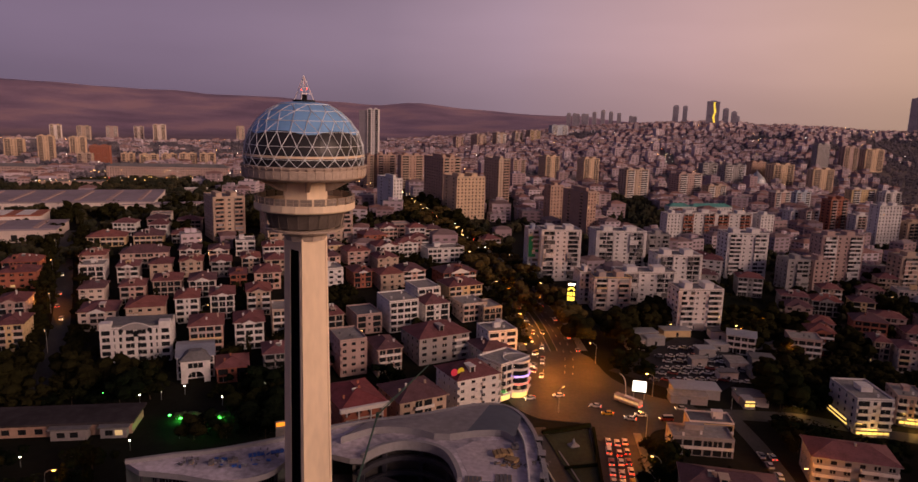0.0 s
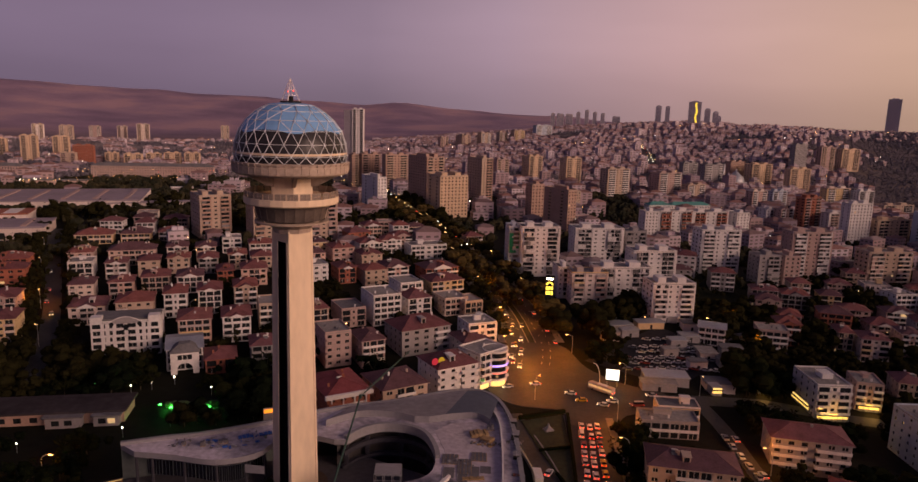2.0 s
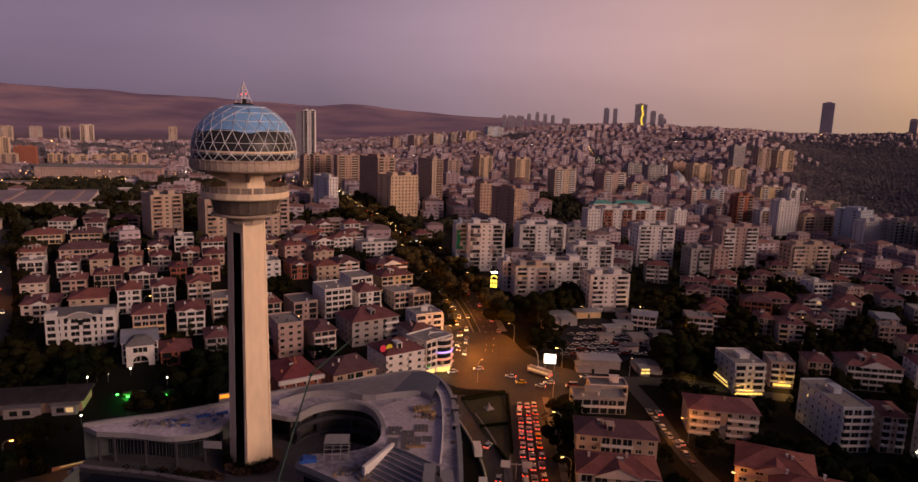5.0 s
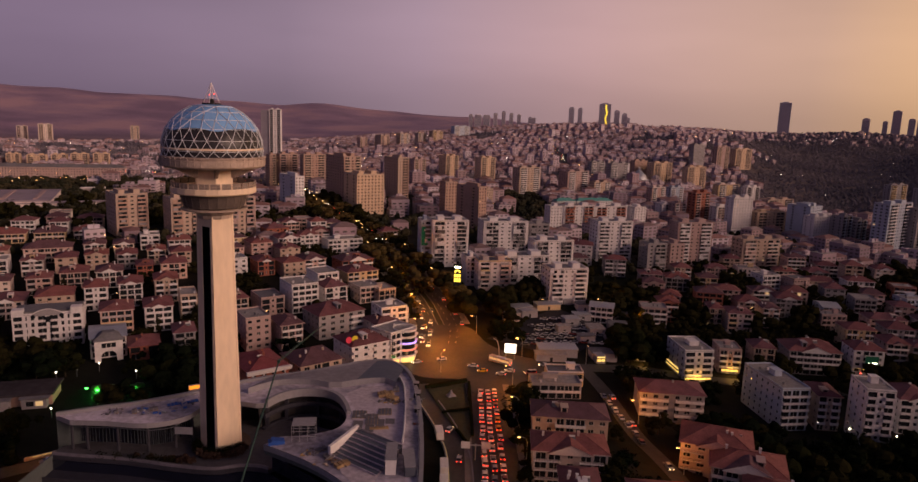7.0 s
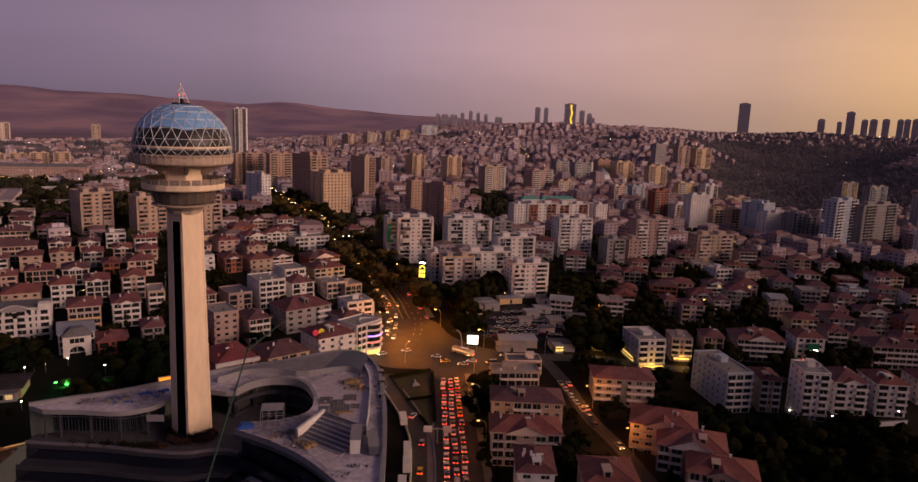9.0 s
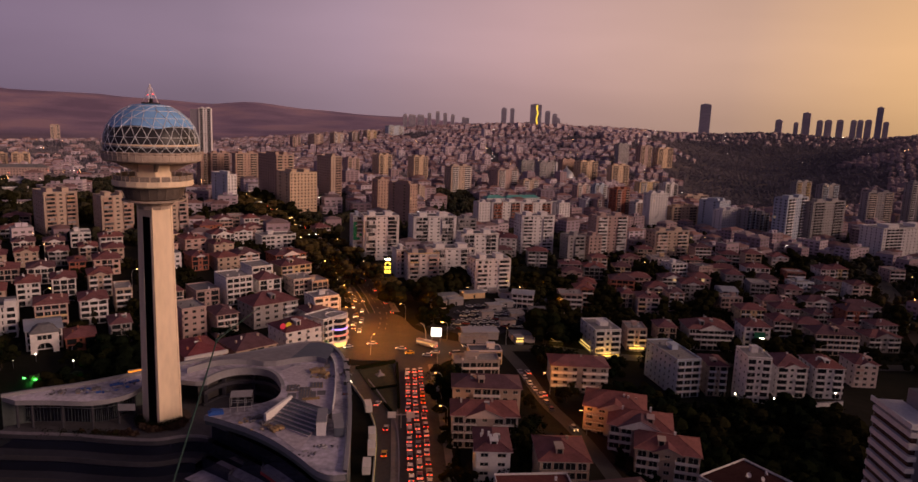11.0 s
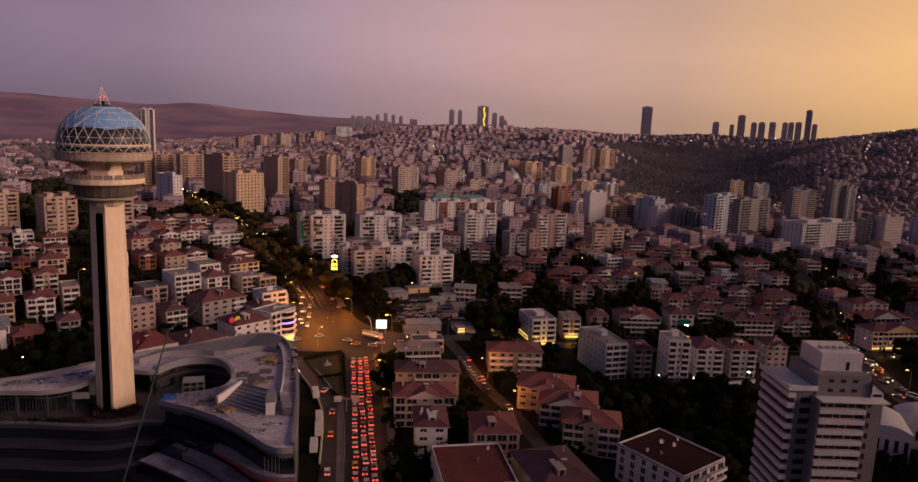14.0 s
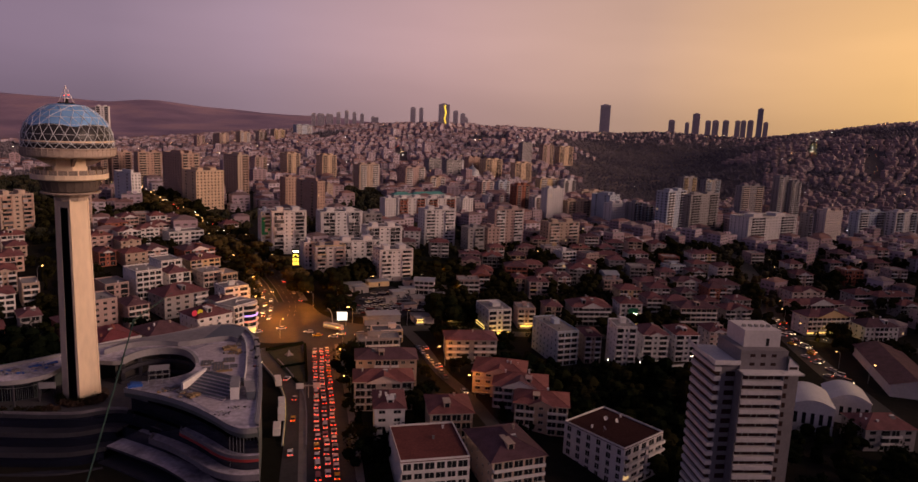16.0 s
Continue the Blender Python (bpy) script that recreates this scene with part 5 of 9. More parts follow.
def shopping_centre():
    base = thing("shopping_centre", 0, 0, 0, 0, "curved unfinished shopping centre with dusty roof decks and stepped terraces", "shopping centre")
    roof = ccw(BACK_EDGE + WING_EDGE[1:] + ATRIUM + COURT)
    part("roof_deck", Shape().prism(roof, 19.5, 21.0, 0, 1), [PALE, DECK], base, "wide dusty roof deck with a pale edge")
    # raised ring of roofing behind the atrium: light felt, then dark membrane
    ring_out = BACK_EDGE[26:50]
    ring_in = smooth_line([(-64.5, 203.5), (-57.0, 211.0), (-47.0, 212.5), (-38.5, 210.5), (-30.0, 214.5), (-23.0, 216.0), (-19.0, 212.5)], 4)
    n = min(len(ring_out), len(ring_in))
    pick = lambda line, k: line[round(k * (len(line) - 1) / (n - 1))]
    cut = n * 2 // 3 - 2
    for name, lo, hi, mat in (("felt_roof", 0, cut, material("pale_roofing_felt", (0.25, 0.23, 0.25), vary=0.2, grain=2.0)), ("membrane_roof", cut, n - 1, LEAD)):
        shape = Shape()
        for k in range(lo, hi):
            a, b, c, e = pick(ring_out, k), pick(ring_out, k + 1), pick(ring_in, k + 1), pick(ring_in, k)
            shape.face([(*a, 21.6), (*b, 21.6), (*c, 23.0), (*e, 23.0)])
            shape.face([(*e, 23.0), (*c, 23.0), (*c, 21.0), (*e, 21.0)], 1)
            shape.face([(*a, 20.9), (*b, 20.9), (*b, 21.6), (*a, 21.6)], 1)
        part(name, shape, [mat, PALE], base)
    # walls below the roof's outer rim
    rim = Shape()
    outer = offset(BACK_EDGE, -0.25)
    for k in range(len(outer) - 1):
        a, b = outer[k], outer[k + 1]
        rim.face([(*a, -2.5), (*b, -2.5), (*b, 19.6), (*a, 19.6)])
    part("outer_wall", rim, CLAD, base, "dark clad outer wall")
    gutter = Shape()
    line, inner = BACK_EDGE, offset(BACK_EDGE, -1.1)
    for k in range(len(line) - 1):
        a, b, c, e = line[k], line[k + 1], inner[k + 1], inner[k]
        gutter.face([(*a, 21.9), (*e, 21.9), (*c, 21.9), (*b, 21.9)])
        gutter.face([(*e, 21.0), (*e, 21.9), (*c, 21.9), (*c, 21.0)][::-1])
        gutter.face([(*a, 21.0), (*b, 21.0), (*b, 21.9), (*a, 21.9)])
    part("roof_parapet", gutter, PALE, base, "pale roof parapet")
    # white inner parapet that divides the walkway from the deck
    wall = smooth_line([(-19.5, 222.0), (-16.6, 213.0), (-15.0, 200.0), (-14.0, 186.0), (-13.6, 174.0)])
    for side, (z0, z1, thick) in enumerate(((21.0, 22.3, 0.4),)):
        poly = ccw(wall + offset(wall, thick)[::-1])
        part("deck_parapet", Shape().prism(poly, z0, z1), WHITE, base, "white curved parapet on the deck")
    pale_deck = ccw(wall + [(-20.0, 148.0), (-27.0, 157.0), (-31.0, 168.0), (-28.5, 181.0), (-29.5, 195.0), (-34.0, 206.5), (-30.0, 212.0), (-23.5, 214.0)])
    part("screed_deck", Shape().prism(pale_deck, 21.004, 21.06), LIGHT_DECK, base, "pale screed on the inner deck")
    # walkway railing along the outer parapet
    rail_line = offset(BACK_EDGE[56:], -1.4)
    rail = Shape()
    for k in range(len(rail_line) - 1):
        rail.beam((*rail_line[k], 22.9), (*rail_line[k + 1], 22.9), 0.06)
        rail.beam((*rail_line[k], 21.0), (*rail_line[k], 22.9), 0.05)
    part("walkway_railing", rail, STEEL, base)

    # atrium: curved gallery bands, set back storey by storey
    for level, (z0, z1, back) in enumerate(((20.9, 22.0, 0.0), (16.0, 17.2, 0.9), (11.8, 12.6, 1.4))):
        band = offset(ATRIUM[18:], -back)
        poly = ccw(band + offset(band, -1.2)[::-1])
        part("atrium_band", Shape().prism(poly, z0, z1), PALE if level == 0 else DIM_EDGE, base, "curved gallery edge, pale above and shaded in colour below")
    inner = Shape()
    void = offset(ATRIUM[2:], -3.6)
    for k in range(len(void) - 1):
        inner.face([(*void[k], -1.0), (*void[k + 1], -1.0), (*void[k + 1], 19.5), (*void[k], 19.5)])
    # The atrium's inner shade is painted: near-black wall, dark lower bands and floors.
    part("atrium_wall", inner, material("shaded_block_wall", (0.05, 0.045, 0.045), vary=0.25, grain=1.5), base)
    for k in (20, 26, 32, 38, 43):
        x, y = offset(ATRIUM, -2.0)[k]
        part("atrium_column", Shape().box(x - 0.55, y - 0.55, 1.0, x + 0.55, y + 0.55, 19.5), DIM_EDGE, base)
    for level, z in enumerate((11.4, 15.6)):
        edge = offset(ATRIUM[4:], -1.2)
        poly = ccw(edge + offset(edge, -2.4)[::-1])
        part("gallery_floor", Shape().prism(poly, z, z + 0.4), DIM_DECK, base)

    # stepped terraces on the tower side
    steps = smooth_line([(-111.8, 178.0), (-104.0, 177.2), (-89.7, 176.1), (-76.0, 173.6), (-65.0, 172.6), (-58.0, 174.8), (-51.5, 174.5), (-44.0, 169.5), (-36.0, 163.0), (-28.0, 156.0), (-20.5, 147.5), (-15.0, 140.5), (-10.5, 137.6), (-6.4, 137.5)], 5)
    tower_side = [p for p in steps if p[0] < -50]
    wing_side = [p for p in steps if p[0] >= -50]
    terrace = ccw(tower_side + [(-45, 181), (-34, 198), (-52, 205), (-66, 204), (-82, 197), (-100, 189), (-111.8, 183)])
    part("tower_terrace", Shape().prism(terrace, 10.6, 11.9, 0, 1), [DIM_EDGE, material("terrace_paving", (0.075, 0.070, 0.080), vary=0.25, grain=1.5)], base, "paved terrace round the tower's foot")
    kerb_line = offset(tower_side, 0.5)
    part("terrace_upstand", Shape().prism(ccw(tower_side + kerb_line[::-1]), 11.9, 12.7), PALE_EDGE, base, "pale terrace upstand")
    end = [(-112.0, 156.0), (-111.6, 156.0), (-111.6, 183.0), (-112.0, 183.0)]
    part("end_wall", Shape().prism(end, -2.5, 11.9), CLAD, base, "dark end wall of the terraces")
    for level in range(4):
        z, forth = 7.6 - 3.9 * level, 5.5 * (level + 1)
        front = offset(tower_side, -forth)
        rear = offset(tower_side, -forth + 8.5)
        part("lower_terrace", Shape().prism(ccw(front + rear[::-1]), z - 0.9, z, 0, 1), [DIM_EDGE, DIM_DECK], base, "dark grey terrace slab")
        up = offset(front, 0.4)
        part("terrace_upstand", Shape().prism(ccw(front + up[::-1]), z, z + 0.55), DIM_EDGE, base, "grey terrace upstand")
        glass = offset(tower_side, -forth + 5.2)
        panel = Shape()
        for k in range(len(glass) - 1):
            panel.face([(*glass[k], z), (*glass[k + 1], z), (*glass[k + 1], z + 3.1), (*glass[k], z + 3.1)])
        part("shop_front", panel, SHOPGLASS, base, "dark shop glazing")
    for level in range(5):
        z, forth = 16.6 - 4.1 * level, 0.6 + 3.2 * level
        begin = int(len(wing_side) * (0.0, 0.36, 0.22, 0.0, 0.0)[level])
        front = offset(wing_side, -forth)[begin:]
        rear = offset(wing_side, 2.0 if begin else 5.0)[begin:]
        if begin:   # rounded blunt end of the balcony
            (fx, fy), (rx, ry) = front[0], rear[0]
            front[0] = (fx + (rx - fx) * 0.35, fy + (ry - fy) * 0.35)
        slab = ccw(front + rear[::-1])
        if level:
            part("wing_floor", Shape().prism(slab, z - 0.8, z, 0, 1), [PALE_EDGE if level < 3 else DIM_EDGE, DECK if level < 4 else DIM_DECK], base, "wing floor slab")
        if level in (1, 2):
            up = offset(front, 0.3)
            part("balcony_wall", Shape().prism(ccw(front + up[::-1]), z, z + 1.0), PALE_EDGE, base, "grey balcony wall")
        if level == 1:
            trim = offset(front, -0.15)
            part("red_trim", Shape().prism(ccw(front + trim[::-1]), z - 0.75, z + 0.05), RED_TRIM, base, "dull red edge trim")
        glass = offset(wing_side, 2.2 - forth * 0.6)
        panel = Shape()
        for k in range(len(glass) - 1):
            panel.face([(*glass[k], z), (*glass[k + 1], z), (*glass[k + 1], z + 4.1), (*glass[k], z + 4.1)])
        part("shop_front", panel, SHOPGLASS, base, "dark shop glazing")
    fascia = Shape()
    lower = offset(WING_EDGE, -0.5)
    for k in range(len(WING_EDGE) - 1):
        a, b = WING_EDGE[k], WING_EDGE[k + 1]
        c, e = lower[k], lower[k + 1]
        fascia.face([(*c, 18.0), (*e, 18.0), (*b, 21.15), (*a, 21.15)][::-1])
    part("wing_fascia", fascia, CLAD, base, "sloping grey-green metal fascia")
    for k in range(9):
        x = -14.5 + k * 0.95
        post = Shape().box(x, 137.4, 8.4, x + 0.12, 137.55, 17.8)
        part("glazing_post", post, STEEL, base)

    # columns and glazing under the west wing
    front = offset(COURT, -0.9)
    for k in (10, 13, 16, 19, 22, 24):
        x, y = front[k]
        part("column", Shape().turned([(0.38, 11.9), (0.38, 19.5)], 12), DIM_EDGE, base).location = (x, y, 0)
    back = offset(COURT[8:], -5.5)
    glass = Shape()
    for k in range(len(back) - 1):
        glass.face([(*back[k], 11.9), (*back[k + 1], 11.9), (*back[k + 1], 19.5), (*back[k], 19.5)])
    part("west_glazing", glass, SHOPGLASS, base, "tall dark glazing under the west wing")
    for k in range(len(back)):
        part("mullion", Shape().box(-0.07, -0.07, 11.9, 0.07, 0.07, 19.5), CLAD, base).location = (back[k][0] + 0.1, back[k][1] - 0.15, 0)
    for (ax, ay), (bx, by) in zip(back, back[1:]):
        for s in (1 / 3, 2 / 3):
            part("mullion", Shape().box(-0.04, -0.04, 11.9, 0.04, 0.04, 19.5), CLAD, base).location = (ax + (bx - ax) * s + 0.1, ay + (by - ay) * s - 0.15, 0)
        part("transom", Shape().beam((ax + 0.1, ay - 0.15, 16.4), (bx + 0.1, by - 0.15, 16.4), 0.07), STEEL, base)
    fascia_sign = Shape().box(-79.0, 182.4, 17.2, -74.0, 182.7, 19.3)
    part("fascia_panel", fascia_sign, PALE, base)


shopping_centre()


def slatted_skylight():
    """Broad stepped skylight on the deck: grey panels rising step by step from a white beam."""
    base = thing("stepped_skylight", -31.3, 165.6, 21.06, -36, "broad stepped skylight of grey panels below a white beam", "skylight")
    a, b = Vector((0, 0)), Vector((-3.35, 12.4))
    for k in range(7):
        lo, hi = a + (b - a) * (k / 7), a + (b - a) * ((k + 1) / 7)
        e0, e1 = 16.0 - 0.35 * k, 16.0 - 0.35 * (k + 1)
        z = 0.35 + 0.30 * k
        part("panel", Shape().face([(lo.x + 0.6, lo.y, z), (e0, lo.y, z), (e1, hi.y, z + 0.06), (hi.x + 0.6, hi.y, z + 0.06)]), LEAD, base)
        part("upstand", Shape().box(lo.x + 0.6, lo.y - 0.16, 0, e0, lo.y, z + 0.12), LIGHT_DECK, base)
    part("upstand", Shape().box(b.x + 0.6, b.y, 0, 13.6, b.y + 0.2, 2.7), PALE, base)
    beam = [(a.x - 0.2, a.y - 0.8), (a.x + 0.7, a.y - 0.8), (b.x + 0.7, b.y + 0.6), (b.x - 0.2, b.y + 0.6)]
    part("side_beam", Shape().prism(beam, 0.0, 3.1), WHITE, base, "white concrete side beam")


slatted_skylight()


def deck_box(name, x, y, z, w, d, h, turn, mat, label, category):
    base = thing(name, x, y, z, turn, label, category)
    part("box", Shape().box(-w / 2, -d / 2, 0, w / 2, d / 2, h), mat, base)
    part("coping", Shape().box(-w / 2 - 0.15, -d / 2 - 0.15, h, w / 2 + 0.15, d / 2 + 0.15, h + 0.2), PALE, base)
    return base


deck_box("stair_house", -15.2, 161.5, 21.06, 2.6, 9.0, 4.0, 3, WHITE, "white concrete stair house on the roof deck", "stair house")
deck_box("plant_box", -10.6, 161.0, 21.0, 2.6, 9.0, 2.6, 8, LEAD, "grey plant enclosure on the roof walkway", "plant enclosure")
deck_box("plant_box", -11.6, 206.0, 21.0, 2.0, 2.6, 1.6, 0, DARK, "dark vent box on the roof walkway", "vent box")
deck_box("plant_box", -10.8, 195.0, 21.0, 1.6, 2.0, 1.2, 0, DARK, "dark vent box on the roof walkway", "vent box")
deck_box("plant_box", -12.4, 214.0, 21.0, 1.6, 1.6, 1.5, 8, DARK, "dark vent box on the roof walkway", "vent box")


def material_stack(x, y, z, turn, w, d, h, mat, label):
    base = thing("material_stack", x, y, z, turn, label, "building material", "stacks on the deck")
    rows = max(2, int(w / 0.9))
    for k in range(rows):
        u = -w / 2 + w * k / rows
        part("pack", Shape().box(u, -d / 2, 0.12, u + w / rows * 0.86, d / 2, h * (0.7 + 0.3 * ((k * 7) % 3) / 2)), mat, base)
    part("pallet", Shape().box(-w / 2, -d / 2, 0, w / 2, d / 2, 0.12), TIMBER, base)


rubble = random.Random(5)


def debris_heap(x, y, z, spread, count, mats, label):
    """Loose boards, blocks and offcuts lying about."""
    base = thing("debris_heap", x, y, z, 0, label, "debris", "debris on the deck")
    for _ in range(count):
        w, d, h = rubble.uniform(0.3, 1.5), rubble.uniform(0.15, 0.6), rubble.uniform(0.08, 0.5)
        ob = part("piece", Shape().box(-w / 2, -d / 2, 0, w / 2, d / 2, h), rubble.choice(mats), base)
        ob.matrix_basis = pose(rubble.gauss(0, spread), rubble.gauss(0, spread * 0.6), 0, 0, rubble.uniform(-6, 6), rubble.uniform(0, 180))


ROOFING = material("roofing_rolls", (0.14, 0.13, 0.14), vary=0.2)
for n, (x, y, turn, w, d, h, mat, label) in enumerate((
        (-21.5, 206.0, 20, 5.0, 3.0, 1.2, TIMBER, "untidy stack of pale timber boards on the deck"),
        (-19.0, 203.0, -30, 3.4, 2.4, 1.0, TIMBER, "untidy stack of pale timber boards on the deck"),
        (-18.6, 210.0, 10, 2.0, 1.6, 1.5, ROOFING, "dark rolls of roofing on a pallet"),
        (-27.6, 191.0, 5, 4.2, 5.0, 0.35, ROOFING, "dark sheets of roofing laid on the deck"),
        (-23.6, 188.0, 5, 3.6, 7.0, 0.35, ROOFING, "dark sheets of roofing laid on the deck"),
        (-20.4, 193.5, 5, 4.0, 4.4, 0.35, ROOFING, "dark sheets of roofing laid on the deck"),
        (-20.8, 182.4, 12, 5.4, 1.2, 0.5, TIMBER, "stack of planks on the deck"),
        (-31.0, 165.5, 40, 4.5, 2.0, 0.9, ROOFING, "mixed building rubble on the deck edge"),
        (-27.5, 161.0, 40, 4.0, 2.0, 1.0, TIMBER, "mixed building timber on the deck edge"),
        (-34.5, 168.5, 35, 3.0, 1.4, 0.7, ROOFING, "mixed building rubble on the deck edge"),
        (-88.0, 189.5, 20, 2.4, 1.2, 1.0, ROOFING, "dark bundles on the west roof"),
        (-92.5, 187.0, 10, 1.2, 1.2, 1.6, ROOFING, "dark bundles on the west roof"),
        (-83.5, 193.5, 30, 4.0, 1.6, 0.6, TARP, "blue wrapped bundles on the west roof"),
        (-79.0, 196.0, 30, 3.4, 1.4, 0.6, TARP, "blue wrapped bundles on the west roof"),
        (-97.5, 186.5, 10, 1.0, 1.0, 1.2, ROOFING, "dark bundles on the west roof"))):
    material_stack(x, y, 21.06 if x > -60 and y < 212 else 21.0, turn, w, d, h, mat, label)


for x, y, spread, count, mats, label in (
        (-19.5, 201.0, 1.7, 26, (TIMBER, TIMBER, ROOFING, PALE), "scattered boards, sheets and offcuts on the roof deck"),
        (-25.5, 190.5, 1.6, 20, (ROOFING, PALE, STEEL), "scattered rolls and blocks on the roof deck"),
        (-20.5, 176.0, 1.5, 12, (TIMBER, ROOFING), "brown boards lying on the roof deck"),
        (-29.5, 161.8, 1.8, 24, (TIMBER, ROOFING, CONCRETE), "builders' rubble along the deck edge"),
        (-36.0, 166.5, 2.0, 16, (ROOFING, PALE, TIMBER), "builders' rubble along the deck edge"),
        (-11.0, 203.0, 1.0, 14, (ROOFING, PALE), "loose blocks on the roof walkway"),
        (-10.6, 186.0, 1.0, 12, (PALE, BRICK, ROOFING), "loose blocks on the roof walkway"),
        (-12.5, 150.5, 1.8, 16, (WHITE, PALE, ROOFING), "pale bags and blocks near the deck's tip"),
        (-17.0, 146.5, 1.4, 10, (PALE, ROOFING), "pale bags and blocks near the deck's tip"),
        (-90.0, 189.0, 3.0, 22, (ROOFING, STEEL, TARP), "dark bundles scattered over the west roof"),
        (-80.0, 195.0, 3.0, 20, (TARP, ROOFING, PALE), "wrapped bundles scattered over the west roof"),
        (-98.0, 187.0, 2.4, 12, (ROOFING, PALE), "small boxes scattered over the west roof")):
    debris_heap(x, y, 21.08, spread, count, mats, label)
for x, y, w, d in ((-27.1, 184.4, 2.6, 5.0), (-23.6, 183.6, 2.4, 7.0), (-20.9, 185.4, 2.4, 6.0), (-18.2, 187.3, 2.6, 3.4)):
    pad = thing("membrane_sheet", x, y, 21.07, 4, "dark grey roofing sheet laid on the deck", "roofing sheet", "sheets on the deck")
    part("sheet", Shape().box(-w / 2, -d / 2, 0, w / 2, d / 2, 0.1), ROOFING, pad)
    part("edge_batten", Shape().box(-w / 2 - 0.12, -d / 2, 0, -w / 2, d / 2, 0.16), PALE, pad)


def scaffold(x, y, z, turn):
    base = thing("scaffold", x, y, z, turn, "light steel scaffold with a pale sheet roof", "scaffold")
    w, d, h = 6.2, 5.0, 4.6
    for i in range(4):
        for j in range(2):
            part("standard", Shape().beam((-w / 2 + w * i / 3, -d / 2 + d * j, 0), (-w / 2 + w * i / 3, -d / 2 + d * j, h), 0.08), STEEL, base)
    for j in range(2):
        for z1 in (1.5, 3.0, h):
            part("ledger", Shape().beam((-w / 2, -d / 2 + d * j, z1), (w / 2, -d / 2 + d * j, z1), 0.07), STEEL, base)
    part("sheet", Shape().box(-w / 2, -d / 2, h + 0.05, w / 2, d / 2, h + 0.12), PALE, base)


scaffold(-40.5, 175.5, 21.0, 8)
tarp = thing("tarpaulin", -47.0, 171.6, 21.0, 20, "crumpled blue tarpaulin over building material", "tarpaulin")
heap = Shape()
for k in range(5):
    heap.box(-2.2 + 0.8 * k, -1.2 + 0.1 * (k % 2), 0, -1.2 + 0.8 * k, 1.1, 0.9 + 0.35 * ((k * 3) % 4) / 2)
part("cover", heap, TARP, tarp)


def lattice_boom():
    """A slender green crane boom that leans over the building from the yard below, with a folded tip."""
    base = thing("crane_boom", -54.8, 134.6, 0.0, 0, "slim dark green crane boom leaning over the building", "crane")
    green = material("crane_green", (0.03, 0.065, 0.055), rough=0.5, vary=0.2)
    foot, head, tip = Vector((0, 0, -3)), Vector((5.0, 50.4, 39.0)), Vector((11.8, 80.4, 41.0))
    for name, a, b, r0, r1 in (("mast", foot, head, 0.30, 0.22), ("jib", head, tip, 0.20, 0.12)):
        part(name, Shape().beam(a, b, r0, r2=r1, sides=6), green, base)
    part("head_block", Shape().box(head.x - 0.35, head.y - 0.35, head.z - 0.4, head.x + 0.35, head.y + 0.35, head.z + 0.5), green, base)
    part("stay", Shape().beam(head + Vector((0, 0, 0.7)), tip, 0.06), green, base)
    part("carrier", Shape().box(-1.4, -4.0, -4.5, 1.4, 4.0, -2.2), green, base)


lattice_boom()


def planter_bush(x, y, z, size, n):
    """A small leafy bush in the planting bed."""
    base = thing("planter_shrub", x, y, z, 0, "small dark bush in the planting bed at the tower's foot", "bush", "bushes round the tower")
    rnd = random.Random(n)
    shape = Shape()
    for k in range(70):
        p = Vector((rnd.gauss(0, 0.38), rnd.gauss(0, 0.38), abs(rnd.gauss(0.45, 0.3)))) * size
        a, b = (Vector((rnd.uniform(-1, 1), rnd.uniform(-1, 1), rnd.uniform(-1, 1))) * 0.28 * size for _ in range(2))
        shape.face([p, p + a, p + b])
    part("foliage", shape, LEAF, base)


for n in range(26):
    a = radians(-170 + 150 * n / 25)
    planter_bush(TOWER_X + 6.8 * math.cos(a), TOWER_Y + 6.8 * math.sin(a), 12.4, 1.7, n)
for n, x in enumerate((-93, -88, -82, -80, -77, -84, -98)):
    planter_bush(x, 177.5 + (x + 98) * -0.07, 11.9, 1.9, 50 + n)


# ---- roads ----
def strip(name, line, width, lift, mat, label, category="road", thick=0.0, kind="structure", side=0.0):
    """A ribbon draped over the ground along a plan line."""
    line = smooth_line(line, 8)
    left, right = offset(line, side + width / 2), offset(line, side - width / 2)
    shape = Shape()
    parts = max(1, round(width / 8))
    for k in range(len(line) - 1):
        for j in range(parts):
            quad = []
            for i, s in ((k, j), (k, j + 1), (k + 1, j + 1), (k + 1, j)):
                t = s / parts
                x, y = (right[i][0] + (left[i][0] - right[i][0]) * t, right[i][1] + (left[i][1] - right[i][1]) * t)
                quad.append((x, y, terrain(x, y) + lift))
            shape.face(quad[::-1])
        if thick:
            for edge, flip in ((left, 1), (right, -1)):
                a, b = edge[k], edge[k + 1]
                za, zb = terrain(*a) + lift, terrain(*b) + lift
                quad = [(*a, za - thick), (*b, zb - thick), (*b, zb), (*a, za)]
                shape.face(quad[::flip])
    ob = shape.link(name, mat)
    return tagged(ob, label, category, kind=kind)


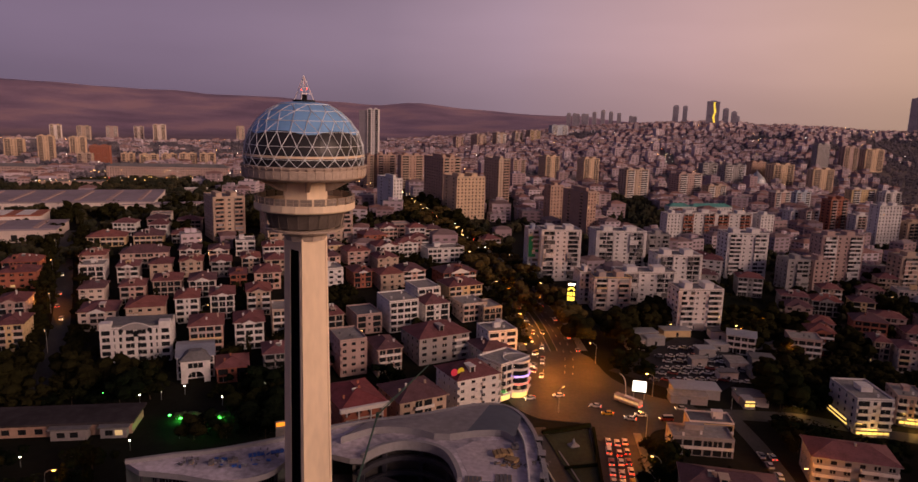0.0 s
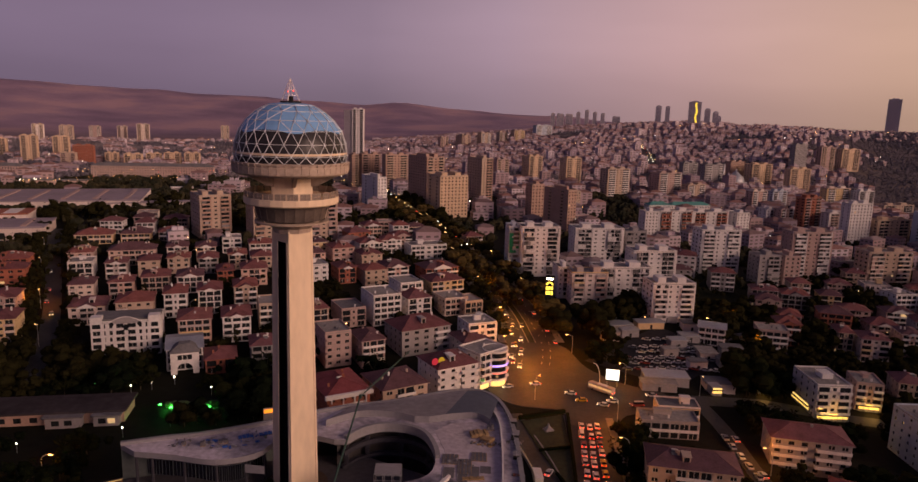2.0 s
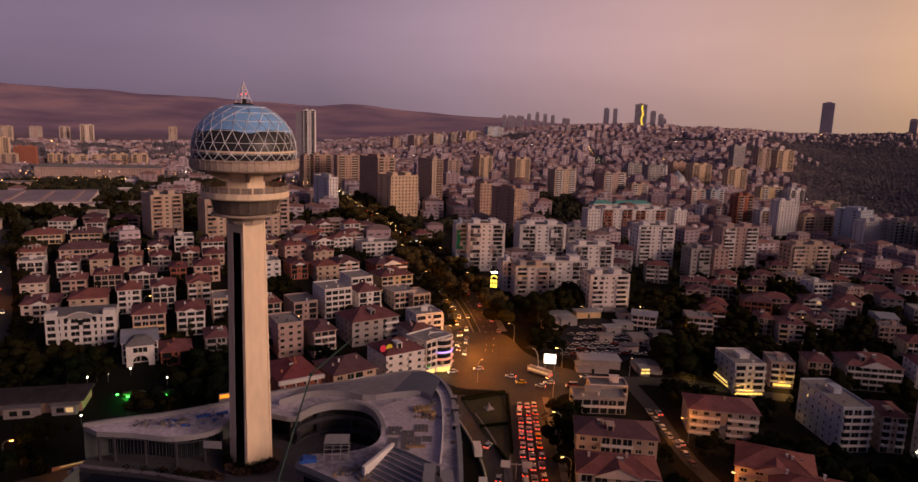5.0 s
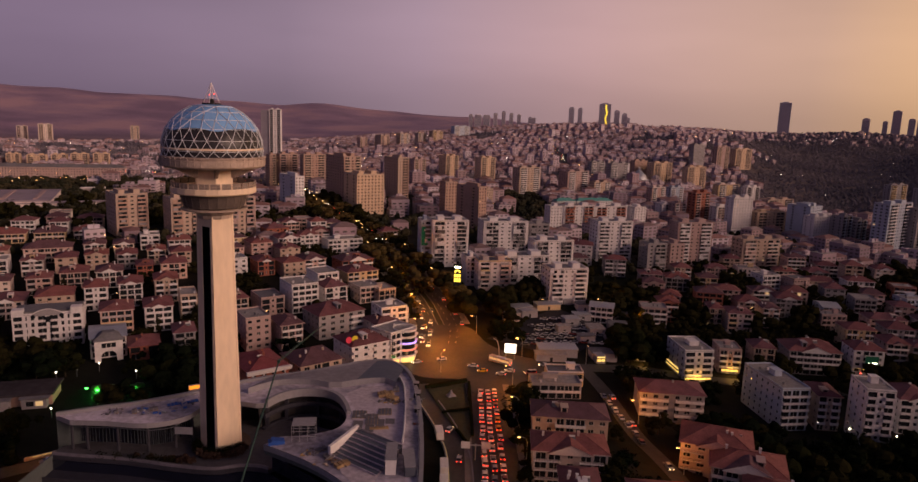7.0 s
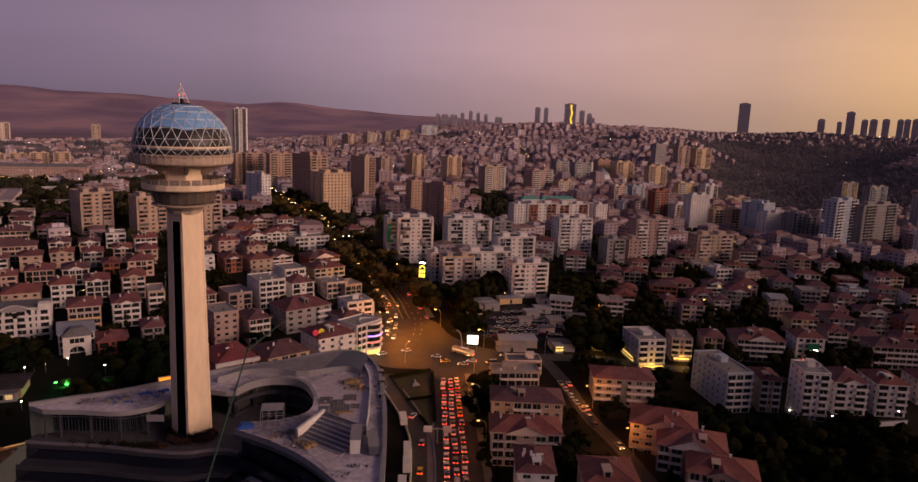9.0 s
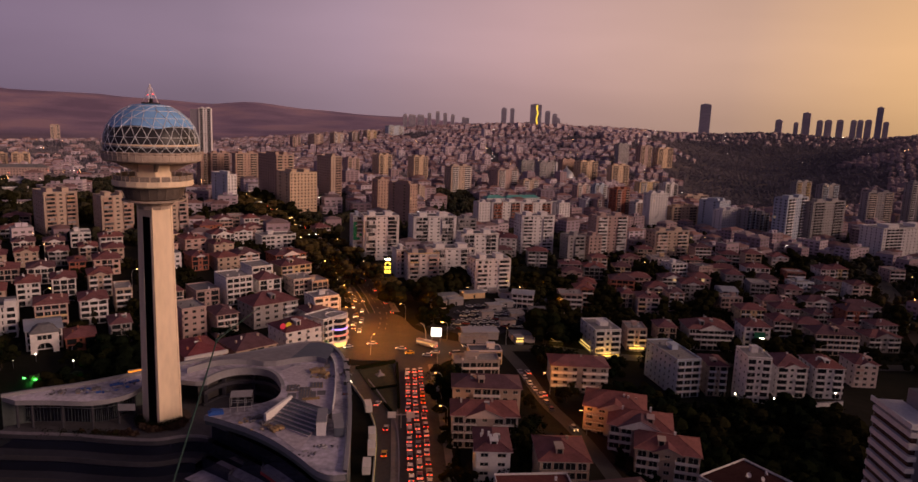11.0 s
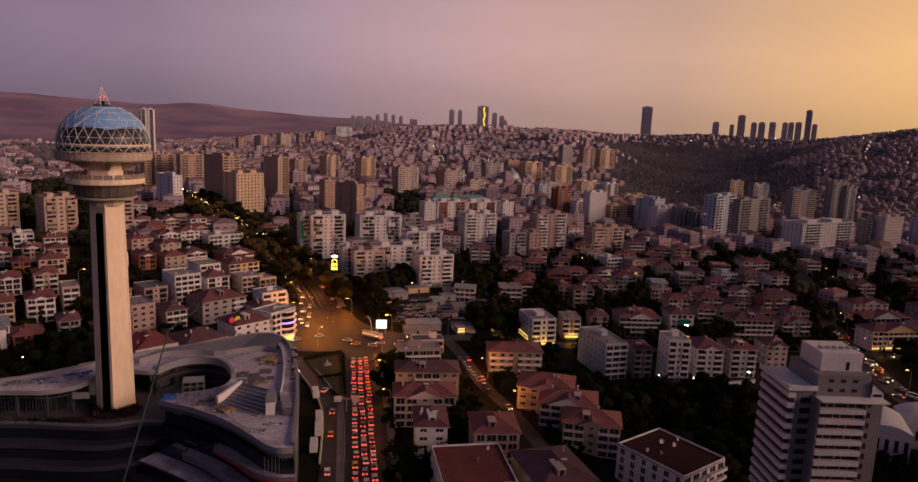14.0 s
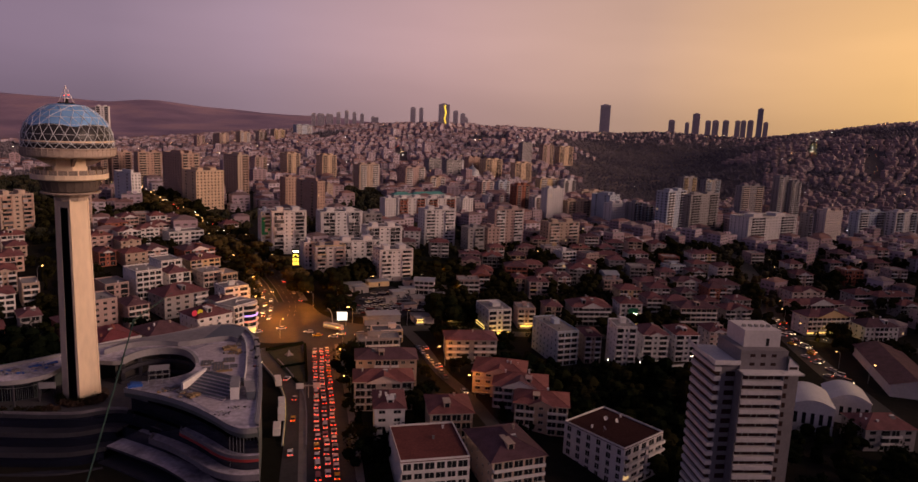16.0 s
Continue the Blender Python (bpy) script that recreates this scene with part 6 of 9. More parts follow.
BOULEVARD = [(-8, 318), (-8, 350), (-17, 390), (-33, 435), (-54, 484), (-79, 540), (-106, 592), (-133, 645), (-153, 692), (-180, 748), (-228, 812), (-300, 880)]
QUEUE = [(14, 20), (14.5, 100), (14.5, 180), (14.0, 230), (12.5, 270), (6, 300), (-6, 330)]
RAMP = [(-14, 268), (-9.5, 250), (-3.5, 232), (1.5, 212), (3.0, 193), (3.0, 165), (2.0, 120), (2.0, 60)]
EAST = [(5, 296), (34, 291), (52, 293), (70, 298), (95, 308), (130, 311), (170, 304), (230, 300), (290, 298)]
SIDE = [(58, 292), (62, 270), (64, 246), (66, 228), (70, 213), (73, 198), (76, 170), (78, 120)]
WEST = [(-345, 470), (-318, 431), (-297, 402), (-276, 374), (-254, 344), (-232, 312), (-215, 284), (-200, 258)]
FAR_EAST = [(400, 510), (388, 486), (366, 438), (345, 392), (313, 335), (293, 294), (275, 245), (265, 213), (250, 160), (235, 90)]
LINES = {"boulevard": (BOULEVARD, 25), "queue": (QUEUE, 15), "ramp": (RAMP, 8), "east": (EAST, 9), "side": (SIDE, 7), "west": (WEST, 7), "far_east": (FAR_EAST, 14)}
strip("road", BOULEVARD, 25, 0.10, ASPHALT, "wide asphalt boulevard with a planted median")
strip("road", QUEUE, 15, 0.12, ASPHALT, "asphalt avenue filled with queuing cars")
strip("road", RAMP, 7.2, 0.14, ASPHALT, "curving asphalt slip road beside the shopping centre")
strip("road", EAST, 9, 0.16, ASPHALT, "asphalt street leading off the junction")
strip("road", SIDE, 6.5, 0.18, ASPHALT, "narrow asphalt street between houses")
strip("road", WEST, 8, 0.10, ASPHALT, "straight residential street lined with trees")
strip("road", FAR_EAST, 13, 0.10, ASPHALT, "busy asphalt street with evening traffic")
strip("road", [(293, 294), (330, 275), (380, 250), (450, 230)], 10, 0.13, ASPHALT, "asphalt street branching off")
strip("car_park", [(34, 318), (52, 344), (74, 372)], 44, 0.08, material("worn_car_park", (0.020, 0.020, 0.026), rough=0.8, vary=0.3, grain=1.5), "worn grey car park between low sheds", "car park")
plaza = ccw(smooth_line([(-25, 289), (-26, 312), (-20, 345), (-4, 352), (8, 346), (16, 322), (30, 306), (46, 298), (46, 284), (28, 274), (22.5, 262), (7, 262), (4, 274), (-14, 276)], 4, True))
tagged(Shape().prism(plaza, -0.9, 0.22).link("road", ASPHALT), "broad asphalt junction under orange street light", "road", kind="structure")
for side, width in ((14.2, 3.4), (-14.2, 3.4)):
    strip("pavement", BOULEVARD[1:], width, 0.26, PAVING, "raised pavement slabs beside the boulevard", "pavement", 0.3, side=side)
strip("pavement", QUEUE[:5], 2.6, 0.28, PAVING, "raised pavement beside the avenue", "pavement", 0.3, side=8.8)
strip("pavement", QUEUE[:5], 2.6, 0.28, PAVING, "raised pavement beside the avenue", "pavement", 0.3, side=-8.8)
strip("median", BOULEVARD[1:], 3.2, 0.30, GRASS, "planted median strip with stone kerbs", "median", 0.3)
for side in (2.6, -2.6):
    strip("kerb", BOULEVARD[1:], 0.3, 0.34, KERB, "pale kerb stones", "kerb", 0.3, side=side * 0.64)
strip("kerb", RAMP[:6], 0.5, 0.95, PALE, "pale concrete wall beside the slip road", "wall", 1.2, side=-3.9)
strip("kerb", RAMP[1:6], 0.4, 0.6, PALE, "pale concrete wall beside the slip road", "wall", 0.8, side=3.9)

MARK = material("road_paint", (0.55, 0.52, 0.46), vary=0.25, grain=0.6)


def dashes(line, side, gap, length, count, group):
    pts = offset(smooth_line(line, 12), side)
    walked, n = 0.0, 0
    for a, b in zip(pts, pts[1:]):
        step = math.hypot(b[0] - a[0], b[1] - a[1])
        walked += step
        if walked > gap and n < count:
            walked = 0.0
            turn = math.degrees(math.atan2(b[1] - a[1], b[0] - a[0]))
            ob = Shape().box(-length / 2, -0.09, 0, length / 2, 0.09, 0.03).link("lane_mark", MARK)
            ob.matrix_basis = pose(a[0], a[1], max(terrain(*a) + 0.16, 0.235 if 262 < a[1] < 350 and a[0] > -26 else -99), 0, 0, turn)
            tagged(ob, "worn white lane dash on asphalt", "lane mark", group, "structure")
            n += 1


for side in (4.5, 8.0, -4.5, -8.0):
    dashes(BOULEVARD, side, 7, 3.0, 30, "boulevard lane marks")

# garden by the junction: hedged plots of grass
garden = ccw([(-10.5, 262), (4.5, 270), (6.4, 244), (6.6, 222), (5.0, 214), (1.8, 226), (-4.5, 243)])
tagged(Shape().prism(garden, -0.3, 0.45).link("lawn", GRASS), "small triangular lawn by the junction", "lawn", kind="structure")


def hedge(a, b, high, wide):
    dx, dy = b[0] - a[0], b[1] - a[1]
    length = math.hypot(dx, dy)
    base = thing("hedge", (a[0] + b[0]) / 2, (a[1] + b[1]) / 2, 0.4, math.degrees(math.atan2(dy, dx)), "clipped dark green hedge round the lawn", "hedge", "hedges of the garden")
    rnd = random.Random(int(length * 10))
    shape = Shape().box(-length / 2, -wide / 2 * 0.8, 0, length / 2, wide / 2 * 0.8, high * 0.85)
    for _ in range(int(length * 16)):
        p = Vector((rnd.uniform(-length / 2, length / 2), rnd.uniform(-wide / 2, wide / 2), rnd.uniform(0.1, high)))
        u, v = (Vector((rnd.uniform(-1, 1), rnd.uniform(-1, 1), rnd.uniform(-1, 1))) * 0.35 for _ in range(2))
        shape.face([p, p + u, p + v])
    part("foliage", shape, LEAF, base)


hedge((-11.5, 263), (5.2, 272), 1.4, 1.6)
hedge((6.2, 270), (7.0, 222), 1.2, 1.2)
hedge((-4.0, 240), (6.4, 244), 1.0, 1.0)
hedge((1.5, 226), (5.8, 214), 1.0, 1.0)
fountain = thing("monument", -1.0, 256.0, 0.45, 30, "low pale stone monument on the lawn", "monument")
part("plinth", Shape().box(-1.6, -1.3, 0, 1.6, 1.3, 0.5).box(-1.1, -0.9, 0.5, 1.1, 0.9, 0.9), PALE, fountain)
part("stone", Shape().turned([(0.9, 0.9), (0.5, 1.6), (0.15, 2.6), (0.0, 2.7)], 8), PALE, fountain)


# ---- street lamps ----
def street_lamp(x, y, turn, amber=True, high=9.5, group="street lamps"):
    base = thing("street_lamp", x, y, terrain(x, y) + 0.1, turn, "curved steel street lamp with a glowing head", "street lamp", group)
    part("pole", Shape().beam((0, 0, 0), (0, 0, high - 2.0), 0.11, sides=8, r2=0.08), STEEL, base)
    arm = Shape()
    last = Vector((0, 0, high - 2.0))
    for k in range(1, 6):
        a = math.pi / 2 * k / 5
        p = Vector((2.4 * (1 - math.cos(a)), 0, high - 2.0 + 2.0 * math.sin(a)))
        arm.beam(last, p, 0.07, sides=6)
        last = p
    part("arm", arm, STEEL, base)
    head = part("head", Shape().box(2.2, -0.22, high - 0.1, 3.3, 0.22, high + 0.1), STEEL, base)
    part("bulb", Shape().box(2.3, -0.2, high - 0.24, 3.2, 0.2, high - 0.11), AMBER_LIGHT if amber else WHITE_LIGHT, head, "glowing lamp glass")
    return base


def glow(x, y, z, watts, colour=(1.0, 0.28, 0.02), size=0.4):
    ob = new("lamp_light", bpy.data.lights.new("lamp_light", "POINT"))
    ob.data.energy, ob.data.color, ob.data.shadow_soft_size = watts, colour, size
    ob.location = (x, y, z)


for n, (x, y, turn) in enumerate(((-23.5, 330, 0), (10.5, 338, 180), (-28, 372, 10), (2, 375, 190), (-44, 418, 20), (-14, 425, 200), (-66, 470, 25), (-36, 482, 205), (-90, 528, 25), (-60, 540, 205), (-124, 610, 25), (-92, 622, 205), (-27, 300, -10), (31, 305, 190), (24, 268, 180), (24, 236, 180), (24, 204, 180), (-6, 282, 60))):
    street_lamp(x, y, turn)
for n, (x, y, turn) in enumerate(((69, 240, 180), (75, 205, 180), (-250, 330, 140), (-282, 373, 140), (-222, 292, 140), (-306, 407, 140), (352, 392, 180), (322, 338, 180), (300, 290, 180), (282, 240, 180), (60, 300, 270), (120, 318, 270), (45, 372, 0), (84, 384, 180), (36, 390, 90), (75, 390, 90), (189, 470, 0), (303, 474, 0), (389, 442, 180), (378, 420, 180), (262, 438, 0), (311, 321, 180), (281, 219, 0), (176, 395, 90), (-140, 360, 30), (-172, 330, 30), (-208, 400, 30), (-95, 320, 30))):
    street_lamp(x, y, turn)
for x, y, z, watts in ((-9.0, 322, 9, 5200), (7.5, 338, 9, 4200), (-20, 374, 9.5, 3600), (-1, 377, 9.5, 4200), (-40, 420, 12, 4200), (-17, 424, 12, 3600), (-62, 473, 16, 3600), (-86, 530, 18, 3600), (-121, 612, 18, 3600), (-4.0, 300, 10, 2600), (28, 304, 9, 2400), (20.5, 262, 9, 2600), (65.5, 242, 8, 2200), (70, 207, 6, 800), (20.5, 236, 9, 500), (20.5, 204, 9, 500), (20.5, 172, 9, 500), (-253, 331, 16, 1800), (-285, 374, 19, 1800), (343, 393, 3.5, 420), (316, 341, 3.5, 300), (283, 262, 5, 450), (45, 371, 8, 90), (84, 384, 7, 300), (103, 371, 5, 800), (99, 402, 8, 350)):
    glow(x, y, z, watts * 1.9)


# ---- cars ----
CAR_PAINT = material("car_paint", (0.3, 0.3, 0.3), rough=0.3, vary=0.04, bump=0.0, spec=0.6, tints=[(0.62, 0.62, 0.61), (0.50, 0.50, 0.52), (0.70, 0.70, 0.70), (0.30, 0.31, 0.33), (0.72, 0.71, 0.69), (0.25, 0.03, 0.03), (0.12, 0.13, 0.16), (0.74, 0.74, 0.74)])
TAXI_PAINT = material("taxi_paint", (0.62, 0.36, 0.02), rough=0.35, vary=0.05, bump=0.0)
TYRE = material("tyre", (0.02, 0.02, 0.02), rough=0.8, bump=0.0)
TAIL = material("tail_light", (0.4, 0.02, 0.02), emit=(1.0, 0.035, 0.015), power=6.0, bump=0.0)
SHOP_DULL = material("unlit_tail_light", (0.20, 0.02, 0.02), rough=0.3, bump=0.0)
BEAM = material("head_light", (0.8, 0.8, 0.7), emit=(1.0, 0.74, 0.38), power=9.0, bump=0.0)


def build_car(paint, name="car", label="", long=4.3, van=False, lit=True):
    base = thing(name, 0, 0, 0, 0, label, "car", "cars in the street")
    h = 0.62 if not van else 0.9
    half = 0.86
    profile = [(-long / 2, 0.35), (-long / 2 + 0.05, 0.3), (long / 2 - 0.05, 0.3), (long / 2, 0.42), (long / 2 - 0.08, h + 0.12), (long / 2 - 1.0, h + 0.3), (-long / 2 + 0.55, h + 0.34), (-long / 2, h + 0.22)]
    body = Shape()
    for s in (-1, 1):
        pts = [(s * half, y, z) for y, z in profile]
        body.face(pts if s < 0 else pts[::-1])
    for i in range(len(profile)):
        (y0, z0), (y1, z1) = profile[i], profile[(i + 1) % len(profile)]
        body.face([(half, y0, z0), (half, y1, z1), (-half, y1, z1), (-half, y0, z0)])
    part("body", body, paint, base)
    top = 1.45 if not van else 2.1
    cab = [(-long / 2 + 0.35, h + 0.3), (long / 2 - 1.05, h + 0.3), (long / 2 - 1.75, top - 0.03), (-long / 2 + 0.85, top - 0.03)] if not van else [(-long / 2 + 0.05, h + 0.2), (long / 2 - 0.9, h + 0.3), (long / 2 - 1.4, top - 0.03), (-long / 2 + 0.1, top - 0.03)]
    glass = Shape()
    low, high = half - 0.05, half - 0.16
    for s in (-1, 1):
        pts = [(s * (low if i < 2 else high), y, z) for i, (y, z) in enumerate(cab)]
        glass.face(pts if s < 0 else pts[::-1])
    for i in (1, 3):
        (y0, z0), (y1, z1) = cab[i], cab[(i + 1) % 4]
        w0, w1 = (low, high) if i == 1 else (high, low)
        glass.face([(w0, y0, z0), (w1, y1, z1), (-w1, y1, z1), (-w0, y0, z0)])
    part("window", glass, GLASS, base)
    part("roof", Shape().box(-high, cab[3][0], top - 0.05, high, cab[2][0], top), paint, base)
    for x in (-half + 0.05, half - 0.05):
        for y in (-long / 2 + 0.8, long / 2 - 0.85):
            wheel = Shape().beam((-0.11, 0, 0), (0.11, 0, 0), 0.33, sides=10)
            part("wheel", wheel, TYRE, base).location = (x, y, 0.33)
        side = 1 if x > 0 else -1
        if not lit:
            continue
        part("tail_light", Shape().box(-0.17, -0.05, -0.11, 0.17, 0.0, 0.11), TAIL if lit else SHOP_DULL, base).location = (side * (half - 0.2), -long / 2 - 0.01, h + 0.08)
        part("head_light", Shape().box(-0.17, 0.0, -0.09, 0.17, 0.05, 0.09), BEAM if lit else FRAME, base).location = (side * (half - 0.22), long / 2 - 0.02, h - 0.02)
    return base


def car_z(x, y):
    return 0.24 if 262 < y < 350 and -26 < x < 46 else terrain(x, y) + 0.2


rnd = random.Random(5)
white_car = build_car(CAR_PAINT, label="small saloon car queuing with glowing tail lights")
taxi = build_car(TAXI_PAINT, "taxi", "yellow taxi with glowing lights")
van = build_car(CAR_PAINT, "van", "delivery van with glowing tail lights", 5.0, True)
parked = build_car(CAR_PAINT, "parked_car", "parked saloon car with its lights off", lit=False)
placed = {"car": False, "taxi": False, "van": False, "parked": False}


def put_car(kind, x, y, turn):
    proto = {"car": white_car, "taxi": taxi, "van": van, "parked": parked}[kind]
    m = pose(x, y, car_z(x, y), 0, 0, turn)
    if not placed[kind]:
        placed[kind] = True
        proto.matrix_basis = m
    else:
        copy_thing(proto, m)


# the queue, three abreast, tails to the south
for lane, x in enumerate((10.6, 13.5, 16.4)):
    y = 263.0 - rnd.uniform(0, 3)
    while y > 142:
        kind = rnd.choices(("car", "taxi", "van"), (8, 1.2, 1))[0]
        put_car(kind, x + rnd.uniform(-0.25, 0.25), y, rnd.uniform(-2, 2))
        y -= rnd.uniform(5.6, 7.4)
# oncoming and crossing traffic at the junction and up the boulevard
for kind, x, y, turn in (("car", -16, 322, 175), ("car", -13, 333, 178), ("taxi", -16, 345, 180), ("car", -19, 360, 186), ("car", -14, 372, 188), ("car", -22, 384, 192), ("car", -26, 402, 196), ("car", -35, 420, 200), ("car", -30, 428, 200), ("car", -46, 452, 202), ("taxi", -54, 474, 203), ("car", -66, 500, 204), ("car", -80, 532, 202), ("car", -96, 570, 200), ("car", -1, 368, 8), ("car", 3, 352, 5), ("car", -8, 392, 14), ("car", -16, 412, 18), ("car", -26, 440, 20), ("car", -42, 478, 22), ("car", -60, 520, 22), ("car", -84, 580, 22),
                         ("car", -6, 297, 100), ("car", 8, 290, 80), ("taxi", 12, 284, 95), ("car", 24, 285, 85), ("van", 33, 283, 100), ("car", 20, 281, 75), ("car", -17, 292, 120), ("car", 2.5, 205, -5), ("taxi", 2.2, 186, -2), ("car", -1, 226, -20), ("car", 1.8, 160, 0), ("car", 40, 294, 95), ("car", 66, 238, 10), ("car", 71, 208, 190), ("car", 64, 262, 5),
                         ("car", -252, 337, 35), ("car", -262, 352, 35), ("car", -279, 376, 215), ("car", -297, 401, 35), ("car", -240, 324, 215), ("car", 348, 398, 205), ("car", 330, 366, 25), ("car", 308, 326, 205), ("car", 300, 308, 25), ("car", 296, 298, 205), ("car", 291, 285, 25), ("car", 287, 273, 205), ("taxi", 283, 262, 25), ("car", 279, 250, 205), ("car", 275, 238, 25), ("car", 271, 226, 205), ("car", 312, 284, 120), ("car", 325, 278, 300)):
    put_car(kind, x, y, turn)
for k in range(13):
    y = 318 + k * 8.6 + rnd.uniform(-2, 2)
    put_car(rnd.choice(("car", "car", "car", "taxi")), -13.0 - 4.0 * (k % 2) - 0.26 * max(0, y - 350), y, 178 + 0.12 * max(0, y - 340))
for k in range(26):
    t = rnd.random()
    n = rnd.randrange(3, 7)
    (ax, ay), (bx, by) = FAR_EAST[n], FAR_EAST[n + 1]
    put_car(rnd.choice(("car", "car", "taxi", "van")), ax + (bx - ax) * t + rnd.choice((-3.6, -1.4, 1.4, 3.6)), ay + (by - ay) * t, rnd.choice((25, 205)))
# parked rows in the car park east of the boulevard
for row, (x0, y0, step, turn, count) in enumerate(((34, 322, 5.0, 75, 9), (36, 336, 5.0, 75, 9), (40, 352, 5.2, 75, 8), (48, 364, 5.2, 70, 6), (33, 329, 5.0, 75, 7), (38, 345, 5.0, 75, 7))):
    for k in range(count):
        if rnd.random() < 0.9:
            put_car("parked", x0 + k * step, y0 + k * 1.4, turn + rnd.uniform(-3, 3))
for k in range(7):
    put_car("parked", 60.6 + rnd.uniform(-0.3, 0.3) + k * 0.9, 262 - k * 6.4, 4)


def lorry(x, y, turn):
    base = thing("box_lorry", x, y, car_z(x, y), turn, "white box lorry parked beside the slip road", "lorry", "parked lorries")
    part("box_body", Shape().box(-1.25, -4.2, 0.9, 1.25, 1.9, 3.5), WHITE, base)
    part("cab", Shape().box(-1.15, 2.0, 0.5, 1.15, 3.9, 2.5), WHITE, base)
    part("windscreen", Shape().box(-1.0, 3.9, 1.5, 1.0, 3.94, 2.3), GLASS, base)
    part("chassis", Shape().box(-1.0, -4.1, 0.5, 1.0, 2.0, 0.85), DARK, base)
    for sx in (-1.0, 1.0):
        for sy in (-2.8, 2.8):
            part("wheel", Shape().beam((-0.15, 0, 0), (0.15, 0, 0), 0.5, sides=10), TYRE, base).location = (sx, sy, 0.5)


lorry(-4.6, 221, 8)
lorry(-2.2, 198, 3)
lorry(-2.0, 188, 2)
lorry(-3.0, 176, 0)


def gantry(x, y):
    base = thing("sign_gantry", x, y, terrain(x, y), 0, "steel gantry with two blank pale traffic signs", "traffic sign")
    part("post", Shape().beam((0, 0, 0), (0, 0, 5.6), 0.18, sides=8), STEEL, base)
    part("crossbeam", Shape().box(-3.2, -0.15, 5.0, 3.2, 0.15, 5.3), STEEL, base)
    for px in (-3.3, 3.3):
        panel = part("sign_panel", Shape().box(px - 1.4, -0.3, 4.1, px + 1.4, -0.2, 6.3), WHITE, base)
        part("rim", Shape().box(px - 1.5, -0.2, 4.0, px + 1.5, -0.15, 6.4), STEEL, panel)


gantry(7.7, 206)


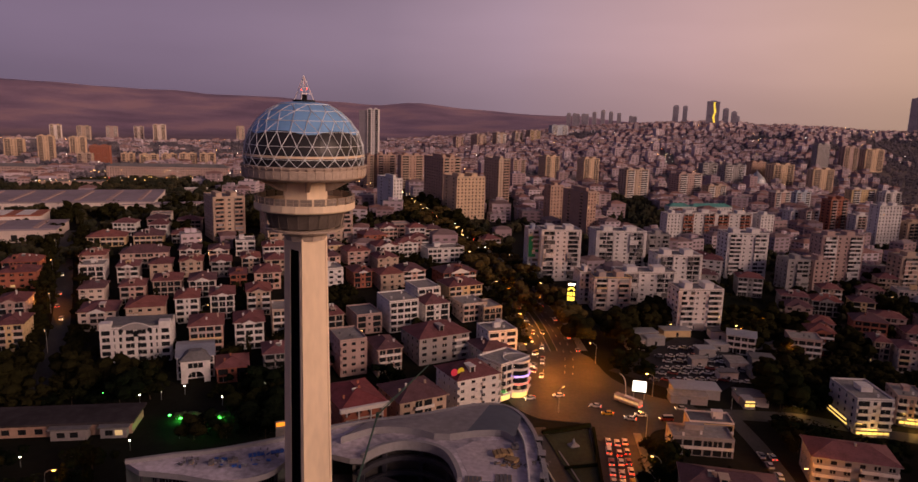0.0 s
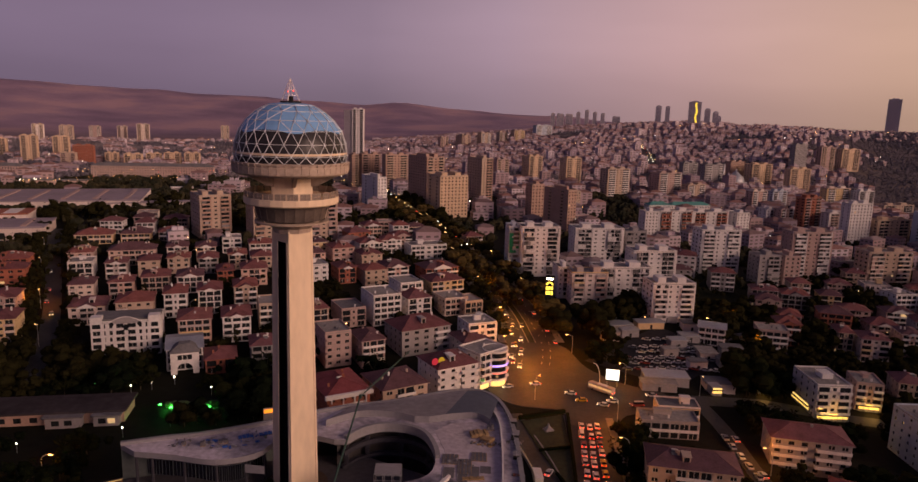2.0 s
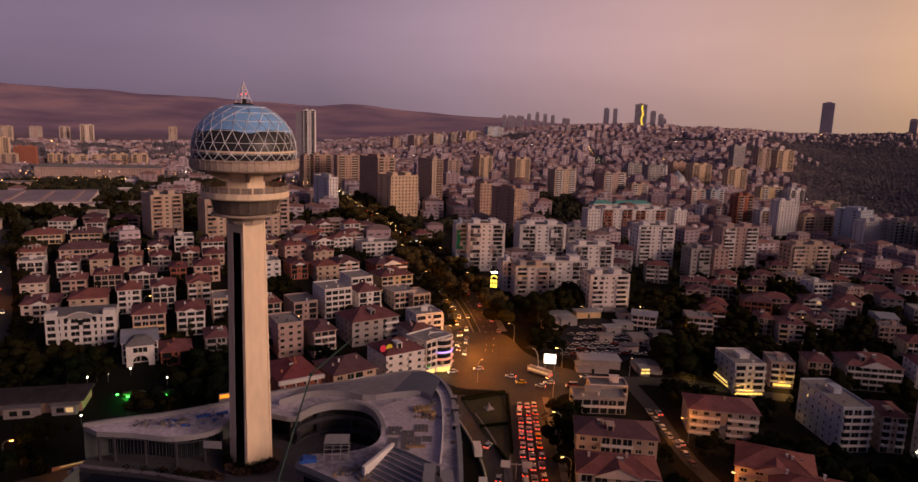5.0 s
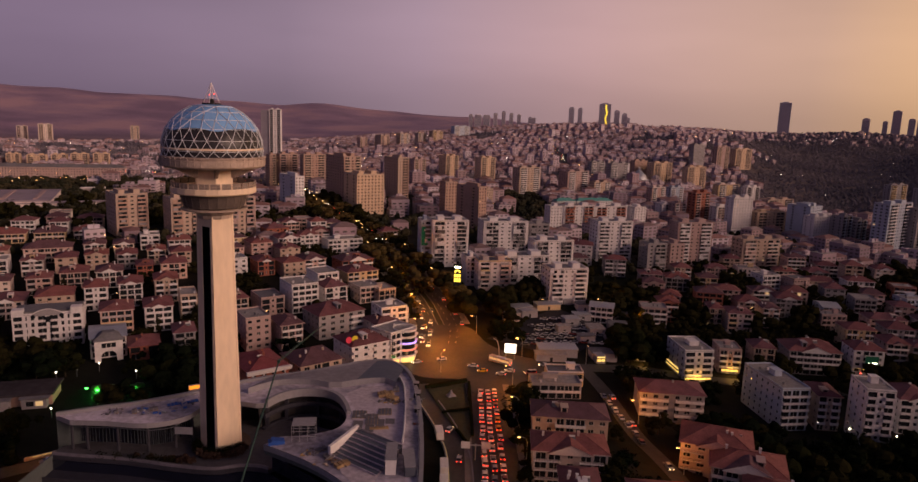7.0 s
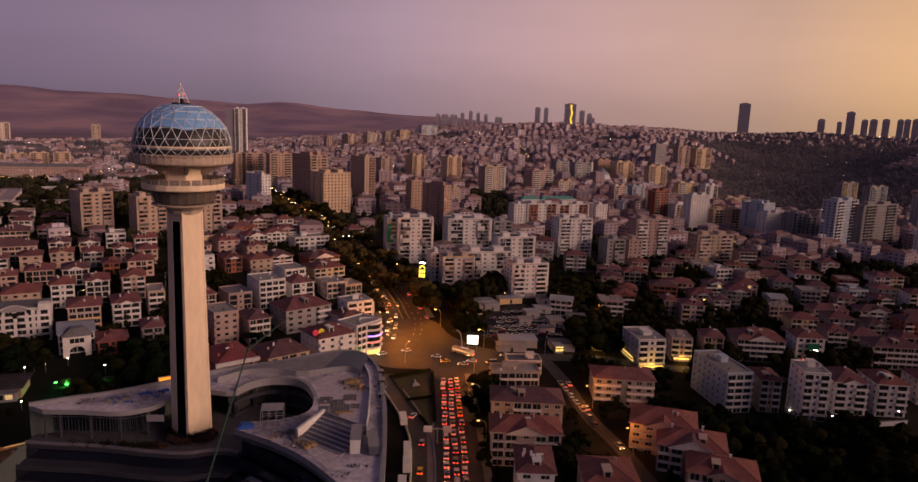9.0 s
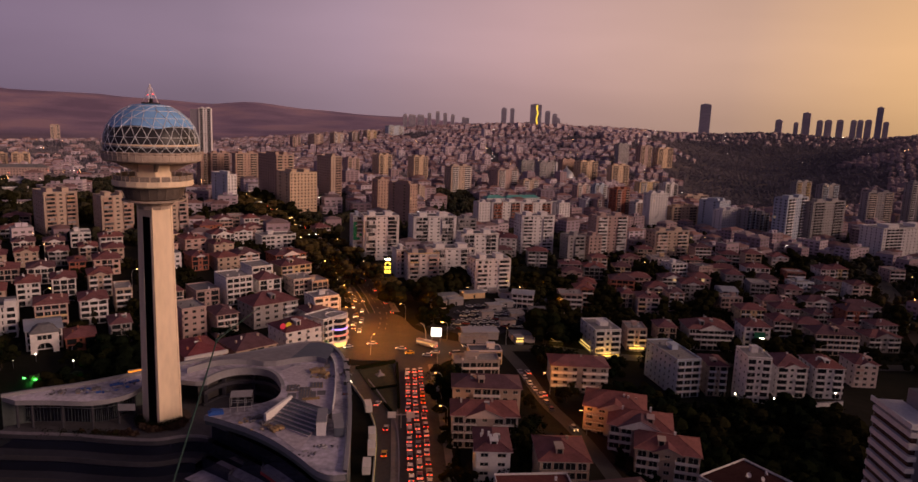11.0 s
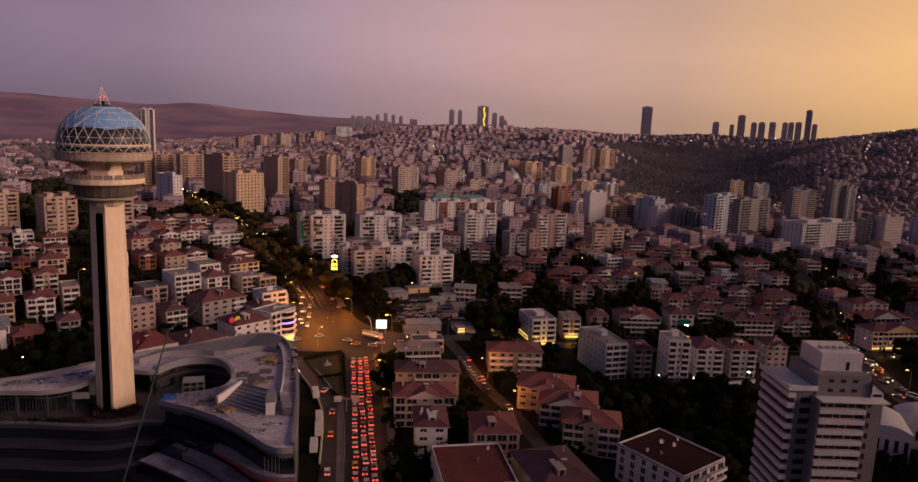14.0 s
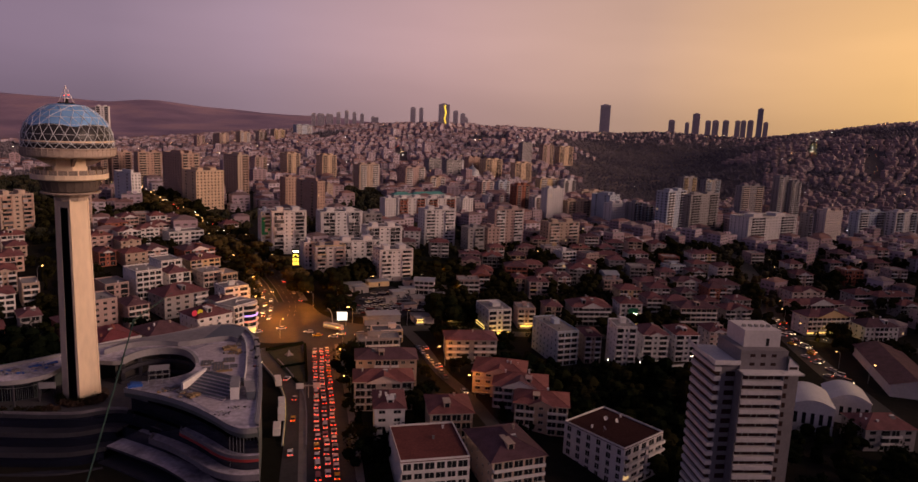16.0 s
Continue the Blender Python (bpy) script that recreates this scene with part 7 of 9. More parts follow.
# ---- landmark buildings ----
def high_rise():
    """Residential tower with white balcony bands, grey piers and a stepped penthouse."""
    base = thing("residential_tower", 135.8, 117.5, -14.4, -8, "tall grey tower block with white balcony bands and stepped penthouse", "tower block")
    TAKEN.append((131, 117, 18))
    grey = material("mauve_grey_render", (0.22, 0.20, 0.215), vary=0.14, grain=1.0)
    # Window strips: flat dark red-brown with the balcony shade in the colour.
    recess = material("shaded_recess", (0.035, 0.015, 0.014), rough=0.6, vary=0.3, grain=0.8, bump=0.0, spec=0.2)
    pale = material("pale_mauve_render", (0.60, 0.56, 0.57), vary=0.12, grain=1.0)
    floors, fh, foot = 19, 2.9, 0.9
    top = foot + floors * fh
    body = Shape().box(-6.0, -8.0, 0, 12.5, 11.0, top)
    part("wall", body, grey, base, "grey rendered core")
    part("wall", Shape().box(-13.0, -6.0, 0, -6.0, 11.0, top + 1.9), grey, base, "grey rendered side wing")
    for n in range(floors):
        z = foot + n * fh
        band = Shape().box(-6.4, -10.4, z - 0.15, 6.4, -8.0, z + 1.15)
        part("balcony", band, pale, base, "white balcony band")
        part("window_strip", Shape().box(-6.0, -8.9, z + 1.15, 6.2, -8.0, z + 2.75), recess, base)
        for k in range(1, 6):
            if (n + k) % 3:
                part("mullion", Shape().box(-6.0 + 2.0 * k, -8.96, z + 1.15, -5.9 + 2.0 * k, -8.9, z + 2.75), FRAME, base)
        if n == floors - 1:
            z_top = z + fh
            part("balcony", Shape().box(-14.0, -7.0, z_top - 0.15, -13.0, 10.0, z_top + 1.1).box(-13.0, -7.0, z_top - 0.15, -11.8, -6.0, z_top + 1.1), pale, base, "white wrap-round balcony band")
        wing = Shape().box(-14.0, -7.0, z - 0.15, -13.0, 10.0, z + 1.1).box(-13.0, -7.0, z - 0.15, -11.8, -6.0, z + 1.1)
        part("balcony", wing, pale, base, "white wrap-round balcony band")
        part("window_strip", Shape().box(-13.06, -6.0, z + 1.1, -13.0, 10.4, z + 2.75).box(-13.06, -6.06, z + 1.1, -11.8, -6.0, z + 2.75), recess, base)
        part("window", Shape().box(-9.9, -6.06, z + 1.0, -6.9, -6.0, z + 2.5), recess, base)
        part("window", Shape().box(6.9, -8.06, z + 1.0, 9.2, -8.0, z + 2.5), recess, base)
    for x0 in (-6.8, 6.4):
        part("pier", Shape().box(x0, -10.0, 0, x0 + 0.4, -6.0 if x0 < 0 else -8.0, top + 0.4), grey, base)
    part("roof_slab", Shape().box(-14.2, -7.2, top + 1.9, -6.0, 11.2, top + 2.3).box(-14.2, -7.2, top + 2.3, -13.8, 11.2, top + 3.2).box(-13.8, -7.2, top + 2.3, -6.0, -6.8, top + 3.2), WHITE, base, "white roof edge of the wing")
    part("roof_slab", Shape().box(-6.2, -10.6, top, 12.8, 11.2, top + 0.4), WHITE, base)
    part("penthouse", Shape().box(-5.9, -6.5, top + 0.4, 9.2, 9.5, top + 6.2), grey, base, "plain penthouse storey")
    for k in range(3):
        for z in (1.6, 4.2):
            part("window", Shape().box(-2.9 + 3.4 * k, -6.56, top + z, -1.3 + 3.4 * k, -6.5, top + z + 0.9), recess, base)
    lean = Shape()
    for y in (-7.4, 2.0):
        lean.face([(9.2, y, top + 0.4), (12.6, y, top + 0.4), (12.6, y, top + 1.9), (9.2, y, top + 4.6)][::1 if y < 0 else -1])
    lean.face([(12.6, -7.4, top + 0.4), (12.6, 2.0, top + 0.4), (12.6, 2.0, top + 1.9), (12.6, -7.4, top + 1.9)]).face([(9.2, -7.7, top + 4.7), (12.9, -7.7, top + 1.9), (12.9, 2.2, top + 1.9), (9.2, 2.2, top + 4.7)])
    part("lean_to", lean, WHITE, base, "white lean-to beside the penthouse")
    part("window", Shape().box(9.6, -7.46, top + 0.8, 12.2, -7.4, top + 1.6), recess, base)
    part("lift_house", Shape().box(-3.6, -3.0, top + 6.2, 8.2, 8.5, top + 11.2), pale, base, "pale lift house")
    part("door", Shape().box(3.6, -3.06, top + 6.5, 4.6, -3.0, top + 8.8), DARK, base)
    for k in range(6):
        part("vent", Shape().box(-2.5 + 2.0 * k, 0.5, top + 11.2, -1.6 + 2.0 * k, 1.6, top + 11.9), FLATROOF, base)
    base.scale = (0.94, 0.94, 1.0)


high_rise()

# ordinary houses near the flight path, placed one by one
house(113.0, 155.0, 27.7, 22.0, 26.0, 5, "d", "w", True, panes=(4.3, 0.72, 0.35, 2.45), hut_size=0, roof_mat=material("dark_red_roofing", (0.045, 0.018, 0.018), vary=0.3, grain=1.0, spec=0.05, rough=0.95), label="white block with a dark flat roof and white parapet")
tank = Shape().turned([(0.9, 0.0), (0.9, 1.0), (0.5, 1.2), (0.0, 1.2)], 12)
for k, (x, y) in enumerate(((112, 160), (115, 157.5), (118, 161), (108, 152))):
    dish = thing("satellite_dish", x, y, terrain(112.5, 156) + 14.9, 30 * k, "pale satellite dish on a flat roof", "satellite dish", "dishes on the roof")
    part("reflector", Shape().turned([(0.05, 0.0), (0.5, 0.18), (0.8, 0.5)], 14), WHITE, dish).matrix_basis = pose(0, 0, 0.9, 60, 0, 0)
    part("stand", Shape().beam((0, 0, 0), (0, 0, 0.95), 0.06), STEEL, dish)
house(44.0, 141.5, 1, 21.0, 24.0, 4, "d", "w", True, hut_size=0, roof_mat=material("brown_roof_sheet", (0.15, 0.05, 0.045), vary=0.25, grain=0.8, rough=0.9, spec=0.1), label="house with a low brown roof edged in white")
house(68.5, 141.0, 8, 18.0, 23.0, 4, "h", "c", True)
house(212.0, 463.0, 14, 14.0, 13.0, 4, "f", "w", True, label="white house with a flat roof and deep balconies")
house(229.5, 457.5, 18, 13.0, 13.0, 4, "d", "k", False, panes=(2.6, 0.5, 1.0, 2.1), hut_size=0, label="pinkish house with rows of small windows")
house(291.0, 430.0, 10, 15.0, 12.0, 3, "f", "B", True)
house(231.5, 161.5, -8, 21.0, 15.0, 3, "h", "g", True)
house(135.0, 274.5, 7, 12.0, 29.0, 6, "f", "B", True, label="long pale blue block with a flat roof")
house(163.0, 254.0, -8, 10.5, 15.0, 8, "f", "w", True, label="white balconied block of flats with a flat roof")
house(40.5, 263.0, 2, 20.0, 10.0, 2, "f", "g", False, label="low grey building with a stepped flat roof")
house(46.0, 275.5, 2, 15.0, 9.0, 2, "d", "p", False, label="low plastered building with a dark flat roof")
house(112.5, 316.0, 6, 14.0, 21.0, 5, "f", "w", True, label="white house with a glowing shop on the ground floor")
villa = house(-152.9, 289.2, 28, 14.0, 20.0, 3, "z", "w", False, label="white villa with a grey roof and arched porch")
bay = part("porch_bay", Shape().box(-5.4, -13.2, -0.6, -3.0, -10.0, 8.4).box(3.0, -13.2, -0.6, 5.4, -10.0, 8.4).box(-3.0, -13.2, 4.2, 3.0, -10.0, 8.4), WHITE, villa, "white porch bay")
porch_hip = Shape().box(-5.9, -13.7, 8.4, 5.9, -9.6, 8.7)
porch_hip.face([(-5.9, -13.7, 8.7), (5.9, -13.7, 8.7), (2.2, -10.0, 11.2), (-2.2, -10.0, 11.2)]).face([(5.9, -13.7, 8.7), (5.9, -6.0, 8.7), (2.2, -6.0, 11.2), (2.2, -10.0, 11.2)]).face([(-5.9, -6.0, 8.7), (-5.9, -13.7, 8.7), (-2.2, -10.0, 11.2), (-2.2, -6.0, 11.2)]).face([(-2.2, -10.0, 11.2), (2.2, -10.0, 11.2), (2.2, -6.0, 11.2), (-2.2, -6.0, 11.2)])
part("porch_roof", porch_hip, SLATE, bay)
part("window", Shape().box(-2.7, -13.26, 5.5, 2.7, -13.2, 7.5), GLASS, bay)
for x in (-0.9, 0.9):
    part("mullion", Shape().box(x - 0.1, -13.32, 5.5, x + 0.1, -13.26, 7.5), FRAME, bay)
arch_fill = Shape()
for k in range(10):
    a, b = math.pi * k / 10, math.pi * (k + 1) / 10
    arch_fill.face([(3.0 * math.cos(a), -13.1, 1.2 + 2.9 * math.sin(a)), (3.0 * math.cos(a), -13.1, 4.3), (3.0 * math.cos(b), -13.1, 4.3), (3.0 * math.cos(b), -13.1, 1.2 + 2.9 * math.sin(b))])
part("arch", arch_fill, WHITE, bay)
arch = house(-182.0, 296.0, 24, 27.0, 15.0, 5, "f", "w", True, panes=(4.3, 0.72, 0.4, 2.5), hut_size=0, label="white mansion block with a curved pediment and arched windows")
pediment = Shape()
pts = [(-6.5 + 13 * k / 14, 15.0 + 2.4 * math.sin(math.pi * k / 14)) for k in range(15)]
for (xa, za), (xb, zb) in zip(pts, pts[1:]):
    pediment.face([(xa, -8.0, 14.4), (xb, -8.0, 14.4), (xb, -8.0, zb), (xa, -8.0, za)])
    pediment.face([(xa, -8.0, za), (xb, -8.0, zb), (xb, -7.4, zb), (xa, -7.4, za)])
part("pediment", pediment, GREY_RENDER, arch, "curved grey pediment")
rim = Shape()
for (xa, za), (xb, zb) in zip(pts, pts[1:]):
    rim.beam((xa, -8.05, za), (xb, -8.05, zb), 0.22)
part("pediment_rim", rim, WHITE, arch, "white rim of the pediment")
part("mansard", Shape().box(-13.0, -6.6, 14.9, 13.0, 6.6, 16.2), SLATE, arch, "dark mansard roof")
for x in (-2.6, 0.0, 2.6):
    pane = Shape().box(x - 0.85, -7.72, 11.4, x + 0.85, -7.62, 13.2)
    for k in range(8):
        a, b = math.pi * k / 8, math.pi * (k + 1) / 8
        pane.face([(x, -7.72, 13.2), (x + 0.85 * math.cos(b), -7.72, 13.2 + 0.85 * math.sin(b)), (x + 0.85 * math.cos(a), -7.72, 13.2 + 0.85 * math.sin(a))])
    part("arched_window", pane, GLASS, arch, "tall dark arched window")
for x in (-7.0, 7.0):
    part("bay_pier", Shape().box(x - 0.7, -8.3, 0.3, x + 0.7, -7.5, 14.4), WHITE, arch)
for x in (-11.2, 11.2):
    part("corner_tower", Shape().box(x - 2.2, -8.4, 14.6, x + 2.2, -4.0, 17.6), WHITE, arch)
for x in (-5.4, 5.4):
    part("oculus", Shape().turned([(0.9, 0.0), (0.6, 0.12), (0.0, 0.1)], 16), GLASS, arch, "round dark window").matrix_basis = pose(x, -8.02, 14.2, 90, 0, 0)
maroon = house(-76.0, 253.5, 36, 15.5, 22.0, 4, "h", "b", False, fh=3.3, tile=MAROON_TILE, label="brick-red house with a maroon roof and white glazed front")
for k in range(4):
    part("front_post", Shape().box(-6.2 + 4.13 * k - 0.2, -11.6, 0.3, -6.2 + 4.13 * k + 0.2, -11.0, 13.0), WHITE, maroon)
for k in range(4):
    part("front_rail", Shape().box(-6.4, -11.5, 3.0 + 3.3 * k, 6.4, -11.0, 3.4 + 3.3 * k), WHITE, maroon)
part("attic_band", Shape().box(-8.6, -12.2, 12.6, 8.6, -11.0, 14.0), WHITE, maroon, "white attic band")
house(-34.0, 334.5, 30, 14.0, 13.0, 5, "f", "w", False, label="white block with rounded bays and a flat roof")
house(-82.0, 474.0, 30, 25.0, 14.0, 3, "f", "w", False, label="long white building with a low flat roof")
house(-103.0, 288.0, 36, 10.0, 13.0, 3, "h", "b")

# corner building with shop lights
corner = house(-28.0, 297.5, 50, 16.0, 13.0, 5, "f", "w", True, label="corner block with bright shop fronts and a violet strip light")
VIOLET = material("violet_strip", (0.3, 0.2, 0.6), emit=(0.35, 0.22, 1.0), power=2.5, bump=0.0)
SHOP_RED = material("red_shop_sign", (0.5, 0.05, 0.05), emit=(1.0, 0.12, 0.08), power=2.0, bump=0.0)
SHOP_WARM = material("warm_shop_light", (0.7, 0.6, 0.3), emit=(1.0, 0.60, 0.16), power=0.9, bump=0.0)
SHOP_GREEN = material("green_shop_sign", (0.1, 0.5, 0.1), emit=(0.45, 1.0, 0.25), power=2.5, bump=0.0)
for n in range(5):
    z = 0.3 + 2.9 * n
    part("rounded_glazing", Shape().turned([(4.7, z), (4.7, z + 2.6)], 28), GLASS if n else SHOP_WARM, corner, "curved glazing of the rounded corner").location = (2.8, -4.2, 0)
    part("rounded_balcony", Shape().turned([(4.3, z + 2.6), (5.4, z + 2.6), (5.4, z + 3.55), (5.2, z + 3.55), (5.2, z + 2.8), (0.0, z + 2.8)], 28), WHITE, corner, "curved white balcony band").location = (2.8, -4.2, 0)
part("strip_light", Shape().turned([(5.46, 9.1), (5.5, 9.3), (5.46, 9.6)], 28), VIOLET, corner, "violet strip light round the corner").location = (2.8, -4.2, 0)
part("strip_light", Shape().turned([(5.46, 6.1), (5.5, 6.2), (5.46, 6.35)], 28), SHOP_RED, corner, "red strip light round the corner").location = (2.8, -4.2, 0)
part("shop_sign", Shape().box(-7.6, -7.2, 3.0, -4.4, -7.0, 3.8), SHOP_GREEN, corner, "green and yellow shop sign")
part("shop_sign", Shape().box(-4.2, -7.2, 3.0, -2.6, -7.0, 3.6), SHOP_RED, corner, "red shop sign")
part("shop_window", Shape().box(-7.4, -6.62, 0.5, -2.6, -6.56, 2.7), SHOP_WARM, corner, "bright shop window")
part("roof_lamp", Shape().box(-1.0, -6.95, 13.2, 0.0, -6.7, 13.9), WHITE_LIGHT, corner, "bright roof floodlight")
glow(-19.0, 288.5, 2.6, 250, (1.0, 0.50, 0.2), 1.0)

# round signs on the roof next door
for dx, dy, colour, name in ((-44.0, 271.5, (1.0, 0.07, 0.12), "crimson"), (-41.8, 273.2, (1.0, 0.72, 0.05), "yellow")):
    sign = thing("roof_sign", dx, dy, terrain(dx, dy) + 14.7, 38, f"round {name} sign standing on a tiled roof", "roof sign")
    part("disc", Shape().beam((0, -0.15, 2.0), (0, 0.15, 2.0), 1.35, sides=20), material(f"{name}_sign", (colour[0] * 0.5, colour[1] * 0.5, colour[2] * 0.5), emit=colour, power=0.12, bump=0.0), sign)
    for sx in (-0.8, 0.8):
        part("strut", Shape().beam((sx, 0.1, 0), (sx, 0.1, 1.6), 0.08), STEEL, sign)

# lit shop fronts east of the junction
def lit_shop(x, y, turn, w, mat, label, depth=0.2):
    """A shop front under a house: glowing window, light box above and a thin canopy."""
    shop = thing("lit_shop", x, y, terrain(x, y), turn, label, "shop", "lit shops")
    pane = part("shop_window", Shape().box(-w / 2, -0.1, 1.2, w / 2, 0.0, 2.3), mat, shop, "glowing shop window")
    n = max(2, int(w / 2))
    for k in range(n + 1):
        part("mullion", Shape().box(-w / 2 + w * k / n - 0.06, -0.16, 0.3, -w / 2 + w * k / n + 0.06, -0.1, 2.7), DARK, pane)
    part("light_box", Shape().box(-w / 2 * 0.9, -0.35, 2.9, w / 2 * 0.9, -0.05, 3.5), SHOP_RED if "red" in label else SHOP_WARM, shop, "glowing sign box")
    part("canopy", Shape().box(-w / 2 - 0.2, -1.1, 2.68, w / 2 + 0.2, 0.0, 2.8), DARK, shop)
    part("wall", Shape().box(-w / 2 - 0.2, 0.0, 0.0, w / 2 + 0.2, depth, 3.7), GREY_RENDER, shop)


SHOP_BRIGHT = material("bright_shop_light", (0.7, 0.6, 0.3), emit=(1.0, 0.62, 0.14), power=0.95, bump=0.0)
for dx, dy, turn, w, mat, label in ((113.7, 305.1, 6, 12.5, SHOP_BRIGHT, "bright yellow shop front below a white block"), (105.0, 316.0, -84, 15.0, SHOP_BRIGHT, "bright yellow shop front on a side street"), (135.0, 321.6, -6, 8.0, SHOP_BRIGHT, "bright yellow shop front under the flats"), (90.5, 319.0, 10, 9.0, SHOP_WARM, "red and orange shop front by the trees"), (202.0, 319.8, -6, 9.0, SHOP_WARM, "red and yellow shop front with a sign"), (316.0, 294.2, 0, 7.0, SHOP_WARM, "lit shop on the busy street"), (308.5, 294.2, 0, 5.0, SHOP_WARM, "lit red shop on the busy street"), (328.0, 294.2, 0, 13.0, SHOP_BRIGHT, "long bright yellow shop front under a tiled house"), (67.5, 303.0, 8, 4.0, SHOP_BRIGHT, "small kiosk with a bright window")):
    lit_shop(dx, dy, turn, w, mat, label, 6.0 if "kiosk" in label or "trees" in label else 0.2)
for x, y, w in ((112, 301, 900), (135, 317, 700), (90, 314, 700), (203, 314, 500), (324, 289, 260), (302, 281, 500)):
    glow(x, y, terrain(x, y) + 2.5, w, (1.0, 0.52, 0.12), 1.0)
green_panel = thing("hanging_banner", 202.0, 319.2, terrain(202, 319), -6, "dark green hanging sign with a pale bar", "banner")
part("cloth", Shape().box(-3.0, -0.9, 7.5, 3.0, -0.75, 12.5), material("green_cloth", (0.02, 0.16, 0.09), vary=0.15), green_panel)
part("bar", Shape().box(-1.5, -0.96, 8.6, 2.4, -0.9, 9.3), WHITE_LIGHT, green_panel)
part("support", Shape().box(-0.1, -0.74, 0, 0.1, -0.55, 12.5), STEEL, green_panel)


def billboard():
    base = thing("lit_billboard", 25.3, 301.5, 0.0, -6, "large glowing white billboard on two posts", "billboard")
    part("screen", Shape().box(-2.6, -0.3, 3.2, 2.6, -0.25, 7.6), material("billboard_face", (0.8, 0.8, 0.75), emit=(1.0, 0.95, 0.82), power=1.6, bump=0.0), base, "glowing blank white screen")
    part("frame", Shape().box(-2.8, -0.25, 2.6, 2.8, 0.2, 7.8), DARK, base)
    for x in (-2.0, 2.0):
        part("post", Shape().box(x - 0.15, -0.1, 0, x + 0.15, 0.15, 2.6), STEEL, base)
    arch_pole = Shape()
    last = Vector((-5.0, 0, 0))
    for k in range(1, 9):
        p = Vector((-5.0 - 3.0 * (k / 8) ** 2.4 * 1.0, 0, 9.5 * math.sin(math.pi / 2 * k / 8)))
        arch_pole.beam(last, p, 0.14, sides=6)
        last = p
    part("arched_pole", arch_pole, WHITE, base)


billboard()
strip("road", [(-150, 176), (-138, 188.5), (-127, 197.2), (-112, 208), (-104, 214)], 7, 0.12, ASPHALT, "ramp road below the shopping centre", side=-3.6)
glow(-128, 190, 5.0, 500)
put_car("parked", -124.0, 195.0, 128)
ramp_line = offset(smooth_line(RAMP[:6], 8), -3.6)
ramp_light = thing("ramp_light_strip", 0, 0, 0, 0, "short lamp line with an added warm glow along the slip road wall", "light strip")
# Added emission that stands for yellow lamplight lying on the wall.
WARM_GLOW = material("warm_added_glow", (0.6, 0.5, 0.25), emit=(1.0, 0.66, 0.22), power=0.35, bump=0.0)
for k, (p, q) in enumerate(zip(ramp_line, ramp_line[1:])):
    # The white run is the lamp line; the dim rest is added glow.
    part("lamp_line", Shape().beam((*p, terrain(*p) + 0.75), (*q, terrain(*q) + 0.75), 0.11), WHITE_LIGHT if 3 < k < 9 else WARM_GLOW, ramp_light)
part("conduit", Shape().beam((*ramp_line[0], 0.0), (*ramp_line[0], 0.7), 0.08), STEEL, ramp_light)


def bus(x, y, turn):
    base = thing("bus", x, y, car_z(x, y), turn, "cream city bus with lit windows at the junction", "bus")
    part("body", Shape().box(-1.25, -5.6, 0.45, 1.25, 5.6, 1.45).box(-1.25, -5.6, 2.45, 1.25, 5.6, 3.0), CREAM, base)
    part("window", Shape().box(-1.2, -5.5, 1.45, 1.2, 5.5, 2.45), LIT, base, "row of lit bus windows")
    part("roof_unit", Shape().box(-0.8, -2.5, 3.0, 0.8, 1.5, 3.25), WHITE, base)
    for k in range(6):
        part("pillar", Shape().box(-1.26, -5.6 + 2.2 * k, 1.45, 1.26, -5.45 + 2.2 * k, 2.45), CREAM, base)
    for sx in (-1.1, 1.1):
        for sy in (-3.4, 3.6):
            part("wheel", Shape().beam((-0.15, 0, 0), (0.15, 0, 0), 0.48, sides=12), TYRE, base).location = (sx, sy, 0.48)
        part("tail_light", Shape().box(-0.15, -0.06, -0.15, 0.15, 0.0, 0.15), TAIL, base).location = (sx * 0.9, -5.6, 1.1)
        part("head_light", Shape().box(-0.15, 0.0, -0.12, 0.15, 0.06, 0.12), BEAM, base).location = (sx * 0.9, 5.6, 0.8)


bus(20.5, 295.0, 52)
# Glow added in place of the light streak of a passing car.
trail = thing("light_strip", -127.0, 198.0, terrain(-127, 198), 38.4, "thin warm glow standing for a car's light streak by the ramp", "light strip")
part("lamp_line", Shape().box(-3.0, -0.06, 0.9, 3.0, 0.06, 1.1), WARM_GLOW, trail)
part("wall", Shape().box(-5.2, 0.06, 0, 5.2, 0.3, 1.3), CONCRETE, trail)
orange_sign = thing("shop_sign", -92.6, 233.8, terrain(-92, 234), 30, "glowing orange shop sign under a tiled roof", "shop sign")
part("light_box", Shape().box(-2.6, -0.3, 9.4, 2.6, 0.0, 10.6), material("orange_sign_light", (0.7, 0.3, 0.05), emit=(1.0, 0.28, 0.02), power=1.0, bump=0.0), orange_sign)
part("backing", Shape().box(-2.8, 0.0, 0.0, 2.8, 0.3, 11.0), GREY_RENDER, orange_sign)


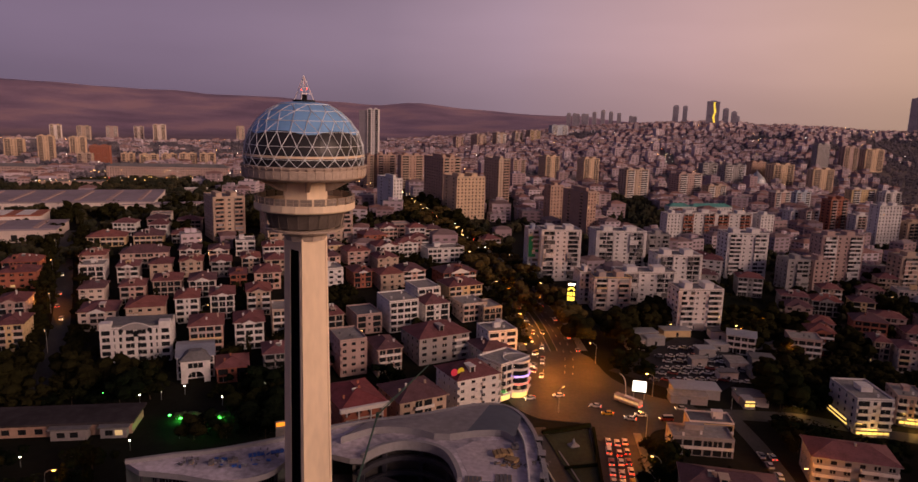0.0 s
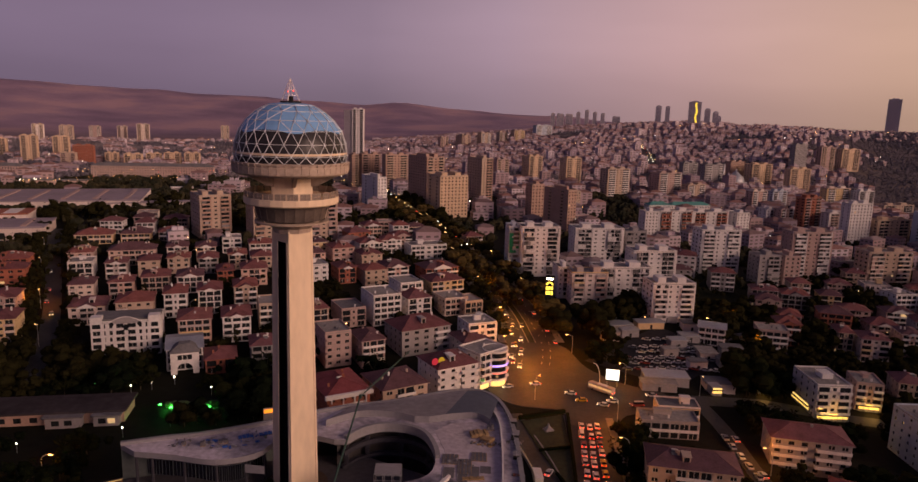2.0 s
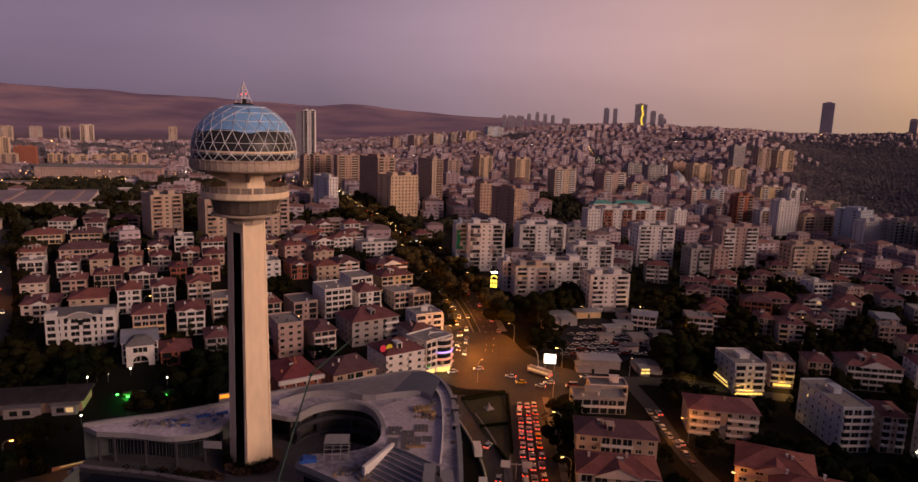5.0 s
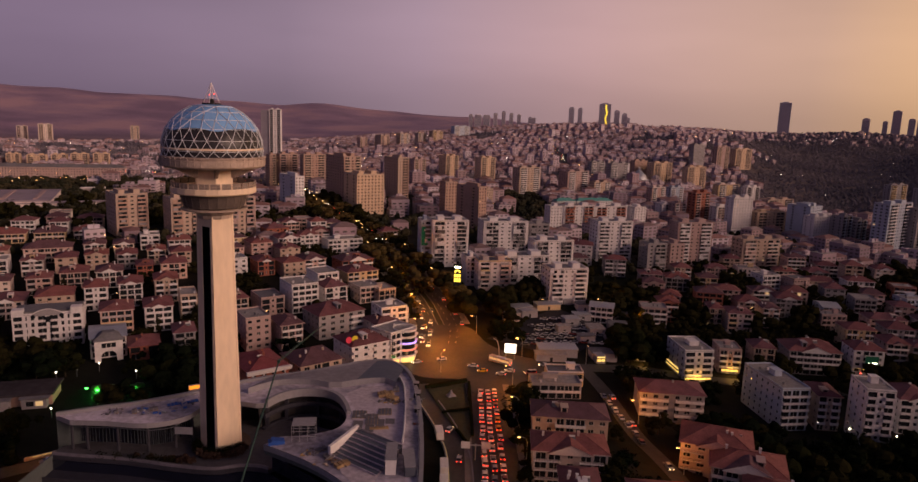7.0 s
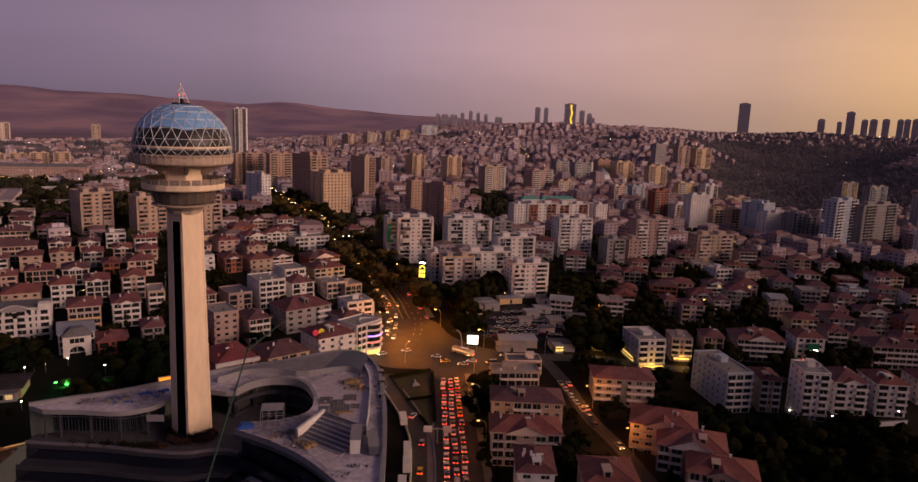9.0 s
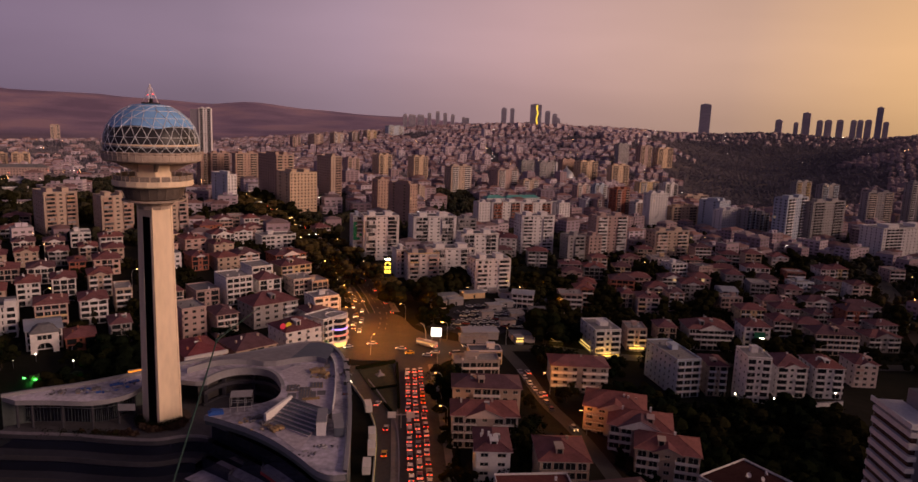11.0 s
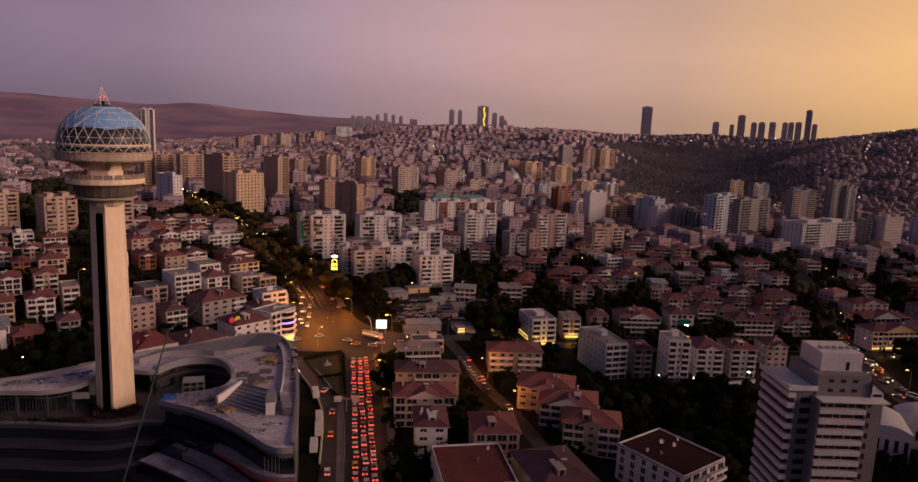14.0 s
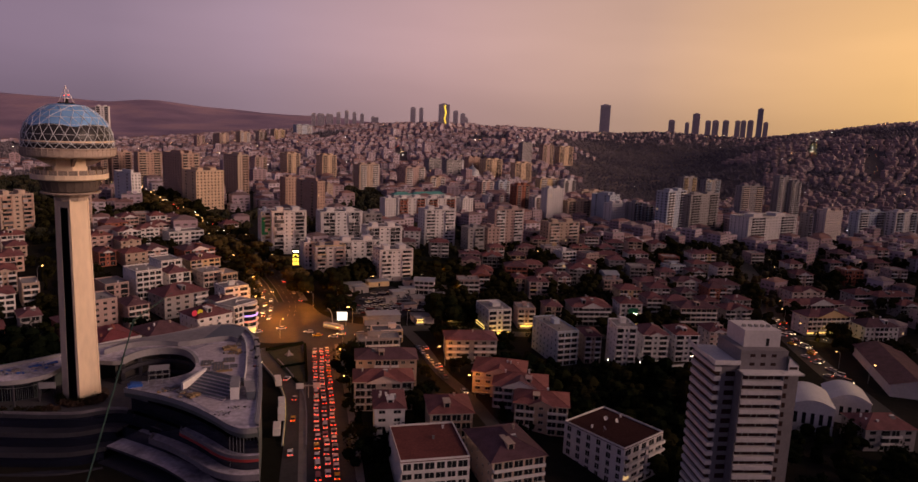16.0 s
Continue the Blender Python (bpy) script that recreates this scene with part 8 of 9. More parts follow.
def tall_sign():
    """Dark upright sign tower with a yellow lit emblem; its lettering is shown as bars."""
    base = thing("sign_tower", -0.2, 391.5, terrain(0, 391), -3, "dark upright sign tower with a yellow lit emblem", "sign")
    z = 24.6 - terrain(0, 391)
    part("panel", Shape().box(-2.4, 0, 0, 2.4, 1.2, z), DARK, base)
    yellow = material("yellow_sign_light", (0.7, 0.5, 0.05), emit=(1.0, 0.72, 0.08), power=1.6, bump=0.0)
    ring = Shape()
    for k in range(14):
        a, b = math.pi * k / 14, math.pi * (k + 1) / 14
        ring.face([(1.1 * math.cos(a), -0.05, z - 5.2 + 1.1 * math.sin(a)), (1.1 * math.cos(b), -0.05, z - 5.2 + 1.1 * math.sin(b)), (1.9 * math.cos(b), -0.05, z - 5.2 + 1.9 * math.sin(b)), (1.9 * math.cos(a), -0.05, z - 5.2 + 1.9 * math.sin(a))][::-1])
    part("emblem_ring", ring, yellow, base)
    part("text_bar", Shape().box(-1.7, -0.1, z - 2.2, 1.7, 0, z - 1.3), WHITE_LIGHT, base)
    for k in range(3):
        part("text_bar", Shape().box(-1.9 + 1.35 * k, -0.1, z - 7.8, -0.9 + 1.35 * k, 0, z - 6.0), yellow, base)
        part("text_bar", Shape().box(-1.9 + 1.35 * k, -0.1, z - 10.6, -0.9 + 1.35 * k, 0, z - 8.4), yellow, base)
    part("lower_panel", Shape().box(-1.8, -0.1, z - 20, 1.8, 0, z - 16), FRAME, base)


tall_sign()
banner = thing("wall_banner", -22.6, 462.6, terrain(-24, 462), 13, "tall green banner hung on an apartment wall", "banner")
part("cloth", Shape().box(-3.2, -0.6, 14.0, 3.2, -0.45, 27.0), material("banner_green", (0.02, 0.20, 0.10), vary=0.15), banner)
part("text_bar", Shape().box(-1.6, -0.68, 24.0, 1.6, -0.6, 25.0), FRAME, banner)
part("text_bar", Shape().box(-1.0, -0.68, 16.0, 1.0, -0.6, 18.5), FRAME, banner)
part("top_bar", Shape().box(-3.2, -0.45, 27.0, 3.2, -0.35, 28.5), STEEL, banner)
part("cable", Shape().box(-0.1, -0.45, 0, 0.1, -0.35, 14.0), STEEL, banner)


PAVILION_FELT = material("pavilion_felt", (0.05, 0.042, 0.048), rough=0.9, vary=0.35, grain=3.0, spec=0.1)


def pavilion():
    base = thing("pavilion", -170.0, 236.0, terrain(-170, 236), 17, "long low pavilion with a dark felt roof and grey walls", "pavilion")
    TAKEN.append((-180, 232, 16))
    TAKEN.append((-160, 240, 14))
    part("wall", Shape().box(-24, -6, -0.5, 22, 7, 4.2), BROWN, base)
    part("roof", Shape().box(-25, -7.2, 4.2, 23, 8, 4.9), PAVILION_FELT, base, "dark felt roof")
    part("bay", Shape().box(-2, -9.5, -0.5, 9, -6, 3.8), GREY_RENDER, base)
    part("bay_roof", Shape().box(-2.8, -10.2, 3.8, 9.8, -6.4, 4.19), SLATE, base)
    part("bay", Shape().box(13, -9.0, -0.5, 21, -6, 3.8), GREY_RENDER, base)
    part("bay_roof", Shape().box(12.4, -9.8, 3.8, 22, -6.4, 4.19), SLATE, base)
    for x in (0.0, 4.0, 14.5, 17.5, -8, -13, -18):
        y = -9.56 if 0 <= x < 9 else (-9.06 if x > 12 else -6.06)
        part("window", Shape().box(x, y, 1.0, x + 2.4, y + 0.06, 2.8), LIT if x == 17.5 else GLASS, base)


pavilion()
TAKEN.append((-142.0, 269.0, 7.0))
TAKEN.append((-136.0, 251.0, 7.0))
TAKEN.append((-128.0, 254.0, 6.0))

# park lamps, some of them green floodlights
GREEN_LIGHT = material("green_floodlight", (0.1, 0.6, 0.1), emit=(0.10, 1.0, 0.12), power=5.0, bump=0.0)
for n, (x, y) in enumerate(((-133, 250), (-137, 249), (-142, 250.5), (-124, 252), (-176, 262), (-196, 205), (-150, 207))):
    lamp = thing("floodlight", x, y, terrain(x, y), 0, "low green garden floodlight glowing among bushes", "floodlight", "green floodlights")
    part("housing", Shape().box(-0.3, -0.25, 0, 0.3, 0.25, 0.45), DARK, lamp)
    part("lens", Shape().box(-0.42, -0.34, 0.45, 0.42, 0.34, 0.75), GREEN_LIGHT, lamp)
    if n in (0, 1, 3):
        glow(x, y - 0.9, terrain(x, y) + 0.9, 700, (0.08, 1.0, 0.10), 0.3)
        bush = thing("bush", x, y + 1.6, terrain(x, y), 17 * n, "clipped bush lit by a green floodlight", "bush", "floodlit bushes")
        part("foliage", Shape().blob((-1.6, 0, 0.9), 1.5, 1.2, chance, 8).blob((0.2, 0.1, 1.0), 1.6, 1.4, chance, 8).blob((1.9, -0.1, 0.8), 1.4, 1.1, chance, 8), material("clipped_leaves", (0.07, 0.10, 0.04), vary=0.4, grain=0.4), bush)
for n, (x, y) in enumerate(((-152, 262), (-146, 268), (-158, 258), (-128, 262), (-118, 276), (-172, 251), (-190, 236), (-149, 214), (-141, 226), (-130, 236), (-166, 210), (-106, 262), (-112, 254))):
    lamp = thing("garden_lamp", x, y, terrain(x, y), 0, "small garden lamp post with a white globe", "lamp", "garden lamps")
    part("post", Shape().beam((0, 0, 0), (0, 0, 3.2), 0.06), STEEL, lamp)
    part("globe", Shape().turned([(0.0, 3.1), (0.22, 3.2), (0.28, 3.4), (0.2, 3.6), (0.0, 3.68)], 10), WHITE_LIGHT, lamp)

for x, y in ((157.7, 256.3), (159.8, 250.7), (173.2, 251.2), (173.3, 262.0), (148.0, 262.0), (206.0, 257.0)):
    lamp = thing("garden_lamp", x, y, terrain(x, y), 0, "small garden lamp post with a white globe", "lamp", "garden lamps")
    part("post", Shape().beam((0, 0, 0), (0, 0, 3.2), 0.06), STEEL, lamp)
    part("globe", Shape().turned([(0.0, 3.1), (0.22, 3.2), (0.28, 3.4), (0.2, 3.6), (0.0, 3.68)], 10), WHITE_LIGHT, lamp)
wall = thing("garden_wall", 190.5, 249.0, terrain(190, 249), 8, "pale rendered garden wall below the white houses", "wall")
part("panel", Shape().box(-15.5, -0.2, -0.5, 15.5, 0.2, 2.0), WHITE, wall)
part("coping", Shape().box(-15.6, -0.35, 2.0, 15.6, 0.35, 2.2), PALE, wall)
TAKEN.append((182, 244, 5.0))
TAKEN.append((192, 245, 5.0))
TAKEN.append((202, 247, 5.0))

street_lamp(-149.0, 199.0, 10, high=7.0)
glow(-146.4, 199.0, 6.4, 1500)


def vaulted_hall(x, y, turn, w, d, h, rise, label):
    base = thing("vaulted_hall", x, y, terrain(x, y), turn, label, "hall", "vaulted halls")
    TAKEN.append((x, y, max(w, d) / 2))
    part("wall", Shape().box(-w / 2, -d / 2, -1, w / 2, d / 2, h), WHITE, base)
    roof = Shape()
    n = 12
    pts = [(-w / 2 - 0.4 + (w + 0.8) * k / n, h + rise * math.sin(math.pi * k / n)) for k in range(n + 1)]
    for (xa, za), (xb, zb) in zip(pts, pts[1:]):
        roof.face([(xa, -d / 2 - 0.4, za), (xb, -d / 2 - 0.4, zb), (xb, d / 2 + 0.4, zb), (xa, d / 2 + 0.4, za)])
        roof.face([(xa, -d / 2 - 0.4, h), (xb, -d / 2 - 0.4, h), (xb, -d / 2 - 0.4, zb), (xa, -d / 2 - 0.4, za)], 1)
        roof.face([(xb, d / 2 + 0.4, h), (xa, d / 2 + 0.4, h), (xa, d / 2 + 0.4, za), (xb, d / 2 + 0.4, zb)], 1)
    part("roof", roof, [material("white_roof_sheet", (0.60, 0.60, 0.62), rough=0.5, vary=0.1), WHITE], base, "white curved sheet roof")
    for k in range(5):
        part("window", Shape().box(-w / 2 + w * (k + 0.3) / 5, -d / 2 - 0.05, h * 0.35, -w / 2 + w * (k + 0.75) / 5, -d / 2, h * 0.75), GLASS, base)


vaulted_hall(214.5, 181.0, -30, 16.0, 22.0, 12.0, 2.6, "white hall with a shallow vaulted roof")
vaulted_hall(237.5, 186.0, -30, 16.0, 18.0, 10.0, 3.2, "white hall with a shallow vaulted roof")


def long_shed():
    base = thing("market_shed", 303.0, 226.0, terrain(303, 226), 62, "long shed with a brown roof and pale side wall", "shed")
    TAKEN.append((303, 226, 30))
    part("wall", Shape().box(-32, -11, -1, 32, 11, 6.0), PLASTER, base)
    roof = Shape()
    roof.face([(-33, -12, 6.0), (33, -12, 6.0), (33, 0, 9.5), (-33, 0, 9.5)]).face([(-33, 0, 9.5), (33, 0, 9.5), (33, 12, 6.0), (-33, 12, 6.0)])
    for x in (-32, 32):
        roof.face([(x, -11, 6), (x, 11, 6), (x, 0, 9.4)], 1)
    part("roof", roof, [TILE, PLASTER], base)


long_shed()

# market stalls and low sheds round the car park
stall_rnd = random.Random(8)
for x, y, w, d, turn in ((36, 378, 12, 8, 20), (52, 384, 14, 7, 15), (70, 372, 9, 7, 10), (74, 352, 8, 10, 5), (56, 346, 7, 5, 12), (48, 311, 18, 9, 3), (70, 312, 12, 8, 3), (44, 303, 14, 6, 3), (88, 362, 10, 8, 0), (62, 396, 12, 6, 8), (30, 362, 8, 6, 18), (40, 369, 9, 5, 16), (62, 360, 8, 6, 12), (82, 345, 9, 7, 4), (66, 334, 8, 5, 10), (84, 330, 10, 6, 5), (96, 384, 10, 7, -4), (74, 388, 9, 7, 6)):
    base = thing("shed", x, y, terrain(x, y), turn, "low shed with a pale sheet roof", "shed", "sheds round the car park")
    TAKEN.append((x, y, max(w, d) / 2))
    h = stall_rnd.uniform(2.8, 4.6)
    part("wall", Shape().box(-w / 2, -d / 2, -0.5, w / 2, d / 2, h), stall_rnd.choice((PLASTER, GREY_RENDER, GREY_RENDER)), base)
    part("roof", Shape().box(-w / 2 - 0.4, -d / 2 - 0.4, h, w / 2 + 0.4, d / 2 + 0.4, h + 0.3), stall_rnd.choice((METAL_ROOF, FLATROOF, SLATE)), base)
    part("door", Shape().box(-0.6, -d / 2 - 0.05, 0, 0.6, -d / 2, 2.1), DARK, base)
house(82.0, 376.0, -14, 13.0, 12.0, 3, "z", "w", False, label="white shed-roofed building with broad windows")


def office(x, y, w, d, z0, z1, turn, name, label, strips=False, glow_edge=False, cap="flat", mat=None):
    """A distant tower with storey bands."""
    base = thing("office_tower", x, y, z0 - 12, turn, label, "office tower", "towers on the crest")
    h = z1 - z0 + 12
    # Shaft and window bands are lightened, haze put into their colour.
    part("shaft", Shape().box(-w / 2, -d / 2, 0, w / 2, d / 2, h), mat or material("hazed_tower_glass", (0.40, 0.37, 0.44), rough=0.35, vary=0.1, grain=4.0, bump=0.0), base)
    n = int((h - 12) / 3.6)
    for side in (-1, 1):
        bands = Shape()
        for k in range(n):
            z = 13 + k * 3.6
            bands.box(-w / 2 * 0.9, side * d / 2 - 0.1, z, w / 2 * 0.9, side * d / 2 + 0.1, z + 1.5)
        part("window_band", bands, material("hazed_tower_bands", (0.20, 0.19, 0.25), rough=0.3, vary=0.2, grain=4.0, bump=0.0), base)["kind"] = "stuff"
    if cap == "round":
        top = Shape()
        for k in range(8):
            a, b = math.pi * k / 8, math.pi * (k + 1) / 8
            top.face([(-w / 2 * math.cos(a), -d / 2, h + w / 3 * math.sin(a)), (-w / 2 * math.cos(b), -d / 2, h + w / 3 * math.sin(b)), (-w / 2 * math.cos(b), d / 2, h + w / 3 * math.sin(b)), (-w / 2 * math.cos(a), d / 2, h + w / 3 * math.sin(a))])
            top.face([(-w / 2 * math.cos(a), -d / 2, h), (-w / 2 * math.cos(b), -d / 2, h), (-w / 2 * math.cos(b), -d / 2, h + w / 3 * math.sin(b)), (-w / 2 * math.cos(a), -d / 2, h + w / 3 * math.sin(a))])
        part("rounded_top", top, mat or MATS["hazed_tower_glass"], base)
    else:
        part("plant_room", Shape().box(-w / 4, -d / 4, h, w / 4, d / 4, h + 3), MATS["hazed_tower_glass"], base)
    if glow_edge:
        gold = material("golden_facade_light", (0.6, 0.45, 0.1), emit=(1.0, 0.66, 0.06), power=0.9, bump=0.0)
        for k in range(16):
            ribbon = Shape()
            z = 14 + (h - 16) * k / 16
            u = w * 0.12 + w * 0.05 * math.sin(k * 0.8)
            ribbon.box(u - 2.6, -d / 2 - 0.5, z, u + 2.6, -d / 2 - 0.1, z + (h - 16) / 16 - 0.5)
            part("light_ribbon", ribbon, gold, base, "golden ribbon of facade light")
    return base


# Skyline cladding, paled to imitate the haze in front of it.
HAZED_TOWER = material("hazed_tower_cladding", (0.62, 0.52, 0.52), vary=0.12, grain=3.0)
GREY_TOWER = material("grey_tower_cladding", (0.42, 0.38, 0.42), vary=0.12, grain=3.0)
office(464.0, 2296.0, 38.0, 30.0, 88.0, 168.0, -12, "gold", "tall dark tower with a golden ribbon of light", glow_edge=True)
office(1177.0, 2568.0, 40.0, 28.0, 62.0, 202.0, -24, "dark", "tall dark slab tower alone on the skyline")
for x, y, w, top in ((403, 2608, 20, 154), (434, 2603, 16, 154), (533, 2430, 18, 146), (558, 2424, 17, 137), (588, 2520, 24, 122)):
    office(x, y, w, 18.0, 80.0, top, -10, "crest", "slim dark tower on the far crest", cap="round")
for x, top in ((30, 119), (52, 118), (64, 117), (86, 118), (98, 117), (126, 126), (158, 134), (188, 128), (218, 124), (262, 115), (276, 113)):
    office(x, 2735.0, 15.0, 16.0, 55.0, top, -6, "row", "rounded tower in a far row of alike towers", cap="round", mat=GREY_TOWER)
for x, y, top, w in ((1325, 2301, 145, 22), (1372, 2274, 140, 14), (1398, 2258, 176, 25), (1434, 2236, 148, 19), (1456, 2223, 149, 22), (1485, 2204, 151, 21), (1518, 2182, 152, 18), (1534, 2171, 153, 18), (1553, 2158, 154, 20), (1577, 2141, 200, 19), (1594, 2129, 150, 16)):
    tower = office(x, y, w, 18.0, 60.0, top, -34, "skyline", "dim tower with a broad low base on the sunset skyline", cap="round" if top < 165 else "flat", mat=HAZED_TOWER if top < 190 else None)
    part("podium", Shape().box(-w * 0.9, -14.0, 0, w * 0.9, 14.0, 38.0 + w * 0.4), HAZED_TOWER, tower)
far_block = block(-358.0, 1328.0, 10, 22.0, 20.0, 30, "A", "w", 112.0)
tagged(far_block, "tall white apartment tower standing alone in the distance")
part("dark_wing", Shape().box(-26.0, -8.0, 0, -11.1, 10.0, 110.0), material("dim_tower_side", (0.22, 0.20, 0.24), vary=0.12, grain=3.0), far_block, "darker wing of the tower")


def mosque():
    base = thing("mosque", 300.0, 1165.0, terrain(300, 1165), -10, "pale mosque with a pointed dome and slender minaret", "mosque")
    part("hall", Shape().box(-16, -16, -3, 16, 16, 9), WHITE, base)
    part("dome", Shape().turned([(14, 9), (13.4, 13), (11, 17), (6, 21), (1.5, 25), (0, 30)], 24), METAL_ROOF, base, "pointed pale dome")
    part("minaret", Shape().turned([(1.3, 0), (1.2, 24), (1.9, 24.5), (1.9, 25.5), (1.0, 26), (1.0, 31), (0, 38)], 12), WHITE, base).location = (-19, -12, 0)


mosque()


def flat_hall(name, x, y, turn, w, d, h, roof_mat, label, lights=0):
    """A low wide hall: walls with a row of doors, a flat roof with an upstand and skylights."""
    base = thing(name, x, y, terrain(x, y), turn, label, "hall")
    for k in range(max(1, round(w / d))):
        n = max(1, round(w / d))
        u = -w / 2 + w * (k + 0.5) / n
        TAKEN.append((x + u * math.cos(radians(turn)), y + u * math.sin(radians(turn)), 0.5 * max(d, w / n)))
    part("wall", Shape().box(-w / 2, -d / 2, -3, w / 2, d / 2, h), PLASTER, base)
    part("roof", Shape().box(-w / 2 - 0.6, -d / 2 - 0.6, h, w / 2 + 0.6, d / 2 + 0.6, h + 0.5).box(-w / 2 - 0.6, -d / 2 - 0.6, h + 0.5, w / 2 + 0.6, -d / 2 - 0.1, h + 1.1), roof_mat, base)
    for k in range(max(3, int(w / 9))):
        u = -w / 2 + w * (k + 0.5) / max(3, int(w / 9))
        part("loading_door", Shape().box(u - 1.8, -d / 2 - 0.06, 0, u + 1.8, -d / 2, h * 0.6), DARK, base)
    for k in range(lights):
        u = -w / 2 + w * (k + 0.5) / lights
        part("skylight", Shape().box(u - 1.6, -d * 0.36, h + 0.5, u + 1.6, d * 0.36, h + 1.3), PINK, base)
    return base


HALL_ROOF = material("mauve_hall_roof", (0.30, 0.25, 0.29), vary=0.15, grain=6.0)
flat_hall("market_hall", -444.0, 582.0, 25, 170.0, 92.0, 7.0, HALL_ROOF, "huge low hall with a mauve flat roof", 7)
flat_hall("market_hall", -374.0, 440.0, 27, 76.0, 42.0, 7.0, HALL_ROOF, "low hall with a mauve flat roof beside trees", 3)
sports_hall = flat_hall("sports_hall", -398.0, 485.0, 27, 36.0, 30.0, 7.5, BRICK, "low hall with a brick-red and white striped roof")
for u in (-10.0, 6.0):
    part("white_roof_panel", Shape().box(u - 4, -14, 8.0, u + 5, 14, 8.25), WHITE, sports_hall, "white roof panel")
flat_hall("long_shed", -342.0, 586.0, 30, 66.0, 12.0, 5.0, HALL_ROOF, "long low shed with a grey flat roof")
flat_hall("grandstand", -546.0, 735.0, 18, 70.0, 14.0, 7.0, SLATE, "dark grandstand beside a sports ground")
flat_hall("pale_shed", -384.0, 714.0, 30, 22.0, 9.0, 4.5, WHITE, "small shed with a white sheet roof")
flat_hall("pale_shed", -362.0, 762.0, 45, 44.0, 12.0, 4.5, HALL_ROOF, "long shed with a pale roof among trees")
barracks = block(-545.0, 936.0, 17, 160.0, 15.0, 4, "R", "k", 15.0)
tagged(barracks, "long pink four-storey building with rows of windows and a grey roof", "building")
barracks = block(-735.0, 878.0, 17, 62.0, 15.0, 4, "R", "k", 15.0)
tagged(barracks, "long pink four-storey building with rows of windows and a grey roof", "building")


# ---- more houses of the near districts, filled in street by street ----
infill = random.Random(33)


def free(x, y, gap=2.5):
    if any((x - a) ** 2 + (y - b) ** 2 < (r + gap) ** 2 for a, b, r in TAKEN):
        return False
    for line, width in LINES.values():
        for (ax, ay), (bx, by) in zip(line, line[1:]):
            dx, dy = bx - ax, by - ay
            t = min(1, max(0, ((x - ax) * dx + (y - ay) * dy) / (dx * dx + dy * dy)))
            if math.hypot(ax + t * dx - x, ay + t * dy - y) < width / 2 + 1.2:
                return False
    return not (-124 < x < -4 and 118 < y < 238)


def fill(x0, y0, x1, y1, turn, step_x, step_y, floors, limit, walls="ppcwkg"):
    """Rows of houses over a stretch of the plan wherever there is room."""
    n = 0
    rows = int((y1 - y0) / step_y)
    cols = int((x1 - x0) / step_x)
    for j in range(rows + 1):
        for i in range(cols + 1):
            x = x0 + i * step_x + infill.uniform(-2, 2) + (j % 2) * step_x * 0.3
            y = y0 + j * step_y + infill.uniform(-2, 2)
            w, d = infill.uniform(11, 16), infill.uniform(11, 14)
            if n >= limit or not free(x, y, 8.2):
                continue
            house(x, y, turn + infill.uniform(-6, 6), w, d, infill.choice(floors), infill.choice("hhhhf"), infill.choice(walls), False, True)
            n += 1


fill(-420, 300, -310, 470, 26, 22, 21, (3, 3, 4), 22)
fill(-130, 470, -60, 560, 28, 22, 20, (3, 3, 4), 8)
fill(-300, 470, -160, 560, 20, 24, 22, (3, 3), 5)
fill(125, 395, 330, 470, -6, 24, 21, (3, 3, 4), 21, "kgkwbp")
fill(300, 405, 560, 520, 0, 44, 32, (3, 3, 4), 13, "kgkbgp")
fill(320, 300, 520, 390, 0, 40, 30, (3, 4), 7, "kgkbgp")
fill(220, 330, 300, 385, -4, 22, 18, (3, 4), 8, "kgkgbp")
fill(-30, 120, 12, 118, 0, 20, 20, (3,), 1)
fill(60, 470, 300, 520, -4, 24, 20, (3, 4, 5), 14)


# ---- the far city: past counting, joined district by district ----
# Far walls and roofs are toned pink and mauve to stand for haze.
CITY_WALL = material("hazed_house_render", (0.4, 0.35, 0.3), vary=0.1, grain=3.0, by_island=True, bump=0.0, tints=[(0.396, 0.303, 0.349), (0.342, 0.249, 0.287), (0.468, 0.383, 0.440), (0.378, 0.276, 0.308), (0.306, 0.240, 0.298), (0.504, 0.418, 0.471), (0.414, 0.303, 0.318), (0.360, 0.294, 0.359), (0.558, 0.490, 0.563)])
CITY_ROOF = material("hazed_roof_tiles", (0.2, 0.09, 0.07), vary=0.2, grain=3.0, by_island=True, bump=0.0, tints=[(0.28, 0.155, 0.14), (0.23, 0.135, 0.13), (0.30, 0.17, 0.145), (0.22, 0.155, 0.155), (0.32, 0.25, 0.25), (0.26, 0.145, 0.13)])
# Hillside set: contrast between walls and roofs flattened to imitate haze.
FLATROOF_DIM = material("hazed_flat_roofs", (0.28, 0.235, 0.25), vary=0.25, grain=3.0, bump=0.0)
HILL_WALL = material("hazed_hill_render", (0.3, 0.25, 0.23), vary=0.1, grain=3.0, by_island=True, bump=0.0, tints=[(0.36, 0.27, 0.28), (0.33, 0.25, 0.27), (0.40, 0.31, 0.32), (0.31, 0.25, 0.27), (0.45, 0.36, 0.37), (0.35, 0.26, 0.27)])
